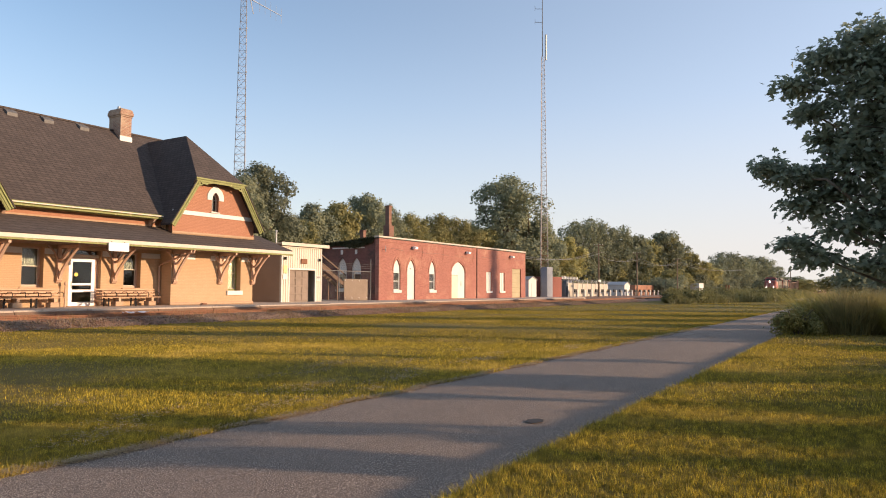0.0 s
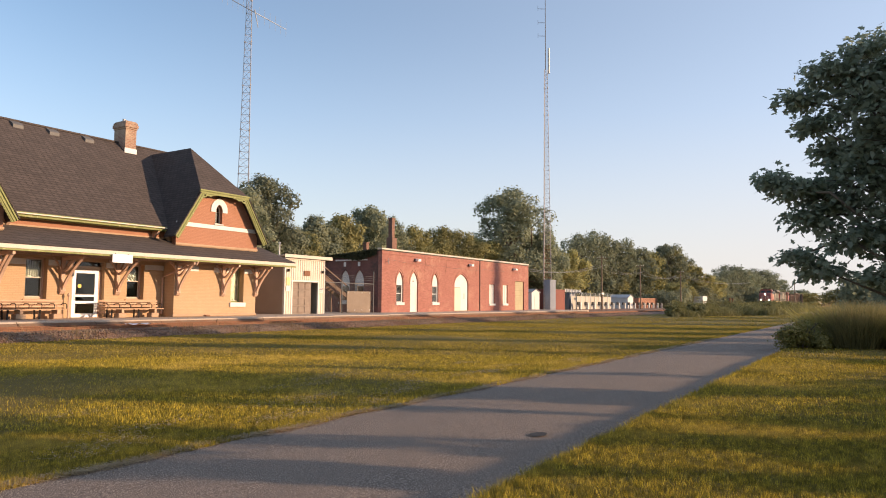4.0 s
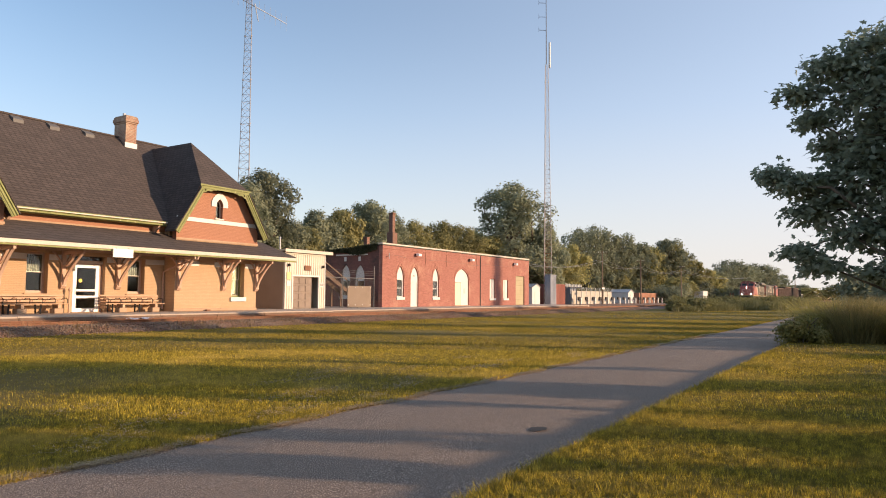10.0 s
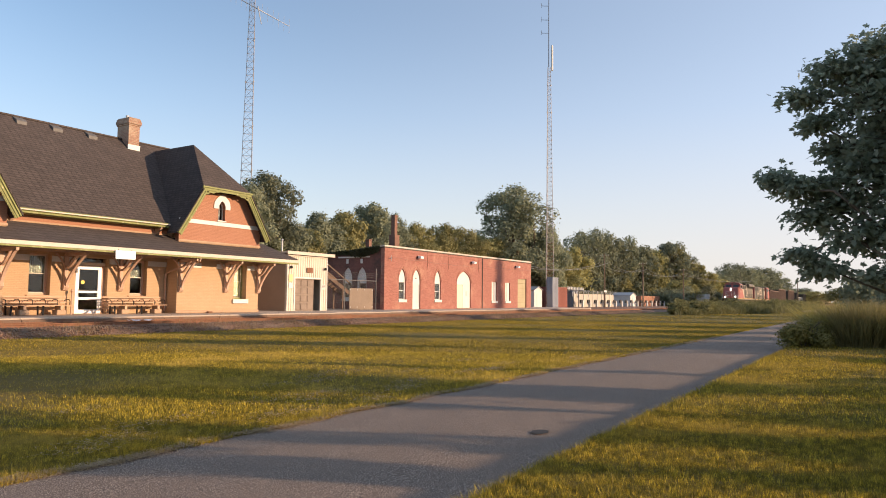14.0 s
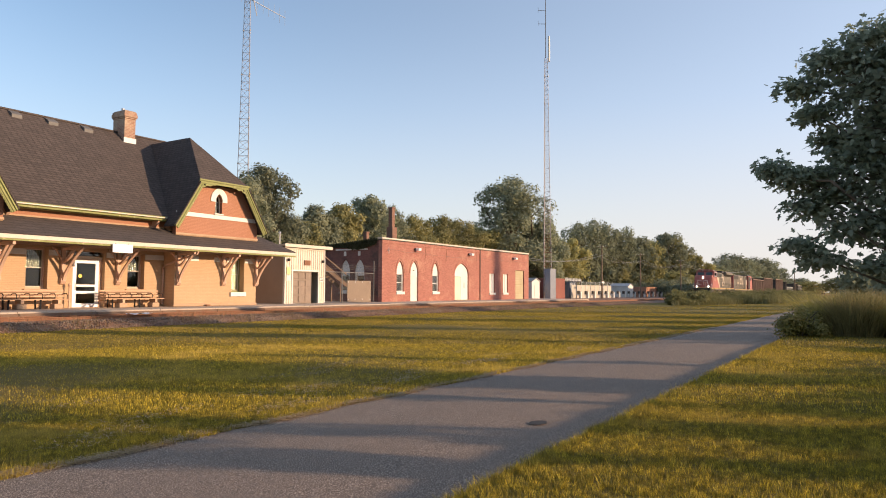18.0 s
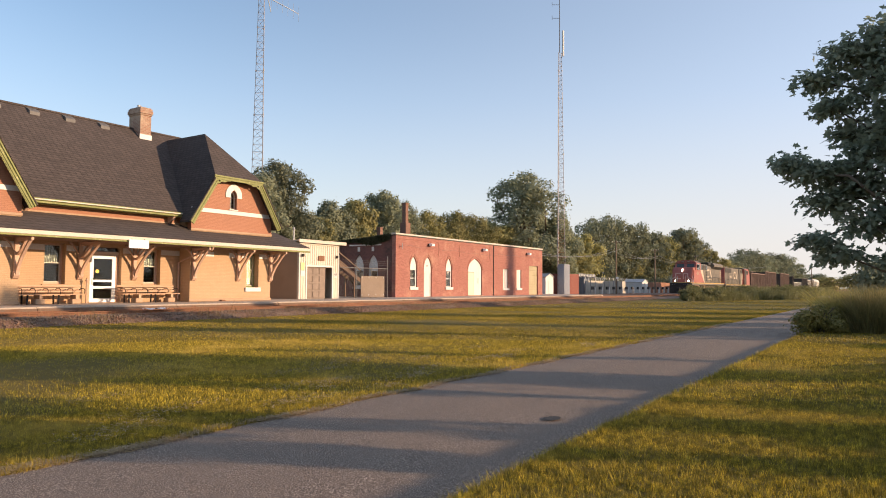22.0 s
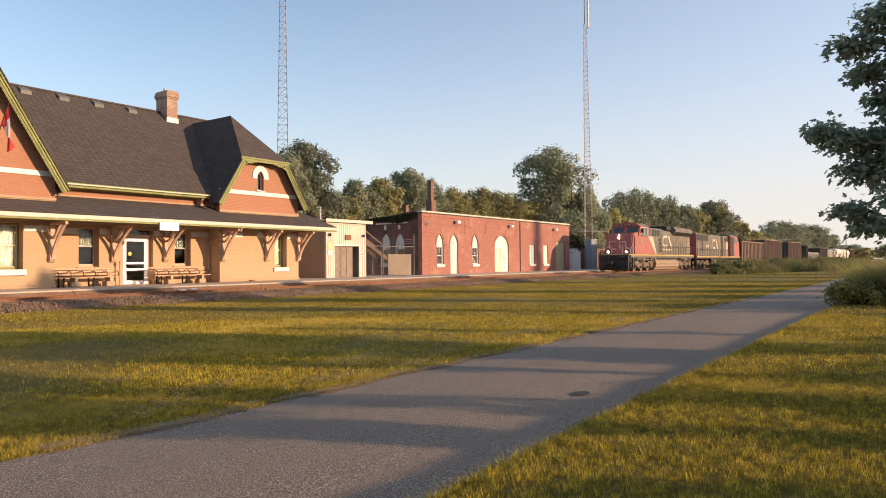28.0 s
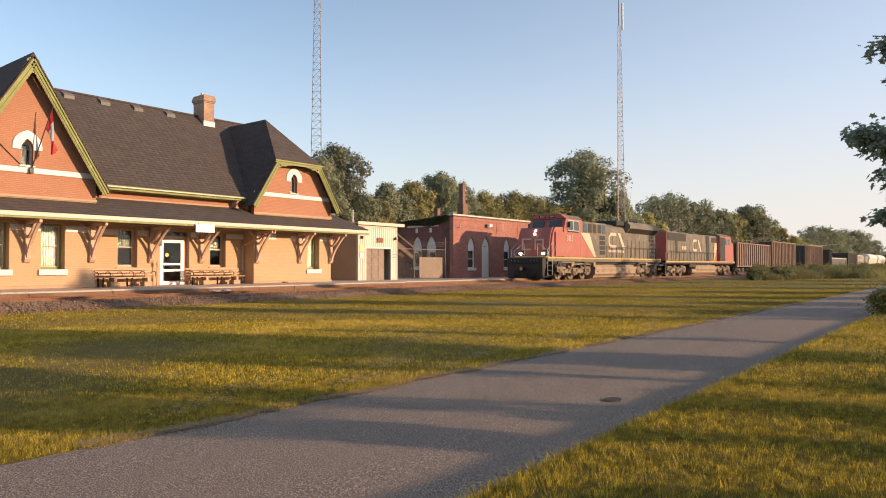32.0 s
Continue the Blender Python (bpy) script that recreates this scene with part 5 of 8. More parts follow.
def far_woods():
    """Trees behind the buildings and along the line, one model for each of five habits."""
    kinds = ((LEAF_DARK, 0.12), (LEAF_OLIVE, 0.14), (LEAF_OLIVE, 0.08), (LEAF_DARK, 0.2), (LEAF_DARK, 0.1))
    spots = [
        # x, y, height, width, habit
        (40.2, 45.5, 11.0, 6.0, 3), (43.5, 46.6, 12.6, 7.5, 0), (47.8, 48.4, 8.6, 6.0, 4), (51.5, 50.0, 8.6, 6.0, 1), (55.6, 51.2, 10.3, 7.0, 4), (61.0, 52.4, 11.3, 7.0, 1), (65.2, 51.5, 12.9, 6.5, 3),
        (69.0, 51.4, 12.0, 6.0, 0), (73.5, 50.5, 11.1, 8.0, 2), (77.5, 49.4, 11.4, 8.0, 2), (82.5, 49.0, 11.4, 8.0, 2), (87.0, 48.0, 10.4, 8.0, 1), (91.0, 45.4, 18.3, 12.5, 0), (94.5, 42.0, 12.0, 7.0, 4),
        (130.0, 56.0, 12.0, 9.6, 1), (137.0, 55.0, 12.2, 9.6, 1), (143.0, 55.0, 16.2, 12.5, 0), (148.0, 53.4, 17.2, 12.0, 0), (153.0, 51.5, 16.2, 10.5, 4), (158.0, 50.0, 16.2, 10.0, 4), (162.0, 47.8, 14.4, 9.5, 3), (166.0, 45.6, 13.4, 9.0, 1), (169.5, 43.0, 15.7, 10.0, 3), (174.0, 42.0, 15.0, 10.0, 2),
        (177.0, 40.4, 12.8, 9.0, 4), (179.0, 38.4, 10.2, 8.5, 1), (185.0, 36.6, 8.2, 9.0, 1), (192.0, 36.0, 8.8, 8.5, 4), (199.0, 35.0, 10.6, 9.0, 0), (213.0, 35.0, 12.5, 13.0, 0), (226.0, 35.4, 11.4, 11.0, 4), (240.0, 35.4, 12.2, 12.0, 0), (262.0, 36.0, 13.4, 14.0, 4), (278.0, 36.0, 13.9, 15.0, 0), (300.0, 37.0, 13.0, 15.0, 4), (320.0, 37.0, 11.8, 14.0, 0), (346.0, 38.0, 8.4, 15.0, 4),
        (158.0, 37.5, 6.0, 8.0, 1), (173.0, 37.0, 6.4, 8.5, 1),
        (255, 10, 6, 12, 1), (290, 2, 8.5, 14, 4), (330, -10, 10, 16, 0), (270, -22, 9, 14, 4), (250, -40, 9, 14, 0), (300, 22, 5.5, 14, 1), (420, 16, 9, 22, 0), (420, 36, 9, 22, 4),
        (57.0, 55.0, 9.0, 9.0, 1), (66.0, 58.0, 9.5, 10.0, 4), (76.0, 57.0, 9.0, 10.0, 2), (86.0, 55.0, 9.5, 10.0, 1), (98.0, 50.0, 8.5, 9.0, 4), (107.0, 50.0, 8.0, 9.0, 2), (114.0, 49.0, 8.0, 9.0, 1), (153.6, 51.6, 9.9, 10.8, 2), (164.4, 48.0, 9.9, 10.8, 1), (180.0, 43.2, 8.7, 10.8, 2),
    ]
    models = {}
    rng = random.Random(21)
    for x, y, h, w, k in spots:
        leaf, share = kinds[k]
        i, k = k, (k, x > 118)
        if k not in models:
            models[k] = make_tree("tree", x, y, h, w, 40 + i, leaf, 7500 if x > 118 else 21000, 0.46 if x > 118 else 0.25, share, "leafy broad tree beyond the railway yard, evening light", group="far trees")
            models[k]["h"], models[k]["w"] = h, w
            continue
        m = models[k]
        sz, sx = h / m["h"], w / m["w"]
        copy_thing(m, pose(x, y, 0, 0, 0, rng.uniform(0, 360)) @ Matrix.Diagonal((sx, sx, sz, 1)))
    for m in models.values():
        del m["h"], m["w"]
    # low bushes that close the foot of the woods
    bush = make_bush("bush", 70, 56, 4.2, 7.5, 77, LEAF_DARK, 5200, 0.3, "dense dark undergrowth at the edge of the woods", "undergrowth")
    for i, (x, y) in enumerate(((46, 49), (58, 54), (80, 54), (90, 51), (104, 53), (113, 53), (122, 53), (131, 51), (140, 49), (150, 46), (160, 43), (170, 41), (178, 39), (152, 38), (168, 37), (176, 36), (186, 33.6), (198, 33.4), (212, 33.5), (230, 34), (250, 35), (275, 36), (305, 37))):
        s = rng.uniform(0.8, 1.25)
        copy_thing(bush, pose(x, y, 0, 0, 0, rng.uniform(0, 360)) @ Matrix.Diagonal((s, s, s * rng.uniform(0.9, 1.2), 1)))


def make_bush(name, x, y, height, width, seed, leaf, count, leaf_size, label, group="", category="bush"):
    rng = np.random.default_rng(seed)
    b = thing(name, x, y, 0, label, category, group)
    bm = bmesh.new()
    for i in range(7):
        a = i * 0.9
        limb(bm, (x + 0.1 * math.cos(a), y + 0.1 * math.sin(a), -0.05), (x + width * 0.3 * math.cos(a), y + width * 0.3 * math.sin(a), height * rng.uniform(0.55, 0.85)), 0.03 * height, 0.008, rng, 0.6, 3)
    part("stems", bm, BARK, b)
    lobes = []
    for i in range(10):
        a, o = i * 2.4, width * 0.5 * rng.uniform(0.2, 0.75)
        lobes.append((math.cos(a) * o, math.sin(a) * o, height * rng.uniform(0.25, 0.72), width * rng.uniform(0.16, 0.24), 0.95))
    pts, face = crown_points(rng, lobes, count, 0.6)
    pts[:, 2] = np.abs(pts[:, 2]) * np.minimum(1.0, height * 1.02 / np.maximum(pts[:, 2].max(), 0.1))
    pts[:, 0] += x
    pts[:, 1] += y
    v, f = kites(pts, leaf_size, rng, face=face)
    raw("foliage", v, f, leaf, b)
    return b


def blades(rng, x, y, z, height, width, lean=0.35, simple=True):
    """Grass blades: one slim leaning triangle each, or a bent blade of three."""
    n = len(x)
    a = rng.uniform(0, 2 * np.pi, n)
    side = np.stack([np.cos(a), np.sin(a), np.zeros(n)], 1) * width[:, None] * 0.5
    b = rng.uniform(0, 2 * np.pi, n)
    tip = np.stack([np.cos(b) * height * lean * rng.random(n), np.sin(b) * height * lean * rng.random(n), height], 1)
    root = np.stack([x, y, z], 1)
    if simple:
        return np.stack([root - side, root + side, root + tip], 1).reshape(-1, 3), np.arange(3 * n).reshape(n, 3)
    mid = root + tip * np.array([0.3, 0.3, 0.55])
    v = np.stack([root - side, root + side, mid + side * 0.8, mid - side * 0.8, root + tip], 1).reshape(-1, 3)
    i = np.arange(n)[:, None] * 5
    tri = np.concatenate([i + np.array([[0, 1, 2]]), i + np.array([[0, 2, 3]]), i + np.array([[3, 2, 4]])])
    return v, tri


def grass_material():
    """Blades that differ from blade to blade and from tuft to tuft."""
    m = leaves("lawn_blades", (0.188, 0.16, 0.018), (0.94, 0.675, 0.07), 0.3, 0.7)
    nt = m.node_tree
    co = nt.nodes.new("ShaderNodeTexCoord").outputs["Object"]
    tuft, clover, patch = noise_node(nt, co, 8.0, 3, 0.7), noise_node(nt, co, 21.0, 2, 0.7), noise_node(nt, co, 0.45, 4, 0.7)
    hsv = [n for n in nt.nodes if n.bl_idname == "ShaderNodeHueSaturation"][0]
    col = hsv.inputs["Color"].links[0].from_socket
    col = mix(nt, ramp(nt, tuft.outputs[0], (0.85, 0.85, 0.85), (0, 0, 0), 0.4, 0.58), col, (0.11, 0.095, 0.012))
    col = mix(nt, ramp(nt, clover.outputs[0], (0.7, 0.7, 0.7), (0, 0, 0), 0.4, 0.55), col, (0.09, 0.076, 0.01))
    col = mix(nt, ramp(nt, patch.outputs[0], (0, 0, 0), (0.55, 0.55, 0.55), 0.5, 0.68), col, (0.66, 0.46, 0.11))
    nt.links.new(col, hsv.inputs["Color"])
    return m


GRASS = grass_material()
THATCH = leaves("dry_clippings", (0.42, 0.29, 0.14), (0.70, 0.52, 0.29), 0.3)


def on_lawn(x, y):
    return ((y < 2.34 + 0.05 * np.sin(x * 5)) | (y > 5.46 + 0.05 * np.sin(x * 4))) & (y < 23.2 + 0.3 * np.sin(x * 0.7)) & ((x < 64) | (y < 0.2475 * x))


def lawn_blades():
    """Mown grass on both sides of the path, in tufts that spread outwards, taller along the path's edge."""
    rng = np.random.default_rng(5)
    turn = radians(33)
    for name, d0, d1, tufts, each, hh, ww, spread in (("near_grass", 3.2, 8.5, 66000, 12, 0.027, 0.0066, 0.026), ("middle_grass", 8.5, 18.0, 80000, 8, 0.033, 0.012, 0.1), ("far_grass", 18.0, 46.0, 90000, 6, 0.04, 0.03, 0.4), ("distant_grass", 46.0, 110.0, 26000, 6, 0.05, 0.07, 1.2)):
        r = np.sqrt(rng.uniform(d0 ** 2, d1 ** 2, tufts))
        a = turn + np.radians(rng.uniform(-42, 42, tufts))
        cx, cy = r * np.cos(a), r * np.sin(a)
        tall = rng.gamma(2.4, 0.4, tufts).clip(0.25, 2.1) if d0 < 18 else rng.uniform(0.8, 1.2, tufts)
        k = np.repeat(np.arange(tufts), each)
        b, q = rng.uniform(0, 2 * np.pi, len(k)), np.sqrt(rng.random(len(k)))
        x, y = cx[k] + spread * q * np.cos(b), cy[k] + spread * q * np.sin(b)
        keep = on_lawn(x, y)
        x, y, b, q, k = x[keep], y[keep], b[keep], q[keep], k[keep]
        n = len(x)
        edge = np.exp(-np.minimum(np.abs(y - 2.3), np.abs(y - 5.6)) / 0.2)
        h = hh * tall[k] * rng.uniform(0.55, 1.2, n) * (1 + 0.7 * edge)
        c = rng.uniform(0, 2 * np.pi, n)
        side = np.stack([np.cos(c), np.sin(c), np.zeros(n)], 1) * (ww * 0.5 * rng.uniform(0.6, 1.3, n))[:, None]
        out = (0.15 + 0.6 * q) * h
        tip = np.stack([np.cos(b) * out, np.sin(b) * out, h + 0.03], 1)
        root = np.stack([x, y, np.interp(y, [-12, 2.2, 2.4], [0.1, 0.1, -0.03])], 1)
        v = np.stack([root - side, root + side, root + tip], 1).reshape(-1, 3)
        tagged(raw(name, v, np.arange(3 * n).reshape(n, 3), GRASS), "mown lawn grass in tufts, green with straw tips", "grass", "", "stuff")
    # longer stalks at the path's edges
    n = 9000
    x = 3 + 22 * rng.random(n) ** 1.2
    y = np.where(rng.random(n) < 0.6, 2.3 - np.abs(rng.normal(size=n)) * 0.14, 5.5 + np.abs(rng.normal(size=n)) * 0.12)
    v, f = blades(rng, x, y, np.where(y < 3, 0.08, -0.03), rng.uniform(0.04, 0.10, n), rng.uniform(0.005, 0.010, n), 1.2)
    tagged(raw("verge_grass", v, f, GRASS), "longer ragged grass along the path's edges", "grass", "", "stuff")
    # dry clippings swept against the edge of the asphalt and in patches on the lawn
    n = 22000
    x = 2.5 + 26 * rng.random(n) ** 1.3
    y = 5.5 + rng.normal(size=n) * 0.05 + 0.05 * np.sin(x * 3.1)
    spots = rng.random(n) < 0.14
    sx, sy = rng.uniform(3.5, 16, 26), rng.uniform(5.9, 8.5, 26)
    w = rng.integers(0, 26, n)
    x = np.where(spots, sx[w] + rng.normal(size=n) * 0.28, x)
    y = np.where(spots, sy[w] + rng.normal(size=n) * 0.13, y)
    a = rng.uniform(0, 2 * np.pi, n)
    L = rng.uniform(0.03, 0.1, n)
    p = np.stack([x, y, np.where(spots, rng.uniform(0.02, 0.05, n), rng.uniform(0.004, 0.03, n))], 1)
    d = np.stack([np.cos(a) * L, np.sin(a) * L, rng.uniform(-0.01, 0.015, n)], 1)
    s = np.stack([-np.sin(a), np.cos(a), np.zeros(n)], 1) * np.interp(x, [4, 25], [0.005, 0.014])[:, None]
    tagged(raw("dry_clippings", np.stack([p - s, p + s, p + d], 1).reshape(-1, 3), np.arange(3 * n).reshape(n, 3), THATCH), "dry straw clippings along the path's edge", "clippings", "", "stuff")


def weeds():
    """Rank weeds between the lawn and the rails, and along the far path."""
    rng = np.random.default_rng(8)
    n = 34000
    x = 66 + 120 * rng.random(n) ** 1.4
    front = np.interp(x, [66, 72, 84, 96, 120, 190], [18.5, 16.2, 12.8, 9.5, 10.5, 12])
    y = front + (22.6 - front) * rng.random(n) ** 1.6
    x = np.maximum(x, y / 0.2475 + rng.uniform(0, 6, n))
    h = (0.95 + 0.7 * (np.sin(x * 0.9) * np.sin(y * 1.1 + x * 0.31)) + 0.35 * np.sin(x * 0.23)).clip(0.25, 1.7) * rng.uniform(0.4, 1.1, n) * np.interp(x, [66, 82], [0.45, 0.85]) + 0.2
    v, f = blades(rng, x, y, np.full(n, -0.03), h, rng.uniform(0.04, 0.09, n), 1.0)
    tagged(raw("rank_weeds", v, f, WEED), "tall rank weeds and seeding grass beside the rails", "weeds", "", "stuff")
    n = 90000
    x = 67 + 110 * rng.random(n) ** 1.4
    front = np.interp(x, [66, 72, 84, 96, 120, 190], [18.5, 16.2, 12.8, 9.5, 10.5, 12])
    y = front + 0.3 + (22.4 - front) * rng.random(n) ** 1.3
    x = np.maximum(x, y / 0.2475 + rng.uniform(0, 6, n))
    z = rng.random(n) * 0.85 * (1.2 + 0.8 * np.sin(x * 0.7) * np.sin(y * 0.9 + x * 0.2) + 0.4 * np.sin(x * 0.21)).clip(0.3, 2.2)
    v, f = kites(np.stack([x, y, z], 1), 0.16, rng)
    tagged(raw("weed_leaves", v, f, LEAF_WEED), "leafy weeds mixed through the tall grass", "weeds", "", "stuff")


def tall_clump(x, y, h, w, seed, count, material, label):
    rng = np.random.default_rng(seed)
    c = thing("grass_clump", x, y, 0, label, "ornamental grass", "grass clumps")
    r, a = w * 0.5 * np.sqrt(rng.random(count)), rng.uniform(0, 6.283, count)
    px, py = x + r * np.cos(a), y + r * np.sin(a)
    v, f = blades(rng, px, py, np.full(count, -0.02), h * rng.uniform(0.3, 1.1, count), rng.uniform(0.008, 0.022, count), 1.1, False)
    raw("foliage", v, f, material, c)
    return c


def maple_leaves(rng, root, way, up, size):
    """Five-pointed maple leaves, each from its stalk along way, with up square to its blade."""
    side = np.cross(up, way)
    side /= np.linalg.norm(side, axis=1)[:, None]
    half = ((0.0, 0.04), (0.02, 0.30), (0.26, 0.20), (0.45, 0.52), (0.52, 0.22), (0.72, 0.21))
    rim = half + ((1.0, 0.0),) + tuple((a, -b) for a, b in reversed(half))
    v = np.stack([root + way * size * a + side * size * b - up * size * (0.3 * abs(b) + 0.12 * a * a) for a, b in rim], 1)
    n, k = len(root), len(rim)
    return v.reshape(-1, 3), np.arange(n * k).reshape(n, k)


def make_maple(x, y, lobes):
    """A maple of layered sprays: limbs, twigs that arch outwards, and fans of pointed leaves along them."""
    rng = np.random.default_rng(3)
    tr = thing("maple_tree", x, y, 0, "dark leafy maple beside the path, seen against the light", "tree")
    bm = bmesh.new()
    limb(bm, (x, y, -0.1), (x, y, 1.5), 0.2, 0.15, rng, 0.2)
    limb(bm, (x, y, 1.5), (x + 0.1, y + 0.2, 5.4), 0.15, 0.03, rng, 0.4, 5)
    part("trunk", bm, BARK, tr, "", True)
    base = np.array([x, y, 0.0])
    roots, ways, ups, twigs = [], [], [], bmesh.new()
    for lx, ly, lz, lr, flat in lobes:
        c = base + np.array([lx, ly, lz])
        bm = bmesh.new()
        limb(bm, (x, y, max(1.2, lz * 0.62)), c, 0.05, 0.012, rng, 0.5, 4)
        part("limb", bm, BARK, tr, "", True)
        for _ in range(int(24 + 230 * min(lr, 1.05) ** 2)):
            d = rng.normal(size=3)
            d[2] = d[2] * 0.75 + 0.25
            d /= np.linalg.norm(d)
            tip = c + d * lr * rng.uniform(0.55, 1.2) * np.array([1, 1, flat])
            start = c + (tip - c) * 0.25
            if rng.random() < 0.35:
                rod(twigs, start, tip, 0.008, 0.004, 4)
            m = 9
            t = rng.uniform(0.35, 1.05, m)[:, None]
            roots.append(start + (tip - start) * t + rng.normal(size=(m, 3)) * np.array([0.09, 0.09, 0.045]))
            w = (tip - start) / np.linalg.norm(tip - start) * 0.5 + rng.normal(size=(m, 3)) * np.array([0.75, 0.75, 0.35]) + np.array([0, 0, -0.45])
            ways.append(w / np.linalg.norm(w, axis=1)[:, None])
            u = np.array([0, 0, 1.0]) + rng.normal(size=(m, 3)) * 0.5
            ups.append(u)
    part("brushwood", twigs, BARK, tr)
    root, way, up = np.concatenate(roots), np.concatenate(ways), np.concatenate(ups)
    up -= way * (up * way).sum(1)[:, None]
    up /= np.linalg.norm(up, axis=1)[:, None]
    v, f = maple_leaves(rng, root, way, up, rng.uniform(0.075, 0.125, len(root))[:, None])
    raw("crown", v, f, LEAF_MAPLE, tr)


def roadside_trees():
    """The maple beside the path, and the row along it that shades the lawn."""
    near = 0.86
    x, y = 14.2 * near, -2.4 * near
    lobes = [(0.0, 2.4, 5.95, 0.42, 0.8), (-0.1, 3.05, 5.6, 0.42, 0.7), (-0.1, 3.6, 5.15, 0.34, 0.7), (-0.1, 3.3, 4.65, 0.36, 0.7), (-0.1, 4.0, 3.7, 0.33, 0.6), (-0.1, 3.6, 3.45, 0.45, 0.6), (0.0, 3.45, 2.95, 0.4, 0.6), (0.0, 3.65, 2.25, 0.28, 0.6), (0.0, 3.2, 2.0, 0.34, 0.6),
             (0.0, 2.4, 4.9, 0.75, 0.9), (0.0, 2.6, 3.6, 0.75, 0.8), (0.0, 2.75, 2.6, 0.6, 0.8), (0.0, 2.0, 4.2, 0.85, 0.9), (0.0, 1.6, 5.4, 0.7, 0.8), (0.0, 2.2, 1.85, 0.5, 0.7), (0.0, 1.5, 2.2, 0.75, 0.8), (0.0, 1.4, 3.4, 1.0, 0.9), (0.0, 0.5, 5.0, 1.2, 0.9), (0.0, 0.0, 3.8, 1.8, 1.0),
             (0.5, -1.5, 4.6, 1.7, 0.9), (-1.0, -1.0, 3.4, 1.6, 0.9), (1.0, 0.5, 3.0, 1.4, 0.9), (0.0, -0.5, 5.7, 1.1, 0.8), (0.2, 2.9, 4.2, 0.45, 0.7), (0.2, 0.9, 1.9, 0.7, 0.6), (0.1, 2.7, 5.5, 0.4, 0.7), (0.0, 3.0, 3.2, 0.4, 0.6), (0.2, 0.2, 2.0, 0.8, 0.7), (0.2, -0.6, 2.2, 1.2, 0.8), (0.0, 1.5, 2.8, 0.8, 0.8), (0.0, 2.1, 2.5, 0.65, 0.8), (0.2, 1.2, 2.0, 0.8, 0.7), (0.0, 1.9, 3.1, 0.7, 0.8), (0.2, 1.8, 4.7, 0.7, 0.8), (0.0, 2.2, 5.5, 0.5, 0.8), (0.4, -1.2, 1.5, 0.9, 0.7), (0.2, 0.6, 2.4, 0.9, 0.8), (0.2, -0.4, 3.0, 1.0, 0.8), (0.2, 0.8, 4.0, 0.9, 0.8), (0.3, 0.2, 6.2, 0.6, 0.8), (0.2, -0.8, 6.6, 0.8, 0.8), (0.2, -1.5, 5.6, 1.1, 0.8)]
    make_maple(x, y, [(a * near, b * near, 1.4 + (c - 1.4) * near, r * near, k) for a, b, c, r, k in lobes])
    # slender street trees further along the path side
    for i, (tx, ty, h, w, n) in enumerate(((27.8, -3.4, 8.8, 3.5, 6000), (10.3, -8.0, 7.4, 2.3, 4000), (9.2, -8.4, 6.4, 1.7, 3600), (15.3, -8.0, 6.8, 2.4, 3200), (24.4, -8.0, 8.0, 1.9, 2600), (12.8, -8.1, 4.4, 0.5, 260), (18.1, -8.0, 4.6, 0.6, 260), (14.1, -7.6, 4.0, 0.4, 200), (5.5, -8.5, 7.0, 2.4, 2600), (37.0, -5.0, 8.0, 3.0, 2600), (52.0, -4.0, 8.5, 4.0, 2600), (68.0, -5.0, 8.5, 3.5, 2600))):
        make_tree("street_tree", tx, ty, h, w, 60 + i, LEAF_DARK, n, 0.2, 0.55 if ty < -7 and tx > 11 else 0.45, "young street tree standing in the grass beside the path", group="street trees")
    # unseen narrow tree, added to throw the stripe of shade on the store's front
    make_tree("poplar_tree", 100.0, -66.0, 27.0, 2.6, 91, LEAF_DARK, 9000, 0.45, 0.1, "unseen narrow tree added to cast the shade stripe on the store", lobes=[(0, 0, 3 + i * 1.45, 1.25 - 0.035 * i, 1.3) for i in range(17)])


far_woods()
roadside_trees()
make_bush("shrub", 22.4, 1.9, 1.05, 1.5, 12, LEAF_SHRUB, 5200, 0.075, "low leafy shrub at the path's edge, yellow-green tips", "", "shrub")
for i, (x, y, h, w, m, lab) in enumerate(((23.2, 0.55, 1.5, 1.1, STRAW, "tall straw-coloured grass clump gone to seed"), (23.9, -0.2, 1.45, 1.1, STRAW, "tall straw-coloured grass clump gone to seed"), (24.0, 1.3, 1.4, 1.2, LEAF_SHRUB, "tall green grass clump beside the path"), (22.9, -0.9, 1.3, 1.1, LEAF_SHRUB, "tall green grass clump beside the path"))):
    tall_clump(x, y, h, w, 30 + i, 3600, m, lab)
for i, (x, y, h, w) in enumerate(((72, 17.6, 1.2, 2.4), (76, 16.5, 1.5, 3.0), (84, 17.5, 1.5, 3.2), (90, 15.5, 1.7, 3.6), (95, 12.5, 1.7, 4.0), (104, 12.0, 1.9, 4.0), (116, 12.0, 1.9, 4.5), (130, 12.5, 2.1, 5.0))):
    make_bush("bush", x, y, h, w, 200 + i, LEAF_WEED, 3200, 0.2, "leafy scrub among the weeds beside the rails", "trackside scrub")
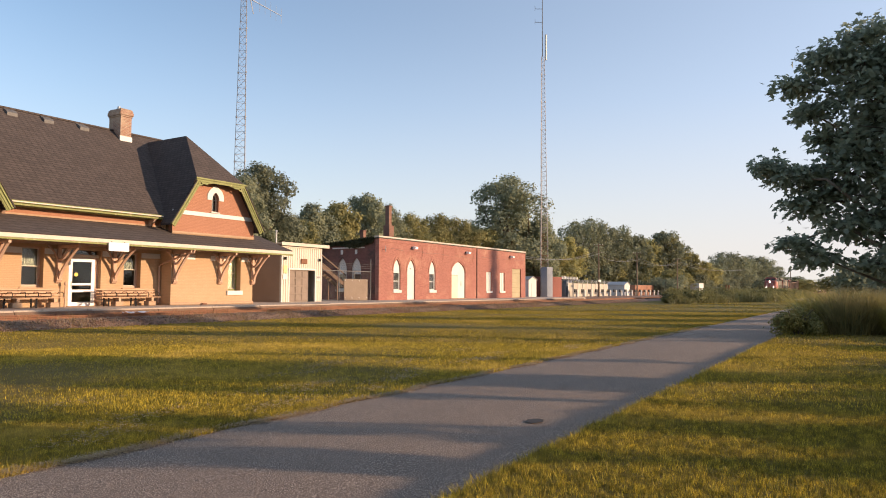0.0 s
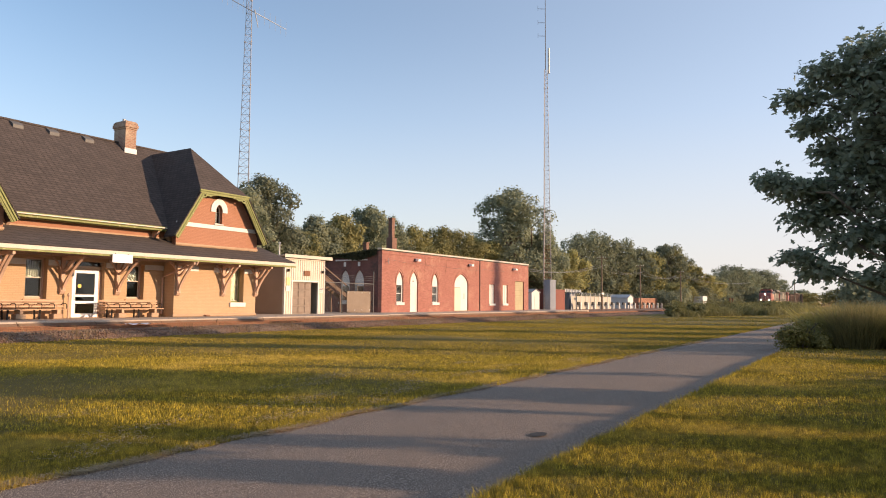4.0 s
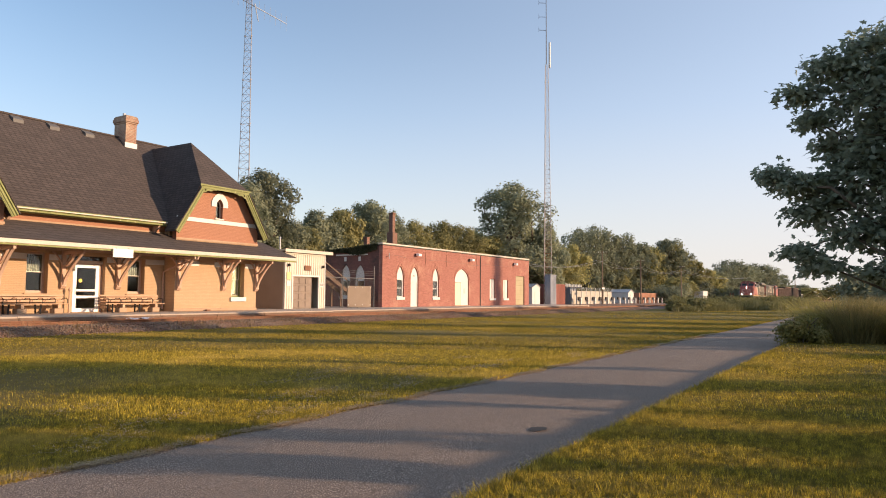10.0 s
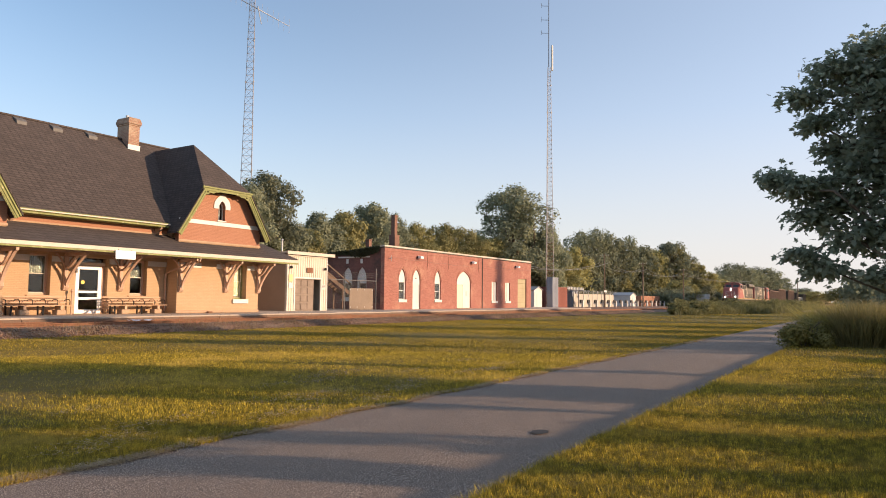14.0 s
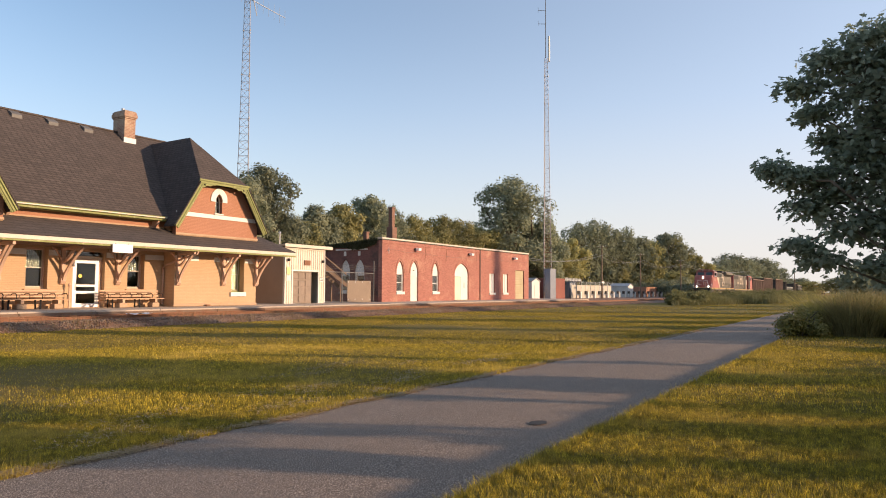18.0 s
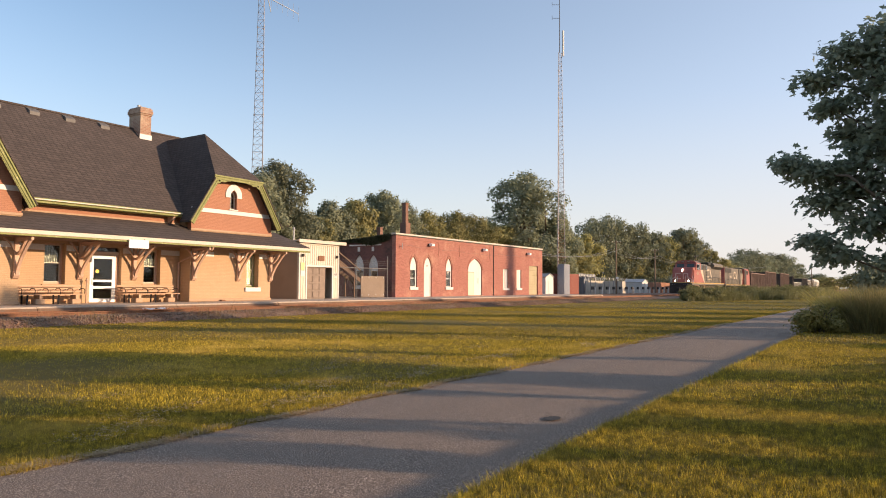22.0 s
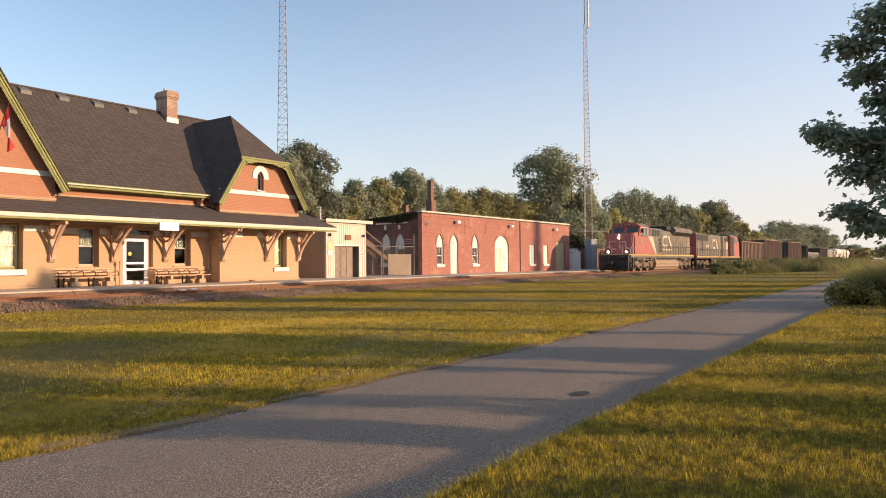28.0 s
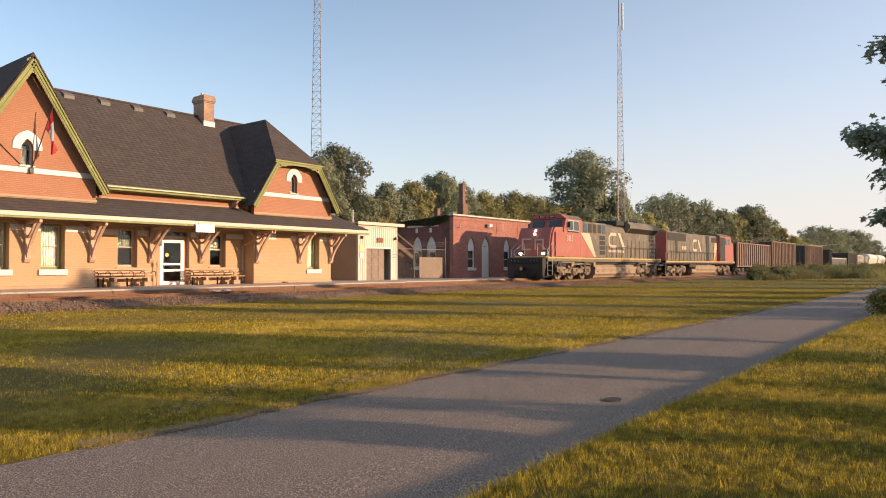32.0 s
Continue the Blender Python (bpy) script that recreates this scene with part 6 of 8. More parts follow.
# scrub that screens the path side
for i, (x, y, h, w) in enumerate(((26.5, -1.3, 2.0, 2.6), (30, -0.9, 2.4, 3.0), (35, 0.2, 2.8, 3.2), (42, 0.3, 3.2, 3.6), (51, 0.2, 3.4, 4.0), (62, 0.2, 3.6, 4.4), (76, 0.5, 4.0, 5.0), (92, 0.6, 4.5, 6.0))):
    make_bush("bush", x, y, h, w, 300 + i, LEAF_DARK, 6000, 0.17, "dark leafy scrub beside the path under the trees", "path side scrub")
# unseen hedge, added so that its shade streaks the near lawn
shade_hedge_rng = random.Random(31)
for i in range(16):
    make_bush("bush", 4.0 + i * 1.95, -9.5 + shade_hedge_rng.uniform(-0.8, 0.8), shade_hedge_rng.uniform(2.45, 2.7) if i < 5 else shade_hedge_rng.uniform(2.25, 2.8), shade_hedge_rng.uniform(2.4, 3.0), 400 + i, LEAF_DARK, 8500, 0.3, "ragged unseen bush added to shade the near lawn", "hedge bushes")
weeds()
lawn_blades()


# ---- yard beyond the store: masts, huts, poles ----
def lattice_mast(name, x, y, base_z, top, w0, w1, spin, bays, label, red=()):
    """A three-legged lattice mast that tapers upwards."""
    ma = thing(name, x, y, base_z, label, "radio mast")
    steel = surface("weathered_mast_steel", (0.34, 0.31, 0.30), (0.44, 0.41, 0.40), 1.0, 30, 0.6, 0.2, 0.15)
    def corner(k, t):
        r = (w0 + (w1 - w0) * t) * 0.577
        a = radians(spin + 120 * k)
        return Vector((x + r * math.cos(a), y + r * math.sin(a), base_z + (top - base_z) * t))
    for k in range(3):
        bm = bmesh.new()
        rod(bm, corner(k, 0), corner(k, 1), 0.042, 0.03, 6)
        part("leg", bm, steel, ma)
    for i in range(bays):
        t0, t1 = i / bays, (i + 1) / bays
        for k in range(3):
            a, b, c = corner(k, t0), corner((k + 1) % 3, t1), corner((k + 1) % 3, t0)
            for far_end in (b, c):
                bm = bmesh.new()
                rod(bm, a, far_end, 0.018, 0.018, 4)
                part("brace", bm, steel if not red or not (red[0] <= t0 < red[1]) else RUST, ma)
    for i in range(0, bays, 6):
        for k in range(3):
            bm = bmesh.new()
            c = corner(k, i / bays)
            rod(bm, c - Vector((0, 0, 0.08)), c + Vector((0, 0, 0.08)), 0.09, 0.09, 6)
            part("joint_flange", bm, steel, ma)
    return ma


def make_masts():
    ma = lattice_mast("lattice_mast", 53.04, 59.9, 0.3, 37.5, 1.75, 0.6, 20, 44, "grey lattice radio mast with a long antenna boom")
    for s, tip, n in ((-1, (50.6, 62.6, 36.4), 7), (1, (56.9, 58.0, 33.2), 6)):
        bm = bmesh.new()
        a, b = Vector((53.3, 59.6, 34.4)), Vector(tip)
        rod(bm, a, b, 0.06, 0.04, 6)
        boom = part("antenna_boom", bm, GALV, ma, "bright antenna boom")
        for i in range(1, n + 1):
            p = a.lerp(b, i / n)
            bm = bmesh.new()
            rod(bm, p - Vector((0, 0, 0.9)), p + Vector((0, 0, 0.9)), 0.018, 0.018, 5)
            part("element", bm, GALV, boom)
    bm = bmesh.new()
    rod(bm, (53.3, 59.4, 34.6), (53.7, 59.2, 32.6), 0.07, 0.05, 6)
    part("boom_stay", bm, GALV, ma)
    m2 = lattice_mast("lattice_mast", 82.5, 36.2, 0.25, 32.0, 1.15, 0.42, 50, 52, "slim lattice mast with whip antennas, rust-red at its foot", (0.0, 0.26))
    bm = bmesh.new()
    rod(bm, (82.5, 36.2, 32.0), (82.5, 36.2, 46.0), 0.06, 0.03, 6)
    part("whip", bm, DARK, m2)
    bm = bmesh.new()
    rod(bm, (82.9, 35.9, 31.6), (82.9, 35.9, 35.0), 0.14, 0.14, 8)
    part("panel_antenna", bm, WHITE, m2, "white tube antenna")
    for z in (36.6, 38.4, 40.3, 42.2, 44.2):
        bm = bmesh.new()
        rod(bm, (82.5, 36.2, z), (81.7, 36.9, z - 0.1), 0.03, 0.03, 5)
        rod(bm, (81.7, 36.9, z - 0.35), (81.7, 36.9, z + 0.3), 0.02, 0.02, 5)
        part("dipole", bm, DARK, m2)


def gable_hut(name, x0, x1, y0, y1, z0, eave, apex, material, label, category="shed", door=True):
    h = thing(name, (x0 + x1) / 2, (y0 + y1) / 2, z0, label, category)
    part("wall_box", block(x0, x1, y0, y1, z0, eave, 0.01), material, h)
    xm = (x0 + x1) / 2
    bm = bmesh.new()
    prism(bm, [(x0, eave), (x1, eave), (xm, apex)], y0, y1)
    part("gable", bm, material, h)
    for s in (-1, 1):
        bm = bmesh.new()
        e = xm + s * ((x1 - x0) / 2 + 0.12)
        slab(bm, [(xm, y0 - 0.12, apex + 0.06), (xm, y1 + 0.12, apex + 0.06), (e, y1 + 0.12, eave + 0.02), (e, y0 - 0.12, eave + 0.02)], 0.05)
        part("roof", bm, GALV, h)
    if door:
        part("door", block(xm - 0.4, xm + 0.4, y0 - 0.03, y0 - 0.002, z0 + 0.02, z0 + 1.9, 0.01), WHITE, h)
    return h


def container(name, x0, x1, y0, y1, z0, z1, material, label, category="container", ribs=True):
    c = thing(name, (x0 + x1) / 2, (y0 + y1) / 2, z0, label, category)
    part("body", block(x0, x1, y0, y1, z0, z1, 0.02), material, c)
    n = int((x1 - x0) / 0.35)
    for i in range(n if ribs else 0):
        x = x0 + (i + 0.5) * (x1 - x0) / n
        part("rib", block(x - 0.06, x + 0.06, y0 - 0.03, y0 - 0.002, z0 + 0.1, z1 - 0.1, 0.008), material, c)
    for z in (z0 + 0.02, z1 - 0.1):
        part("rail", block(x0 - 0.01, x1 + 0.01, y0 - 0.04, y0 - 0.002, z, z + 0.09), material, c)
    n = int((y1 - y0) / 0.4)
    for i in range(n if ribs else 0):
        y = y0 + (i + 0.5) * (y1 - y0) / n
        part("rib", block(x0 - 0.03, x0 - 0.002, y - 0.06, y + 0.06, z0 + 0.1, z1 - 0.1, 0.008), material, c)
    return c


def utility_pole(x, y, h, arm, lamp, label):
    p = thing("utility_pole", x, y, 0, label, "utility pole", "utility poles")
    bm = bmesh.new()
    rod(bm, (x, y, -0.2), (x, y, h), 0.14, 0.085, 9)
    part("shaft", bm, POLE, p)
    for z in (h - 0.4, h - 1.1)[:arm]:
        part("crossarm", block(x - 0.04, x + 0.04, y - 0.7, y + 0.7, z, z + 0.08), POLE, p)
        for dy in (-0.62, -0.25, 0.25, 0.62):
            bm = bmesh.new()
            rod(bm, (x, y + dy, z + 0.12), (x, y + dy, z + 0.28), 0.04, 0.03, 6)
            part("insulator", bm, WHITE, p)
    if lamp:
        part("sign_plate", block(x - 0.7, x + 0.5, y - 0.2, y - 0.16, lamp, lamp + 0.3), WHITE, p)


def make_yard():
    tan = surface("tan_sheet_fence", (0.38, 0.345, 0.285), (0.47, 0.425, 0.35), 0.4, 15, 0.75, 0, 0.25, (0.40, 0.31, 0.2), 0.6, 0.6)
    red = surface("red_oxide_steel", (0.22, 0.07, 0.05), (0.28, 0.09, 0.062), 0.6, 20, 0.6, 0.1, 0.2, (0.22, 0.07, 0.045), 1.0, 0.6)
    grey = surface("grey_steel_cabinet", (0.22, 0.24, 0.28), (0.29, 0.31, 0.35), 0.5, 20, 0.55, 0.1, 0.1)
    brown = surface("brown_container_paint", (0.36, 0.17, 0.10), (0.43, 0.21, 0.13), 0.6, 20, 0.6, 0.05, 0.2, (0.3, 0.2, 0.14), 0.8, 0.62)
    gable_hut("garden_shed", 77.6, 79.9, 36.0, 38.5, 0.25, 2.55, 2.95, WHITE, "small white shed with a grey roof beside the store")
    cab = container("equipment_cabinet", 80.7, 82.5, 34.9, 35.7, 0.25, 4.2, grey, "tall grey equipment cabinet at the mast's foot", "cabinet")
    container("storage_container", 83.4, 88.2, 36.0, 38.5, 0.25, 3.05, red, "rust-red steel storage container")
    yard = thing("fenced_compound", 112, 40, 0.25, "tan sheet-fenced compound with barbed wire on its top", "fence")
    for i in range(9):
        x = 100.5 + i * 2.1
        part("sheet", block(x, x + 2.06, 40.0, 40.06, 0.25, 2.35, 0.01), tan, yard)
        bm = bmesh.new()
        rod(bm, (x, 39.95, 0.25), (x, 39.95, 2.9), 0.05, 0.05, 6)
        part("post", bm, GALV, yard)
    for i in range(5):
        y = 40.3 + i * 1.9
        part("sheet", block(100.3, 100.36, y, y + 1.86, 0.25, 2.35, 0.01), grey, yard)
    for k in range(3):
        bm = bmesh.new()
        for i in range(60):
            a, b = 100.3 + i * 0.32, 100.3 + (i + 1) * 0.32
            rod(bm, (a, 39.8 - 0.1 * k, 2.5 + 0.16 * k + 0.08 * math.sin(i * 2.0)), (b, 39.8 - 0.1 * k, 2.5 + 0.16 * k + 0.08 * math.sin(i * 2.0 + 2.0)), 0.02, 0.02, 4)
        part("barbed_wire", bm, GALV, yard)
    tr = thing("transformer", 106, 43, 0.25, "grey transformer tank with insulators inside the compound", "transformer")
    part("tank", block(105, 107.5, 42, 44, 0.25, 2.9, 0.05), grey, tr)
    for i in range(4):
        bm = bmesh.new()
        rod(bm, (105.3 + i * 0.6, 43, 2.9), (105.3 + i * 0.6, 43, 3.6), 0.08, 0.04, 8)
        part("bushing", bm, WHITE, tr)
    bus = thing("transformer", 103, 41, 0.25, "dark steel switch frame with a row of white insulators", "transformer")
    for x in (101.2, 104.4, 107.6):
        bm = bmesh.new()
        rod(bm, (x, 41.2, 0.25), (x, 41.2, 3.0), 0.06, 0.06, 6)
        part("post", bm, DARK, bus)
    part("bus_bar", block(100.9, 107.9, 41.1, 41.3, 2.85, 3.0, 0.01), DARK, bus)
    for i in range(11):
        bm = bmesh.new()
        rod(bm, (101.1 + i * 0.65, 41.2, 3.0), (101.1 + i * 0.65, 41.2, 3.42), 0.14, 0.07, 7)
        part("insulator", bm, WHITE, bus)
    gable_hut("garden_shed", 129.0, 132.4, 40.0, 43.5, 0.25, 2.3, 2.85, WHITE, "white gabled hut at the edge of the yard")
    container("storage_container", 136.0, 149.5, 40.0, 42.5, 0.25, 2.3, brown, "long brown shipping container behind the guard posts")
    container("equipment_cabinet", 158.5, 163.0, 32.5, 34.5, 0.25, 2.9, WHITE, "white equipment cabinet beside the track", "cabinet", False)
    # guard posts along the yard
    guard = None
    for i in range(27):
        x, y = 101.5 + i * 3.1, 38.9 - 0.012 * i
        g = thing("guard_post", x, y, 0.25, "white-painted concrete guard post with a dark cap", "guard post", "guard posts")
        if i == 0:
            part("post", block(x - 0.2, x + 0.2, y - 0.15, y + 0.15, 0.25, 1.3, 0.03), WHITE, g)
            part("cap", block(x - 1.1, x - 0.21, y - 0.1, y + 0.1, 0.95, 1.42, 0.02), DARK, g)
            guard = g
        else:
            bpy.data.objects.remove(g)
            copy_thing(guard, pose(x, y, 0.25))
    for x, y, h, arm, lamp in ((104.0, 36.3, 8.6, 1, 2.6), (124.9, 36.4, 8.3, 1, 0), (146.3, 34.3, 8.0, 1, 0), (203.0, 18.5, 7.2, 1, 0)):
        utility_pole(x, y, h, arm, lamp, "weathered timber utility pole with crossarms")
    wires = thing("overhead_wires", 104, 36.3, 7.6, "sagging grey overhead wires between the poles", "wires")
    for dy in (-0.7, 0.7):
        for (x0, y0, z0), (x1, y1, z1) in (((67.0, 33.5, 5.2), (104.0, 36.3, 7.2)), ((104.0, 36.3, 7.2), (124.9, 36.4, 7.0)), ((124.9, 36.4, 7.0), (146.3, 34.3, 7.0)), ((146.3, 34.3, 7.0), (203.0, 30.0, 7.0))):
            bm = bmesh.new()
            pts = [(x0 + (x1 - x0) * t, y0 + dy + (y1 - y0) * t, z0 + (z1 - z0) * t - 0.9 * 4 * t * (1 - t)) for t in np.linspace(0, 1, 11)]
            pipe(bm, pts, 0.016, 4)
            part("wire", bm, GALV, wires)
    sg = thing("rail_signal_post", 172, 29.2, 0.25, "short rusty post beside the track", "post")
    for dx in (0, 3.4):
        part("post", block(172 + dx, 172.35 + dx, 29.1, 29.4, 0.25, 2.6), RUST, sg)


make_masts()
make_yard()


def trackside_bits():
    """A white sheet standing in for a glint on the rail, and dry stalks along the ballast."""
    sheet = thing("plastic_sheet", 17.0, 25.1, 0.36, "crumpled white sheet over the rail, standing in for a glint", "litter")
    bm = bmesh.new()
    rng = np.random.default_rng(44)
    grid = [[bm.verts.new((16.55 + 0.9 * i / 7, 24.8 + 0.6 * j / 5, 0.37 + 0.07 * rng.random())) for j in range(6)] for i in range(8)]
    for i in range(7):
        for j in range(5):
            bm.faces.new((grid[i][j], grid[i + 1][j], grid[i + 1][j + 1], grid[i][j + 1]))
    part("sheet", bm, DOOR_WHITE, sheet)
    n = 5200
    hubs = rng.uniform(6, 70, 90)
    x = hubs[rng.integers(0, 90, n)] + rng.normal(size=n) * 0.35
    y = 22.9 + 2.0 * rng.random(n) ** 1.5
    z = np.interp(y, [22.6, 23.2, 23.7, 25], [-0.03, 0.08, 0.18, 0.2])
    v, f = blades(rng, x, y, z, rng.gamma(2.5, 0.09, n).clip(0.06, 0.75), rng.uniform(0.008, 0.022, n), 0.9)
    tagged(raw("dry_stalks", v, f, STALK), "dry brown weed stalks standing in the ballast", "weeds", "", "stuff")


STALK = leaves("dry_weed_stalks", (0.16, 0.10, 0.05), (0.34, 0.24, 0.12), 0.3)
trackside_bits()


# ---- the freight train ----
LOCO_RED = surface("locomotive_red", (0.31, 0.082, 0.066), (0.385, 0.115, 0.093), 0.7, 25, 0.55, 0, 0.08, (0.33, 0.13, 0.095), 0.9, 0.5)
LOCO_BLACK = surface("dusty_black_paint", (0.095, 0.082, 0.064), (0.168, 0.143, 0.11), 0.6, 22, 0.7, 0, 0.15, (0.21, 0.17, 0.125), 0.7, 0.52)
LOCO_CREAM = surface("pale_stripe_paint", (0.50, 0.39, 0.28), (0.58, 0.46, 0.34), 0.8, 25, 0.5, 0, 0.08, (0.5, 0.36, 0.24), 1.2, 0.62)
LOCO_DUST = surface("road_dust_on_steel", (0.25, 0.18, 0.125), (0.33, 0.245, 0.17), 0.9, 20, 0.85, 0, 0.3, (0.15, 0.11, 0.08), 1.2, 0.58)
TRUCK = surface("dusty_truck_iron", (0.13, 0.095, 0.068), (0.30, 0.23, 0.165), 2.6, 20, 0.85, 0.1, 0.5, (0.025, 0.02, 0.018), 2.2, 0.49)
STRIPE = surface("yellow_sill_stripe", (0.50, 0.31, 0.09), (0.58, 0.37, 0.12), 1.2, 30, 0.7, 0, 0.1, (0.32, 0.21, 0.11), 1.5, 0.62)
GRILLE = surface("dark_grille", (0.022, 0.02, 0.018), (0.04, 0.036, 0.031), 3, 40, 0.7, 0.2, 0.3)
CAB_GLASS = surface("cab_glass", (0.05, 0.062, 0.06), (0.075, 0.09, 0.085), 1.0, 10, 0.06, 0, 0.0)
LAMP = lit("headlight", (1.0, 0.93, 0.82), 9.0)
FADED = surface("faded_emblem_paint", (0.50, 0.30, 0.25), (0.60, 0.40, 0.34), 1.2, 25, 0.7, 0, 0.1, (0.40, 0.12, 0.09), 1.5, 0.6)
SHINE = surface("worn_wheel_rim", (0.30, 0.25, 0.2), (0.4, 0.34, 0.28), 3, 40, 0.45, 0.7, 0.1)
WHEELS = []


def wheelset(parent, x, r=0.5):
    """Two wheels on their axle; the hub has bolts, so that the turning shows."""
    bm = bmesh.new()
    for s in (-1, 1):
        rod(bm, (0, s * 0.68, 0), (0, s * 0.82, 0), r, r, 24)
        rod(bm, (0, s * 0.66, 0), (0, s * 0.69, 0), r + 0.03, r + 0.03, 24)
    rod(bm, (0, -0.66, 0), (0, 0.66, 0), 0.09, 0.09, 10)
    me_ob = part("wheelset", bm, TRUCK)
    me_ob.parent = parent
    for s in (-1, 1):
        bm = bmesh.new()
        for k in range(5):
            a = k * 2 * math.pi / 5
            c = Vector((math.cos(a) * r * 0.55, s * 0.83, math.sin(a) * r * 0.55))
            rod(bm, c - Vector((0, 0.02, 0)), c + Vector((0, 0.02, 0)), r * 0.13, r * 0.13, 6)
        hub = part("hub_bolts", bm, SHINE)
        hub.parent = me_ob
    WHEELS.append((me_ob, x, r))
    return me_ob


def loco_truck(parent, xs, flip=1):
    """A three-axle truck: side frame, boxes, springs, cylinders, sanding pipes."""
    mid = sum(xs) / len(xs)
    for s in (-1, 1):
        y = s * 1.06
        bm = bmesh.new()
        lo, hi = min(xs) - 0.75, max(xs) + 0.75
        prism(bm, [(lo, 0.62), (lo, 0.95), (lo + 0.5, 1.05), (mid - 0.9, 0.92), (mid + 0.9, 0.92), (hi - 0.5, 1.05), (hi, 0.95), (hi, 0.62), (hi - 0.5, 0.55), (mid, 0.5), (lo + 0.5, 0.55)], y - 0.09, y + 0.09)
        fr = part("side_frame", bm, TRUCK, parent, "dusty cast truck frame")
        for x in xs:
            part("axle_box", block(x - 0.2, x + 0.2, y + s * 0.1 - 0.09, y + s * 0.1 + 0.09, 0.34, 0.72, 0.03), TRUCK, fr)
            bm = bmesh.new()
            rod(bm, (x, y + s * 0.16, 0.5), (x, y + s * 0.24, 0.5), 0.13, 0.1, 12)
            part("axle_cap", bm, LOCO_DUST, fr)
            for dx in (-0.38, 0.38):
                bm = bmesh.new()
                for k in range(5):
                    rod(bm, (x + dx, y + s * 0.12, 0.42 + k * 0.09), (x + dx, y + s * 0.12, 0.47 + k * 0.09), 0.1, 0.1, 10)
                part("spring", bm, LOCO_DUST, fr)
        for x in (mid - 1.0, mid + 1.0):
            bm = bmesh.new()
            rod(bm, (x - 0.3, y + s * 0.16, 0.98), (x + 0.3, y + s * 0.16, 0.98), 0.12, 0.12, 12)
            part("brake_cylinder", bm, TRUCK, fr)
            bm = bmesh.new()
            pipe(bm, [(x + 0.3, y + s * 0.2, 1.2), (x + 0.5, y + s * 0.2, 0.8), (x + 0.62, y + s * 0.1, 0.18)], 0.025, 6)
            part("sand_pipe", bm, DARK, fr)
    for x in xs:
        wheelset(parent, x)


def handrails(parent, x0, x1, y, z, n, material):
    bm = bmesh.new()
    rod(bm, (x0, y, z + 0.95), (x1, y, z + 0.95), 0.022, 0.022, 6)
    part("handrail", bm, material, parent)
    for i in range(n + 1):
        x = x0 + (x1 - x0) * i / n
        bm = bmesh.new()
        rod(bm, (x, y, z - 0.1), (x, y, z + 0.95), 0.022, 0.022, 6)
        part("stanchion", bm, material, parent)


def logo_shapes(parent, x0, z0, w, h, y, material, flip=1):
    """The railway's mark as plain bent bars in its colour."""
    t = 0.19 * h
    d = -1 if y < 0 else 1
    a, b = min(y, y + d * 0.012), max(y, y + d * 0.012)
    bm = bmesh.new()
    bend = 0.12 * w
    panel(bm, [(x0 + 0.45 * w, z0), (x0 + 0.45 * w, z0 + t), (x0 + bend + t * 0.6, z0 + t), (x0 + t * 0.8, z0 + t + bend * 0.4), (x0 + t * 0.8, z0 + h - t - bend * 0.4), (x0 + bend + t * 0.6, z0 + h - t), (x0 + 0.45 * w, z0 + h - t), (x0 + 0.45 * w, z0 + h), (x0 + bend, z0 + h), (x0, z0 + h - bend), (x0, z0 + bend), (x0 + bend, z0)], [], a, b)
    part("emblem", bm, material, parent, "pale emblem of plain bars")
    bm = bmesh.new()
    prism(bm, [(x0 + 0.55 * w, z0 + h), (x0 + 0.69 * w, z0 + h), (x0 + w, z0), (x0 + 0.86 * w, z0)], a, b)
    part("emblem", bm, material, parent)


def sized_text(body, size):
    """Letters as a mesh, from the built-in font, standing in x and z."""
    cu = bpy.data.curves.new("lettering", "FONT")
    cu.body, cu.size, cu.extrude = body, size, 0.004
    ob = bpy.data.objects.new("lettering", cu)
    me = bpy.data.meshes.new_from_object(ob)
    bpy.data.objects.remove(ob)
    me.transform(Euler((radians(90), 0, 0)).to_matrix().to_4x4())
    return me


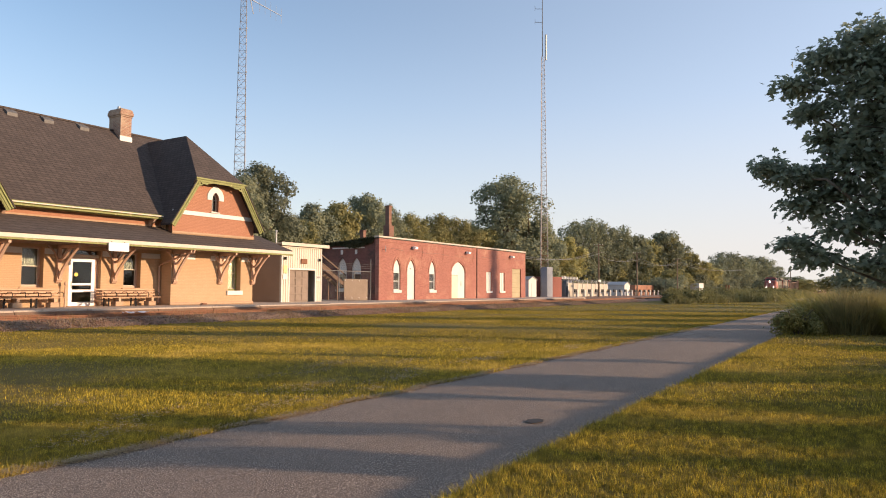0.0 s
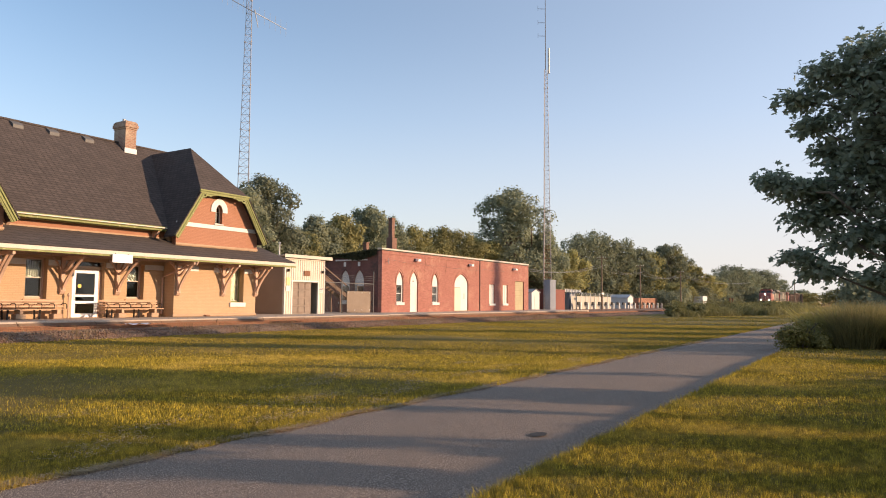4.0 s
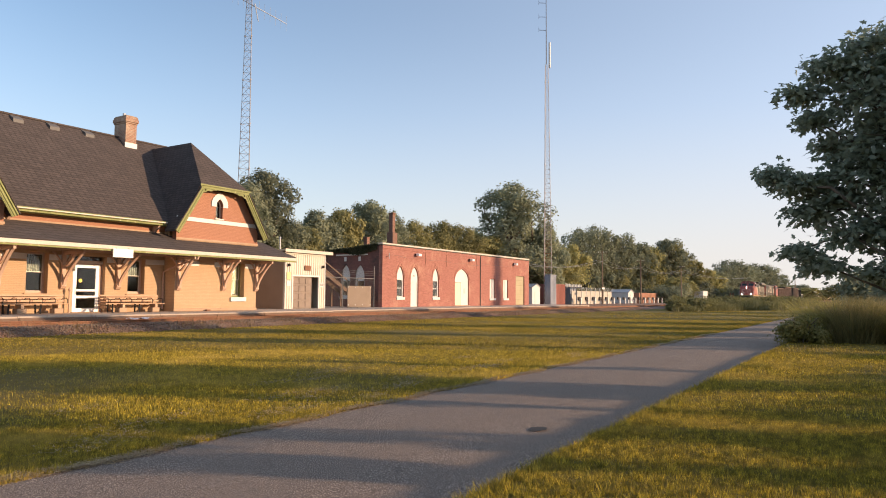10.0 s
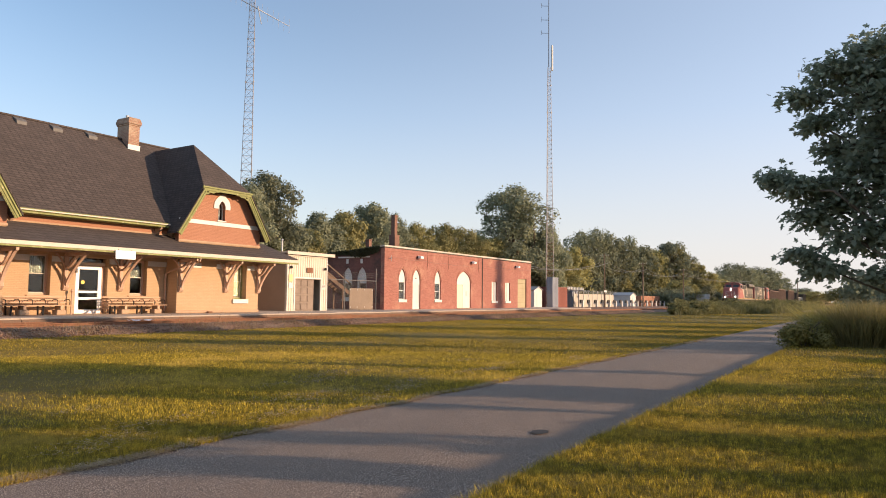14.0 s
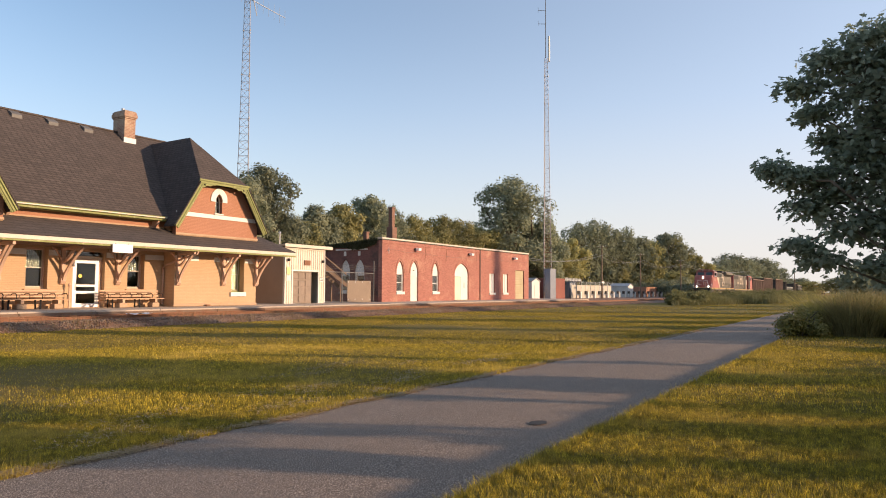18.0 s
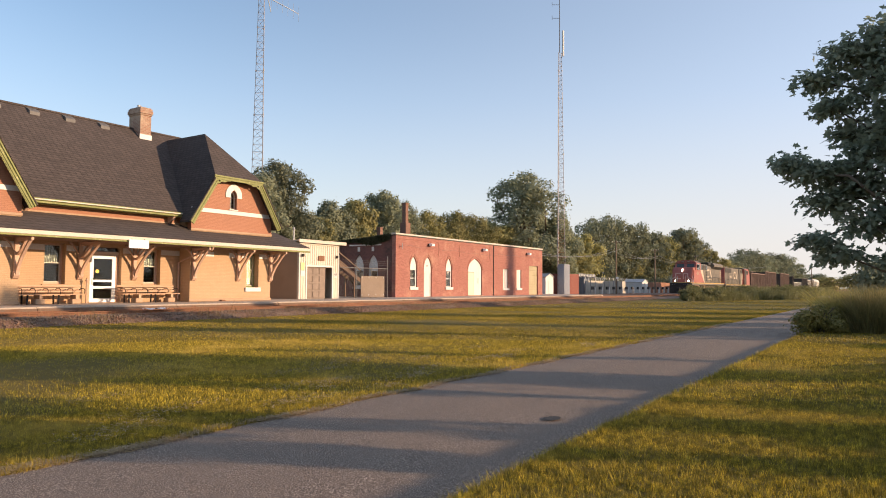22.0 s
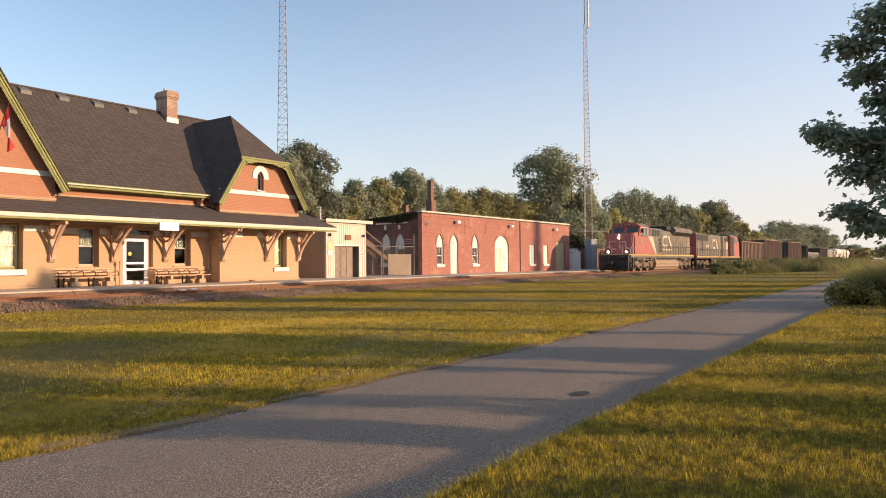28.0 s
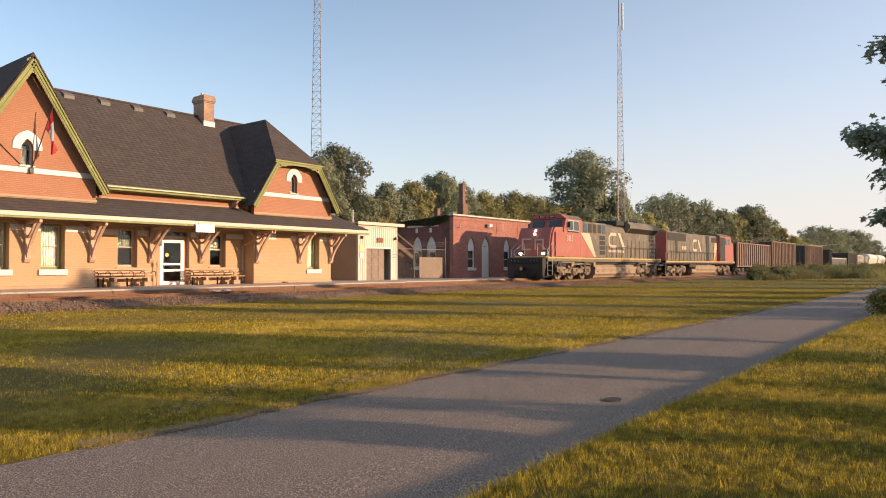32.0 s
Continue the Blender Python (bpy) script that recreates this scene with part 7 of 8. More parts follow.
def make_lead_loco():
    lo = thing("locomotive", 0, 0, 0, "red-nosed freight locomotive with dusty black hood and pale slanted stripe", "locomotive", "locomotives")
    W = 1.52
    part("underframe", block(0.9, 23.2, -1.3, 1.3, 1.2, 1.6, 0.03), GRILLE, lo)
    for s in (-1, 1):
        part("sill", block(1.5, 23.1, s * W - 0.03, s * W + 0.03, 1.38, 1.6, 0.008), LOCO_BLACK, lo)
        part("sill_stripe", block(1.5, 23.1, s * (W + 0.035) - 0.012, s * (W + 0.035) + 0.012, 1.6, 1.70, 0.004), STRIPE, lo, "yellow reflective stripe")
    part("deck", block(1.3, 23.15, -W + 0.03, W - 0.03, 1.601, 1.68), LOCO_BLACK, lo)
    # nose and cab
    bm = bmesh.new()
    prism(bm, [(2.2, 1.7), (2.2, 2.7), (2.42, 3.5), (2.66, 3.86), (4.0, 3.92), (4.0, 1.7)], -1.42, 1.42)
    bmesh.ops.bevel(bm, geom=[e for e in bm.edges if all(abs(v.co.y) > 1.4 and v.co.x < 3.9 for v in e.verts) and e.verts[0].co.y * e.verts[1].co.y > 0], offset=0.12, segments=2, affect="EDGES")
    nose = part("nose", bm, LOCO_RED, lo, "broad red nose in shade")
    bm = bmesh.new()
    prism(bm, [(4.0, 1.7), (4.0, 3.72), (4.35, 4.6), (6.9, 4.6), (6.9, 1.7)], -1.5, 1.5)
    cab = part("cab", bm, LOCO_RED, lo, "red cab with divided windscreen")
    bm = bmesh.new()
    prism(bm, [(-1.56, 4.6), (-1.12, 4.88), (-0.6, 4.93), (0.6, 4.93), (1.12, 4.88), (1.56, 4.6)], 4.72, 7.0, "x")
    part("cab_roof", bm, LOCO_BLACK, cab)
    bm = bmesh.new()
    prism(bm, [(-1.54, 4.6), (-1.12, 4.9), (-0.6, 4.97), (0.6, 4.97), (1.12, 4.9), (1.54, 4.6)], 4.22, 4.718, "x")
    brow = part("brow", bm, LOCO_RED, cab, "red brow over the windscreen")
    for y in (-0.42, 0.42):
        part("number_box", block(4.19, 4.218, y - 0.26, y + 0.26, 4.66, 4.84, 0.006), GRILLE, brow)
        for k in range(4):
            part("number_bar", block(4.182, 4.189, y - 0.19 + k * 0.1, y - 0.13 + k * 0.1, 4.69, 4.81), LOCO_CREAM, brow)
    part("nose_door", block(2.16, 2.21, -0.36, 0.36, 1.78, 2.06, 0.01), LOCO_RED, nose)
    for y0, y1 in ((-1.24, -0.2), (0.2, 1.24)):
        bm = bmesh.new()
        slope = [(4.1, 3.96), (4.29, 4.44), (4.265, 4.46), (4.07, 3.98)]
        prism(bm, [(u - 0.02, v) for u, v in slope], y0, y1)
        part("windscreen", bm, CAB_GLASS, cab, "sloping cab windscreen")
    for s in (-1, 1):
        for x0, x1 in ((4.6, 5.35), (5.5, 6.3)):
            win = part("side_window", block(x0, x1, s * 1.51 - 0.012, s * 1.51 + 0.012, 3.72, 4.42, 0.005), CAB_GLASS, cab)
            bm = bmesh.new()
            panel(bm, rect(x0 - 0.06, x1 + 0.06, 3.66, 4.48), [rect(x0, x1, 3.72, 4.42)], s * 1.52 - 0.02, s * 1.52 + 0.02)
            part("frame", bm, GALV, win)
        part("arm_rest", block(4.6, 6.3, s * 1.56 - 0.05, s * 1.56 + 0.05, 3.6, 3.66, 0.01), DARK, cab)
        part("mirror", block(4.42, 4.46, s * 1.68 - 0.12, s * 1.68 + 0.12, 3.9, 4.3, 0.01), DARK, cab)
        # side panels in livery
        red = part("side_panel", block(2.75, 6.6, s * 1.5 - 0.012, s * 1.515 + 0.012, 1.76, 3.55, 0.006), LOCO_RED, lo)
        bm = bmesh.new()
        prism(bm, [(9.0, 1.76), (9.3, 1.76), (8.2, 3.6), (6.65, 3.6)], s * 1.5 - 0.01, s * 1.5 + 0.01)
        part("livery_stripe", bm, LOCO_CREAM, lo, "pale slanted livery stripe")
        bm = bmesh.new()
        prism(bm, [(9.31, 1.76), (11.2, 1.76), (11.2, 3.6), (8.21, 3.6)], s * 1.5 - 0.01, s * 1.5 + 0.01)
        part("side_panel", bm, LOCO_BLACK, lo)
        bm = bmesh.new()
        prism(bm, [(6.61, 1.76), (8.99, 1.76), (6.61, 3.59)], s * 1.5 - 0.01, s * 1.5 + 0.01)
        part("side_panel", bm, LOCO_RED, lo)
        for k, figure in enumerate("8851"):
            num = new("road_number_digit", sized_text(figure, 0.62))
            num.data.materials.append(LOCO_CREAM)
            num.parent = lo
            num.matrix_basis = pose(4.35 + k * 0.38, -1.535, 2.9) if s < 0 else pose(5.85 - k * 0.38, 1.535, 2.9, 0, 0, 180)
    # electrical cabinet and hood
    part("cabinet", block(6.92, 11.25, -1.48, 1.48, 1.7, 4.5, 0.03), LOCO_BLACK, lo)
    for k in range(4):
        part("cabinet_louvre", block(9.95, 10.95, -1.53, -1.512, 1.95 + k * 0.4, 2.27 + k * 0.4, 0.01), GRILLE, lo)
    for k, x in enumerate((7.2, 8.0, 8.8, 9.7, 10.5)):
        part("cabinet_window", block(x, x + 0.6, -1.505, -1.482, 3.68, 4.35, 0.008), CAB_GLASS if k in (0, 4) else GRILLE, lo)
    bm = bmesh.new()
    prism(bm, [(-1.12, 1.7), (-1.12, 3.95), (-0.95, 4.35), (-0.55, 4.58), (0.55, 4.58), (0.95, 4.35), (1.12, 3.95), (1.12, 1.7)], 11.25, 15.9, "x")
    hood = part("long_hood", bm, LOCO_BLACK, lo, "dusty black long hood")
    part("hood", block(15.9, 22.85, -1.12, 1.12, 1.7, 3.95, 0.02), LOCO_BLACK, lo)
    bm = bmesh.new()
    prism(bm, [(-1.12, 3.95), (-1.5, 4.35), (-1.5, 4.62), (-1.2, 4.92), (1.2, 4.92), (1.5, 4.62), (1.5, 4.35), (1.12, 3.95)], 16.1, 22.8, "x")
    rad = part("radiator_housing", bm, LOCO_BLACK, lo, "flared radiator housing at the rear")
    bm = bmesh.new()
    prism(bm, [(-1.14, 3.96), (-1.505, 4.345), (-1.525, 4.33), (-1.155, 3.94)], 16.3, 22.6, "x")
    part("radiator_grille", bm, GRILLE, rad)
    bm = bmesh.new()
    box(bm, 14.4, 16.2, -1.0, 1.0, 4.5, 4.98, 0.08)
    part("exhaust_housing", bm, GRILLE, lo)
    for i in range(7):
        x = 11.35 + i * 0.65
        dr = part("hood_door", block(x, x + 0.6, -1.15, -1.122, 1.85, 3.85, 0.01), LOCO_BLACK, hood)
        part("latch", block(x + 0.5, x + 0.55, -1.17, -1.156, 2.7, 2.85), GALV, dr)
    for i in range(6):
        x = 16.3 + i * 0.9
        dr = part("hood_door", block(x, x + 0.82, -1.155, -1.122, 1.85, 3.3, 0.01), LOCO_BLACK, lo)
    for k in range(5):
        part("rear_louvre", block(21.4, 22.7, -1.19, -1.156, 2.0 + k * 0.36, 2.2 + k * 0.36, 0.01), LOCO_DUST, lo)
    part("rear_panel", block(22.86, 22.92, -1.12, 1.12, 1.7, 4.7, 0.01), LOCO_RED, lo, "dark red rear end sheet")
    logo_shapes(lo, 12.4, 2.55, 3.4, 1.3, -1.156, LOCO_CREAM)
    for i in range(9):
        part("slogan_bar", block(12.4 + i * 0.36, 12.66 + i * 0.36, -1.168, -1.156, 2.2, 2.38), LOCO_CREAM, lo)
    # the mark on the nose
    bm = bmesh.new()
    for (y0, y1, z0, z1) in ((0.2, 0.95, 2.95, 3.07), (0.2, 0.95, 2.2, 2.32), (0.85, 0.97, 2.33, 2.94), (-0.85, -0.1, 2.9, 3.02), (-0.22, -0.1, 2.22, 2.9), (-0.85, -0.73, 2.22, 2.9), (-1.02, -0.85, 2.22, 2.34)):
        box(bm, 2.155, 2.195, min(y0, y1), max(y0, y1), z0, z1)
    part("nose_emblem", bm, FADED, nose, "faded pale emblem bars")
    # lights
    for z in (3.38, 3.62):
        bm = bmesh.new()
        rod(bm, (2.28 + (z - 3.3) * 0.5, 0.0, z), (2.43 + (z - 3.3) * 0.5, 0.0, z), 0.085, 0.085, 14)
        part("headlight", bm, LAMP, nose, "lit round headlight")
    for y in (-0.95, 0.95):
        bm = bmesh.new()
        rod(bm, (1.85, y, 1.95), (1.98, y, 1.95), 0.095, 0.095, 14)
        part("ditch_light", bm, LAMP, lo, "lit ditch light")
        part("lamp_box", block(1.981, 2.19, y - 0.16, y + 0.16, 1.78, 2.12, 0.02), DARK, lo)
    # pilot, steps, anticlimber
    part("anticlimber", block(1.75, 2.25, -1.3, 1.3, 1.62, 1.76, 0.02), STRIPE, lo, "yellow-edged anticlimber")
    bm = bmesh.new()
    prism(bm, [(0.95, 0.25), (1.15, 0.15), (1.45, 1.2), (1.45, 1.62), (0.95, 1.62)], -1.45, 1.45)
    part("pilot", bm, DARK, lo, "black pilot plough")
    for s in (-1, 1):
        bm = bmesh.new()
        for k in range(4):
            box(bm, 1.5, 2.15, s * 1.3 - 0.2, s * 1.3 + 0.2, 0.35 + k * 0.36, 0.39 + k * 0.36)
        box(bm, 2.15, 2.2, s * 1.3 - 0.22, s * 1.3 + 0.22, 0.3, 1.65)
        part("steps", bm, GRILLE, lo)
        bm = bmesh.new()
        pipe(bm, [(1.55, s * 1.52, 0.4), (1.55, s * 1.52, 2.2), (2.3, s * 1.5, 2.75)], 0.025, 6)
        pipe(bm, [(2.2, s * 1.54, 0.4), (2.2, s * 1.54, 1.9), (2.9, s * 1.52, 2.6)], 0.025, 6)
        part("grab_rail", bm, GALV, lo)
        handrails(lo, 11.4, 22.95, s * 1.46, 1.68, 12, DARK)
        bm = bmesh.new()
        pipe(bm, [(1.8, s * 0.55, 1.76), (1.8, s * 0.55, 2.62), (1.8, s * 0.62, 2.7), (1.8, s * 1.35, 2.2), (1.8, s * 1.42, 2.1), (1.8, s * 1.42, 1.76)], 0.024, 6)
        part("front_rail", bm, GALV, lo, "bright bent handrail before the nose")
        bm = bmesh.new()
        for k in range(3):
            pipe(bm, [(0.93, s * (0.5 + 0.28 * k), 1.35), (0.88, s * (0.5 + 0.28 * k), 1.45), (0.93, s * (0.62 + 0.28 * k), 1.5)], 0.016, 5)
        part("cut_lever", bm, GALV, lo)
    bm = bmesh.new()
    rod(bm, (0.35, 0, 0.85), (1.0, 0, 0.85), 0.09, 0.12, 8)
    box(bm, 0.05, 0.4, -0.16, 0.16, 0.7, 1.0, 0.04)
    part("coupler", bm, DARK, lo)
    bm = bmesh.new()
    for k in range(9):
        pipe(bm, [(0.95, -0.9 + k * 0.22, 0.75), (0.75, -0.88 + k * 0.22, 0.5), (0.85, -0.86 + k * 0.22, 0.3)], 0.03, 5)
    part("air_hoses", bm, DARK, lo)
    bm = bmesh.new()
    prism(bm, [(-1.4, 0.62), (-1.27, 0.22), (-0.95, 0.0), (0.95, 0.0), (1.27, 0.22), (1.4, 0.62), (1.3, 1.15), (-1.3, 1.15)], 9.5, 17.6, "x")
    bmesh.ops.bevel(bm, geom=[e for e in bm.edges if abs(e.verts[0].co.x - e.verts[1].co.x) > 1], offset=0.18, segments=3, affect="EDGES")
    part("fuel_tank", bm, LOCO_DUST, lo, "dust-covered fuel tank")
    bm = bmesh.new()
    rod(bm, (9.9, -1.36, 0.6), (10.15, -1.36, 0.6), 0.05, 0.05, 8)
    part("fuel_filler", bm, LOCO_RED, lo)
    bm = bmesh.new()
    box(bm, 7.6, 7.95, -0.3, 0.3, 4.86, 5.05, 0.04)
    rod(bm, (5.0, -0.5, 4.88), (5.0, -0.5, 5.06), 0.05, 0.03, 6)
    for k in range(3):
        rod(bm, (5.6, -0.2 + k * 0.2, 4.95), (5.1, -0.2 + k * 0.2, 4.97), 0.04, 0.09, 8)
    part("horn_and_antenna", bm, DARK, cab)
    for k, (x0, x1, z) in enumerate(((3.2, 6.0, 1.3), (5.2, 8.6, 1.18), (7.4, 9.4, 1.34), (17.8, 20.4, 1.28), (19.6, 22.2, 1.16))):
        bm = bmesh.new()
        pipe(bm, [(x0, -1.38, z - 0.3), (x0 + 0.15, -1.4, z), ((x0 + x1) / 2, -1.42, z + 0.03), (x1 - 0.2, -1.4, z), (x1, -1.36, z - 0.35)], 0.04, 6)
        part("air_pipe", bm, LOCO_DUST, lo)
    for x in (3.4, 5.3, 7.3, 9.0, 17.9, 19.7, 21.4):
        part("sand_box", block(x, x + 0.34, -1.46, -1.3, 1.0, 1.36, 0.03), LOCO_DUST if x in (5.3, 9.0, 19.7) else GRILLE, lo)
    loco_truck(lo, (4.3, 6.3, 8.3))
    loco_truck(lo, (18.7, 20.6, 22.3))
    part("trailing_coupler", block(22.9, 23.5, -0.14, 0.14, 0.68, 0.98, 0.03), TRUCK, lo)
    return lo


def make_second_loco():
    lo = thing("locomotive", 0, 0, 0, "second freight locomotive running hood first, black with red cab end", "locomotive", "locomotives")
    W = 1.52
    part("underframe", block(0.8, 24.4, -1.3, 1.3, 1.2, 1.5, 0.03), GRILLE, lo)
    for s in (-1, 1):
        part("sill", block(1.0, 24.3, s * W - 0.03, s * W + 0.03, 1.32, 1.5, 0.008), LOCO_BLACK, lo)
        part("sill_stripe", block(1.0, 24.3, s * (W + 0.035) - 0.012, s * (W + 0.035) + 0.012, 1.46, 1.55, 0.004), STRIPE, lo)
        handrails(lo, 1.6, 18.6, s * 1.46, 1.55, 15, DARK)
        bm = bmesh.new()
        for k in range(4):
            box(bm, 0.9, 1.5, s * 1.3 - 0.2, s * 1.3 + 0.2, 0.35 + k * 0.34, 0.39 + k * 0.34)
        part("steps", bm, GRILLE, lo)
        bm = bmesh.new()
        pipe(bm, [(0.95, s * 1.52, 0.4), (0.95, s * 1.52, 2.3), (1.7, s * 1.48, 2.5)], 0.025, 6)
        part("grab_rail", bm, GALV, lo)
    part("deck", block(0.9, 24.3, -W + 0.03, W - 0.03, 1.501, 1.56), LOCO_BLACK, lo)
    hood = part("long_hood", block(2.4, 18.5, -1.12, 1.12, 1.57, 4.5, 0.05), LOCO_BLACK, lo, "dusty black long hood")
    part("hood_end", block(2.34, 2.4, -1.1, 1.1, 1.6, 4.45, 0.02), LOCO_RED, lo, "dark red end sheet")
    rad = part("radiator_intake", block(2.55, 7.9, -1.16, -1.122, 3.62, 4.4, 0.01), GRILLE, hood, "dark radiator intake")
    for i in range(15):
        x = 2.6 + i * 0.8
        if 9.4 < x < 10.0:
            continue
        part("hood_door", block(x, x + 0.74, -1.15, -1.122, 1.75, 3.5, 0.01), LOCO_BLACK, hood)
    part("side_opening", block(4.7, 5.3, -1.165, -1.15, 2.3, 3.6), GRILLE, hood)
    logo_shapes(lo, 9.9, 2.6, 3.0, 1.3, -1.155, LOCO_CREAM)
    for k in range(3):
        part("lettering_bar", block(6.6 + k * 0.5, 6.9 + k * 0.5, -1.165, -1.152, 2.75, 3.1), LOCO_CREAM, lo)
    # dark block painted as the shaded recess in the hood side
    part("cabinet", block(14.5, 15.6, -1.19, 1.19, 1.6, 4.45, 0.02), GRILLE, lo)
    part("exhaust", block(12.5, 13.4, -0.35, 0.35, 4.5, 4.72, 0.03), GRILLE, lo)
    bm = bmesh.new()
    for x in (4.4, 6.2):
        rod(bm, (x, 0, 4.5), (x, 0, 4.66), 0.7, 0.7, 16)
    part("fan_shroud", bm, LOCO_BLACK, lo)
    for s in (-1, 1):
        bm = bmesh.new()
        prism(bm, [(17.1, 1.6), (17.5, 1.6), (18.4, 3.0), (18.4, 3.7), (17.6, 3.7)], s * 1.16 - 0.01, s * 1.16 + 0.01)
        part("livery_stripe", bm, LOCO_CREAM, lo, "pale slanted livery stripe")
    bm = bmesh.new()
    prism(bm, [(17.6, 1.6), (18.4, 1.6), (18.4, 2.9)], -1.17, -1.125)
    part("livery_triangle", bm, LOCO_RED, lo)
    part("brake_intake", block(16.6, 18.2, -1.17, -1.125, 3.75, 4.3, 0.01), GRILLE, hood)
    bm = bmesh.new()
    prism(bm, [(18.6, 1.57), (18.6, 4.55), (22.9, 4.55), (23.3, 3.9), (24.0, 3.75), (24.15, 1.57)], -1.48, 1.48)
    cab = part("cab", bm, LOCO_RED, lo, "red cab at the trailing end")
    bm = bmesh.new()
    prism(bm, [(-1.54, 4.55), (-0.9, 4.82), (0.9, 4.82), (1.54, 4.55)], 18.5, 23.0, "x")
    part("cab_roof", bm, LOCO_BLACK, cab)
    for s in (-1, 1):
        # flat dark panel paints the shade of the door recess
        part("door_recess", block(18.65, 20.6, s * 1.49 - 0.012, s * 1.49 + 0.012, 1.62, 4.4), GRILLE, cab)
        for x in (20.8, 21.8):
            part("side_window", block(x, x + 0.7, s * 1.49 - 0.012, s * 1.49 + 0.012, 3.55, 4.25), CAB_GLASS, cab)
    bm = bmesh.new()
    prism(bm, [(-1.3, 0.5), (-0.95, 0.05), (0.95, 0.05), (1.3, 0.5), (1.3, 1.1), (-1.3, 1.1)], 10.4, 17.8, "x")
    bmesh.ops.bevel(bm, geom=[e for e in bm.edges if abs(e.verts[0].co.x - e.verts[1].co.x) > 1], offset=0.18, segments=3, affect="EDGES")
    part("fuel_tank", bm, LOCO_DUST, lo, "dust-covered fuel tank")
    part("battery_box", block(8.2, 10.2, -1.4, 1.4, 0.9, 1.3, 0.02), GRILLE, lo)
    bm = bmesh.new()
    rod(bm, (8.9, -1.2, 0.5), (10.1, -1.2, 0.5), 0.24, 0.24, 12)
    part("air_reservoir", bm, LOCO_DUST, lo)
    loco_truck(lo, (3.2, 5.1, 7.0))
    loco_truck(lo, (19.0, 20.9, 22.8))
    for x0 in (0.1, 24.2):
        part("coupler", block(x0, x0 + 0.75, -0.14, 0.14, 0.68, 0.98, 0.03), TRUCK, lo)
    return lo


def car_truck(parent, x):
    for s in (-1, 1):
        bm = bmesh.new()
        y = s * 1.0
        prism(bm, [(x - 1.2, 0.36), (x - 1.2, 0.6), (x - 0.5, 0.8), (x + 0.5, 0.8), (x + 1.2, 0.6), (x + 1.2, 0.36), (x + 0.7, 0.4), (x + 0.45, 0.25), (x - 0.45, 0.25), (x - 0.7, 0.4)], y - 0.08, y + 0.08)
        part("side_frame", bm, TRUCK, parent)
    part("bolster", block(x - 0.2, x + 0.2, -1.0, 1.0, 0.45, 0.9, 0.02), TRUCK, parent)
    for dx in (-0.88, 0.88):
        wheelset(parent, x + dx, 0.44)


RAIL_BROWN = surface("weathered_brown_steel", (0.165, 0.105, 0.08), (0.24, 0.16, 0.12), 0.6, 14, 0.8, 0.05, 0.3, (0.13, 0.075, 0.055), 0.9, 0.55)
RAIL_DARK = surface("dark_car_steel", (0.05, 0.042, 0.037), (0.075, 0.062, 0.052), 0.7, 18, 0.8, 0.05, 0.3)
RAIL_WHITE = surface("off_white_car_paint", (0.55, 0.52, 0.46), (0.64, 0.6, 0.53), 0.6, 18, 0.6, 0, 0.15, (0.42, 0.36, 0.29), 0.8, 0.6)
RAIL_TAN = surface("tan_hopper_paint", (0.46, 0.36, 0.24), (0.54, 0.43, 0.29), 0.6, 18, 0.65, 0, 0.15)


def ribbed_car(length, side0, side1, top, material, label, ribs=17, name="gondola_car"):
    """A high-sided ribbed open car with end platforms."""
    c = thing(name, 0, 0, 0, label, "freight car", "freight cars")
    part("centre_sill", block(0.4, length - 0.4, -0.35, 0.35, 0.75, 1.1), RAIL_DARK, c)
    part("floor", block(side0, side1, -1.42, 1.42, 1.1, 1.2), RAIL_DARK, c)
    for s in (-1, 1):
        w = part("side_sheet", block(side0, side1, s * 1.44 - 0.03, s * 1.44 + 0.03, 1.0, top, 0.006), material, c)
        part("top_chord", block(side0, side1, s * 1.5 - 0.09, s * 1.5 + 0.09, top + 0.002, top + 0.16, 0.01), material, w)
        part("side_sill", block(side0, side1, s * 1.5 - 0.06, s * 1.5 + 0.06, 0.9, 1.05, 0.01), material, w)
        for i in range(ribs):
            x = side0 + 0.15 + (side1 - side0 - 0.3) * i / (ribs - 1)
            wide = 0.1 if i % 4 else 0.16
            bm = bmesh.new()
            prism(bm, [(x - wide, s * 1.471), (x - wide * 0.6, s * 1.60), (x + wide * 0.6, s * 1.60), (x + wide, s * 1.471)], 1.06, top - 0.002, "z")
            part("rib", bm, material, w)
    # end sheets take the dark steel, darker than brown sides
    for x in (side0, side1 - 0.08):
        part("end_sheet", block(x, x + 0.08, -1.4, 1.4, 1.0, top, 0.006), RAIL_DARK, c)
    for x in (0.5, length - 0.55):
        part("end_beam", block(x, x + 0.15, -1.4, 1.4, 0.85, 1.15), RAIL_DARK, c)
        bm = bmesh.new()
        for k in range(6):
            rod(bm, (x, -1.5, 1.1 + k * 0.4), (x, -1.1, 1.1 + k * 0.4), 0.02, 0.02, 5)
        rod(bm, (x, -1.5, 1.0), (x, -1.5, 3.3), 0.02, 0.02, 5)
        part("ladder", bm, RAIL_DARK, c)
    for x in (0, length - 0.5):
        part("coupler", block(x, x + 0.5, -0.14, 0.14, 0.68, 0.98, 0.03), TRUCK, c)
    car_truck(c, 2.6)
    car_truck(c, length - 2.6)
    return c


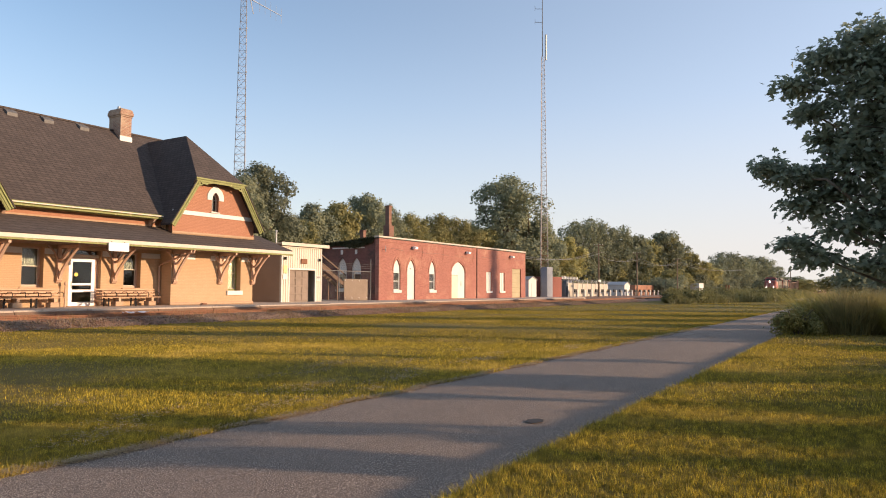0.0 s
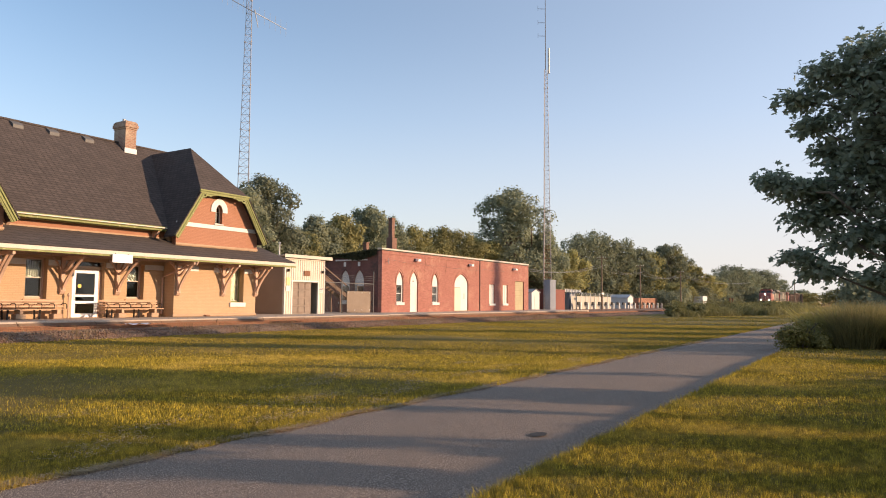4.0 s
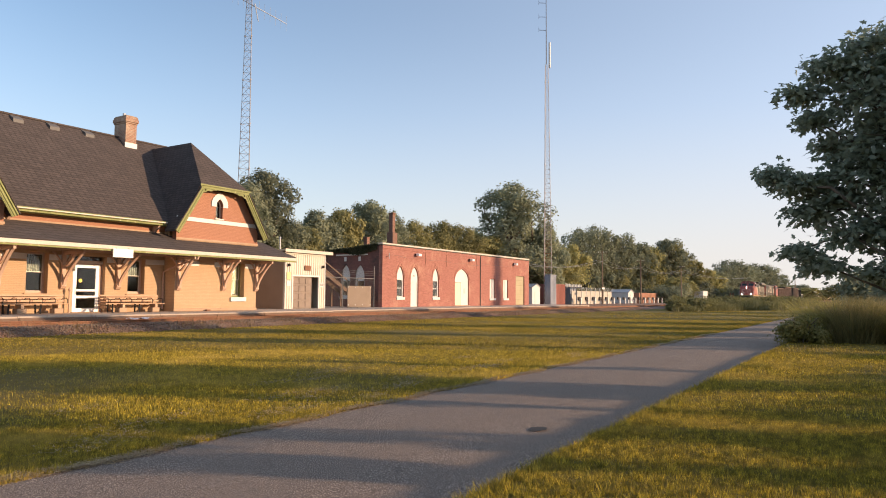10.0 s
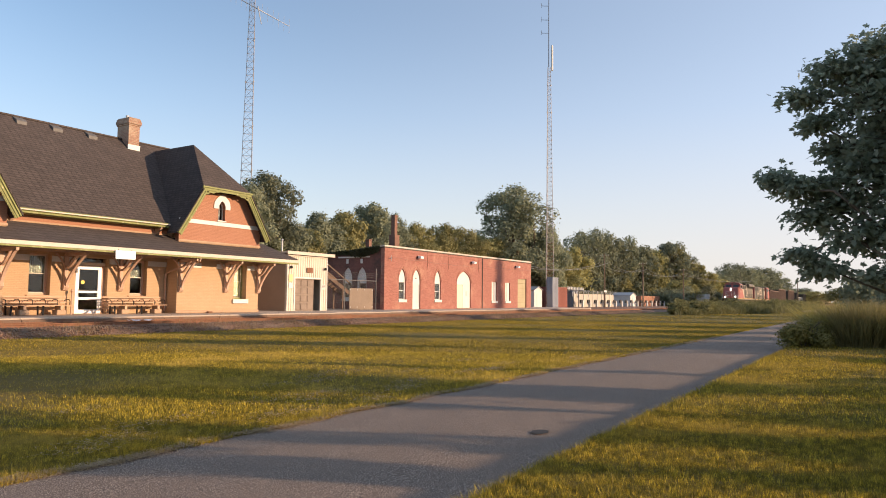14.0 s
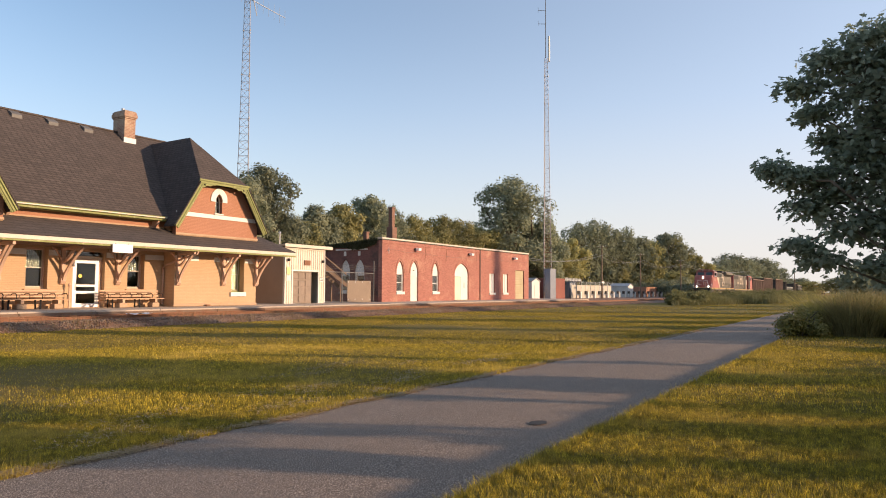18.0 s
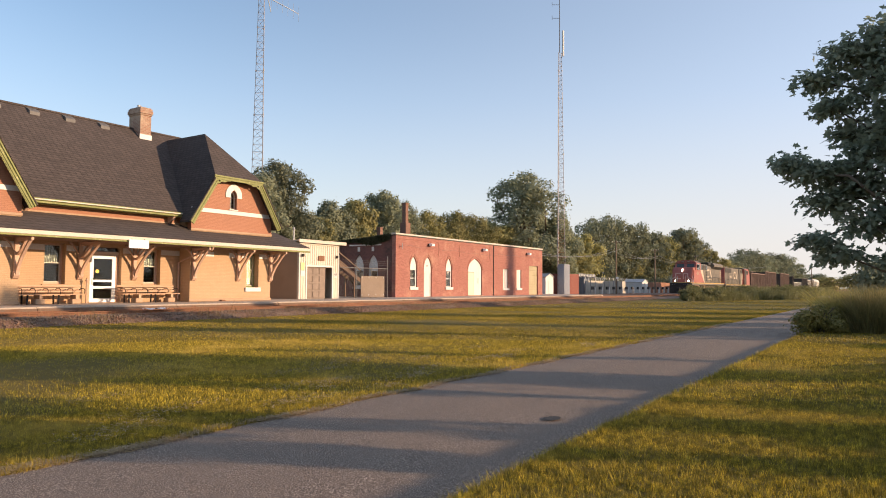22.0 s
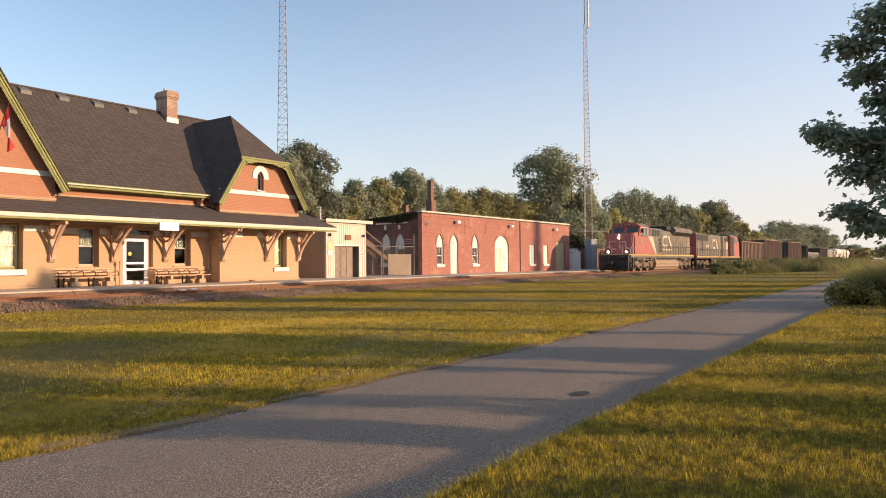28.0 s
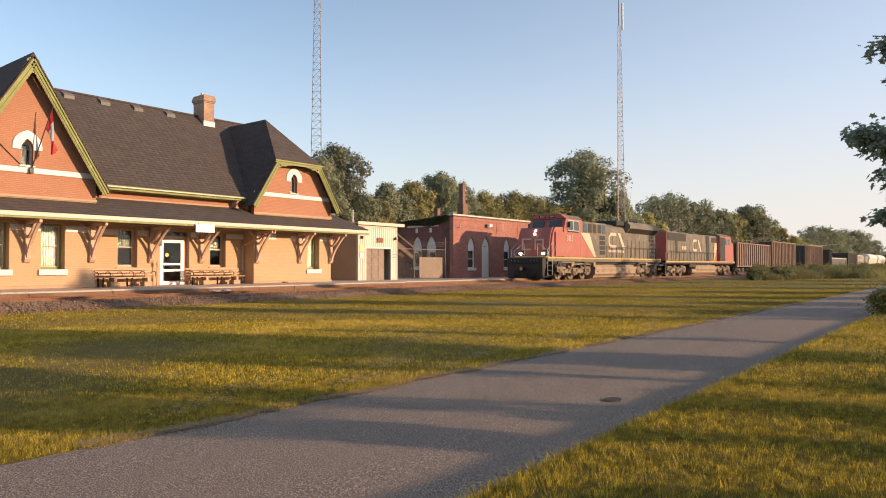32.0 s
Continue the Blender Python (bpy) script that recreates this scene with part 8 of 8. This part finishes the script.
def flat_car(length, label, loads):
    """A low flat car; loads: x0, x1, top, material, name."""
    c = thing("flat_car", 0, 0, 0, label, "freight car", "freight cars")
    part("deck", block(0.4, length - 0.4, -1.4, 1.4, 0.95, 1.2, 0.02), RAIL_DARK, c)
    for x0, x1, z0, z1, m, nm in loads:
        b = part(nm, block(x0, x1, -1.35, 1.35, z0, z1, 0.04), m, c)
        n = max(2, int((x1 - x0) / 1.2))
        for i in range(n + 1):
            x = x0 + (x1 - x0) * i / n
            part("stake", block(x - 0.05, x + 0.05, -1.42, -1.352, 1.2, z1 + 0.05), RAIL_DARK if m != RAIL_DARK else RAIL_WHITE, b)
        part("top_edge", block(x0, x1, -1.40, -1.352, z1 - 0.12, z1 + 0.02), RAIL_WHITE, b)
    for x in (0, length - 0.5):
        part("coupler", block(x, x + 0.5, -0.14, 0.14, 0.68, 0.98, 0.03), TRUCK, c)
    car_truck(c, 2.6)
    car_truck(c, length - 2.6)
    return c


def rounded_car(length, material, label, name="hopper_car"):
    c = thing(name, 0, 0, 0, label, "freight car", "freight cars")
    bm = bmesh.new()
    n = 12
    prof = [(-1.5 * math.cos(math.pi * i / n), 3.1 + 1.2 * math.sin(math.pi * i / n)) for i in range(n + 1)]
    prism(bm, [(-0.9, 0.9)] + prof + [(0.9, 0.9)], 1.2, length - 1.2, "x")
    body = part("body", bm, material, c)
    for i in range(int(length / 1.5)):
        x = 1.8 + i * 1.5
        if x < length - 1.6:
            part("seam", block(x, x + 0.06, -1.53, -1.50, 2.0, 3.1), material, body)
    part("centre_sill", block(0.4, length - 0.4, -0.35, 0.35, 0.75, 1.0), RAIL_DARK, c)
    for x in (0, length - 0.5):
        part("coupler", block(x, x + 0.5, -0.14, 0.14, 0.68, 0.98, 0.03), TRUCK, c)
    car_truck(c, 2.6)
    car_truck(c, length - 2.6)
    return c


def make_train():
    """Each vehicle with its distance behind the leading coupler."""
    train = [(make_lead_loco(), 0.0), (make_second_loco(), 23.55)]
    train.append((ribbed_car(18.2, 0.7, 17.6, 3.85, RAIL_BROWN, "rusty brown ribbed gondola car, battered sides"), 48.3))
    train.append((ribbed_car(20.2, 0.6, 16.4, 4.5, RAIL_BROWN, "tall rusty brown ribbed hopper car"), 66.5))
    train.append((ribbed_car(21.0, 4.1, 20.0, 4.55, RAIL_BROWN, "tall rusty brown ribbed hopper car"), 86.7))
    train.append((ribbed_car(9.6, 6.6, 9.0, 4.2, RAIL_DARK, "short dark hopper car", 4), 107.7))
    train.append((flat_car(20.2, "low flat car with a pale railed load", [(0.9, 19.4, 1.2, 2.65, RAIL_DARK, "load")]), 117.3))
    train.append((ribbed_car(15.6, 0.5, 15.1, 3.9, RAIL_DARK, "dark gondola with a pale top edge", 10), 137.5))
    train.append((flat_car(22.0, "flat car with tall white crates", [(1.0, 13.0, 1.2, 3.6, RAIL_WHITE, "crate"), (15.0, 21.0, 1.2, 3.4, RAIL_WHITE, "crate")]), 153.1))
    train.append((rounded_car(20.0, RAIL_WHITE, "pale rounded covered hopper car"), 175.1))
    train.append((rounded_car(20.0, RAIL_WHITE, "pale rounded covered hopper car"), 195.1))
    train.append((ribbed_car(20.0, 0.6, 19.4, 4.3, RAIL_BROWN, "brown ribbed box car", 20), 215.1))
    train.append((ribbed_car(20.0, 0.6, 19.4, 4.0, RAIL_BROWN, "brown ribbed box car", 20), 235.1))
    train.append((ribbed_car(20.0, 0.6, 19.4, 4.1, RAIL_BROWN, "brown ribbed box car", 20), 255.1))
    train.append((rounded_car(20.0, RAIL_TAN, "tan rounded covered hopper car"), 275.1))
    train.append((rounded_car(20.0, RAIL_TAN, "tan rounded covered hopper car"), 295.1))
    return train


def front_at(t):
    """Where the leading coupler is, in metres along the line."""
    return 220.32 - 4.3536 * t - 0.079304 * t ** 2 + 0.0012673 * t ** 3


TRAIN = make_train()


# ---- what moves ----
def motions():
    for ob, back in TRAIN:
        walk(ob, [(t, pose(front_at(t) + back, TRACK_Y, RAIL_TOP)) for t in np.arange(0, 32.01, 1.0)])
    for ob, x, r in WHEELS:
        rows = []
        for k in range(0, 321):
            t = k / 10
            rows.append((t, pose(x, 0, r) @ pose(0, 0, 0, 0, math.degrees((front_at(t) - front_at(0)) / r), 0)))
        walk(ob, rows)


motions()
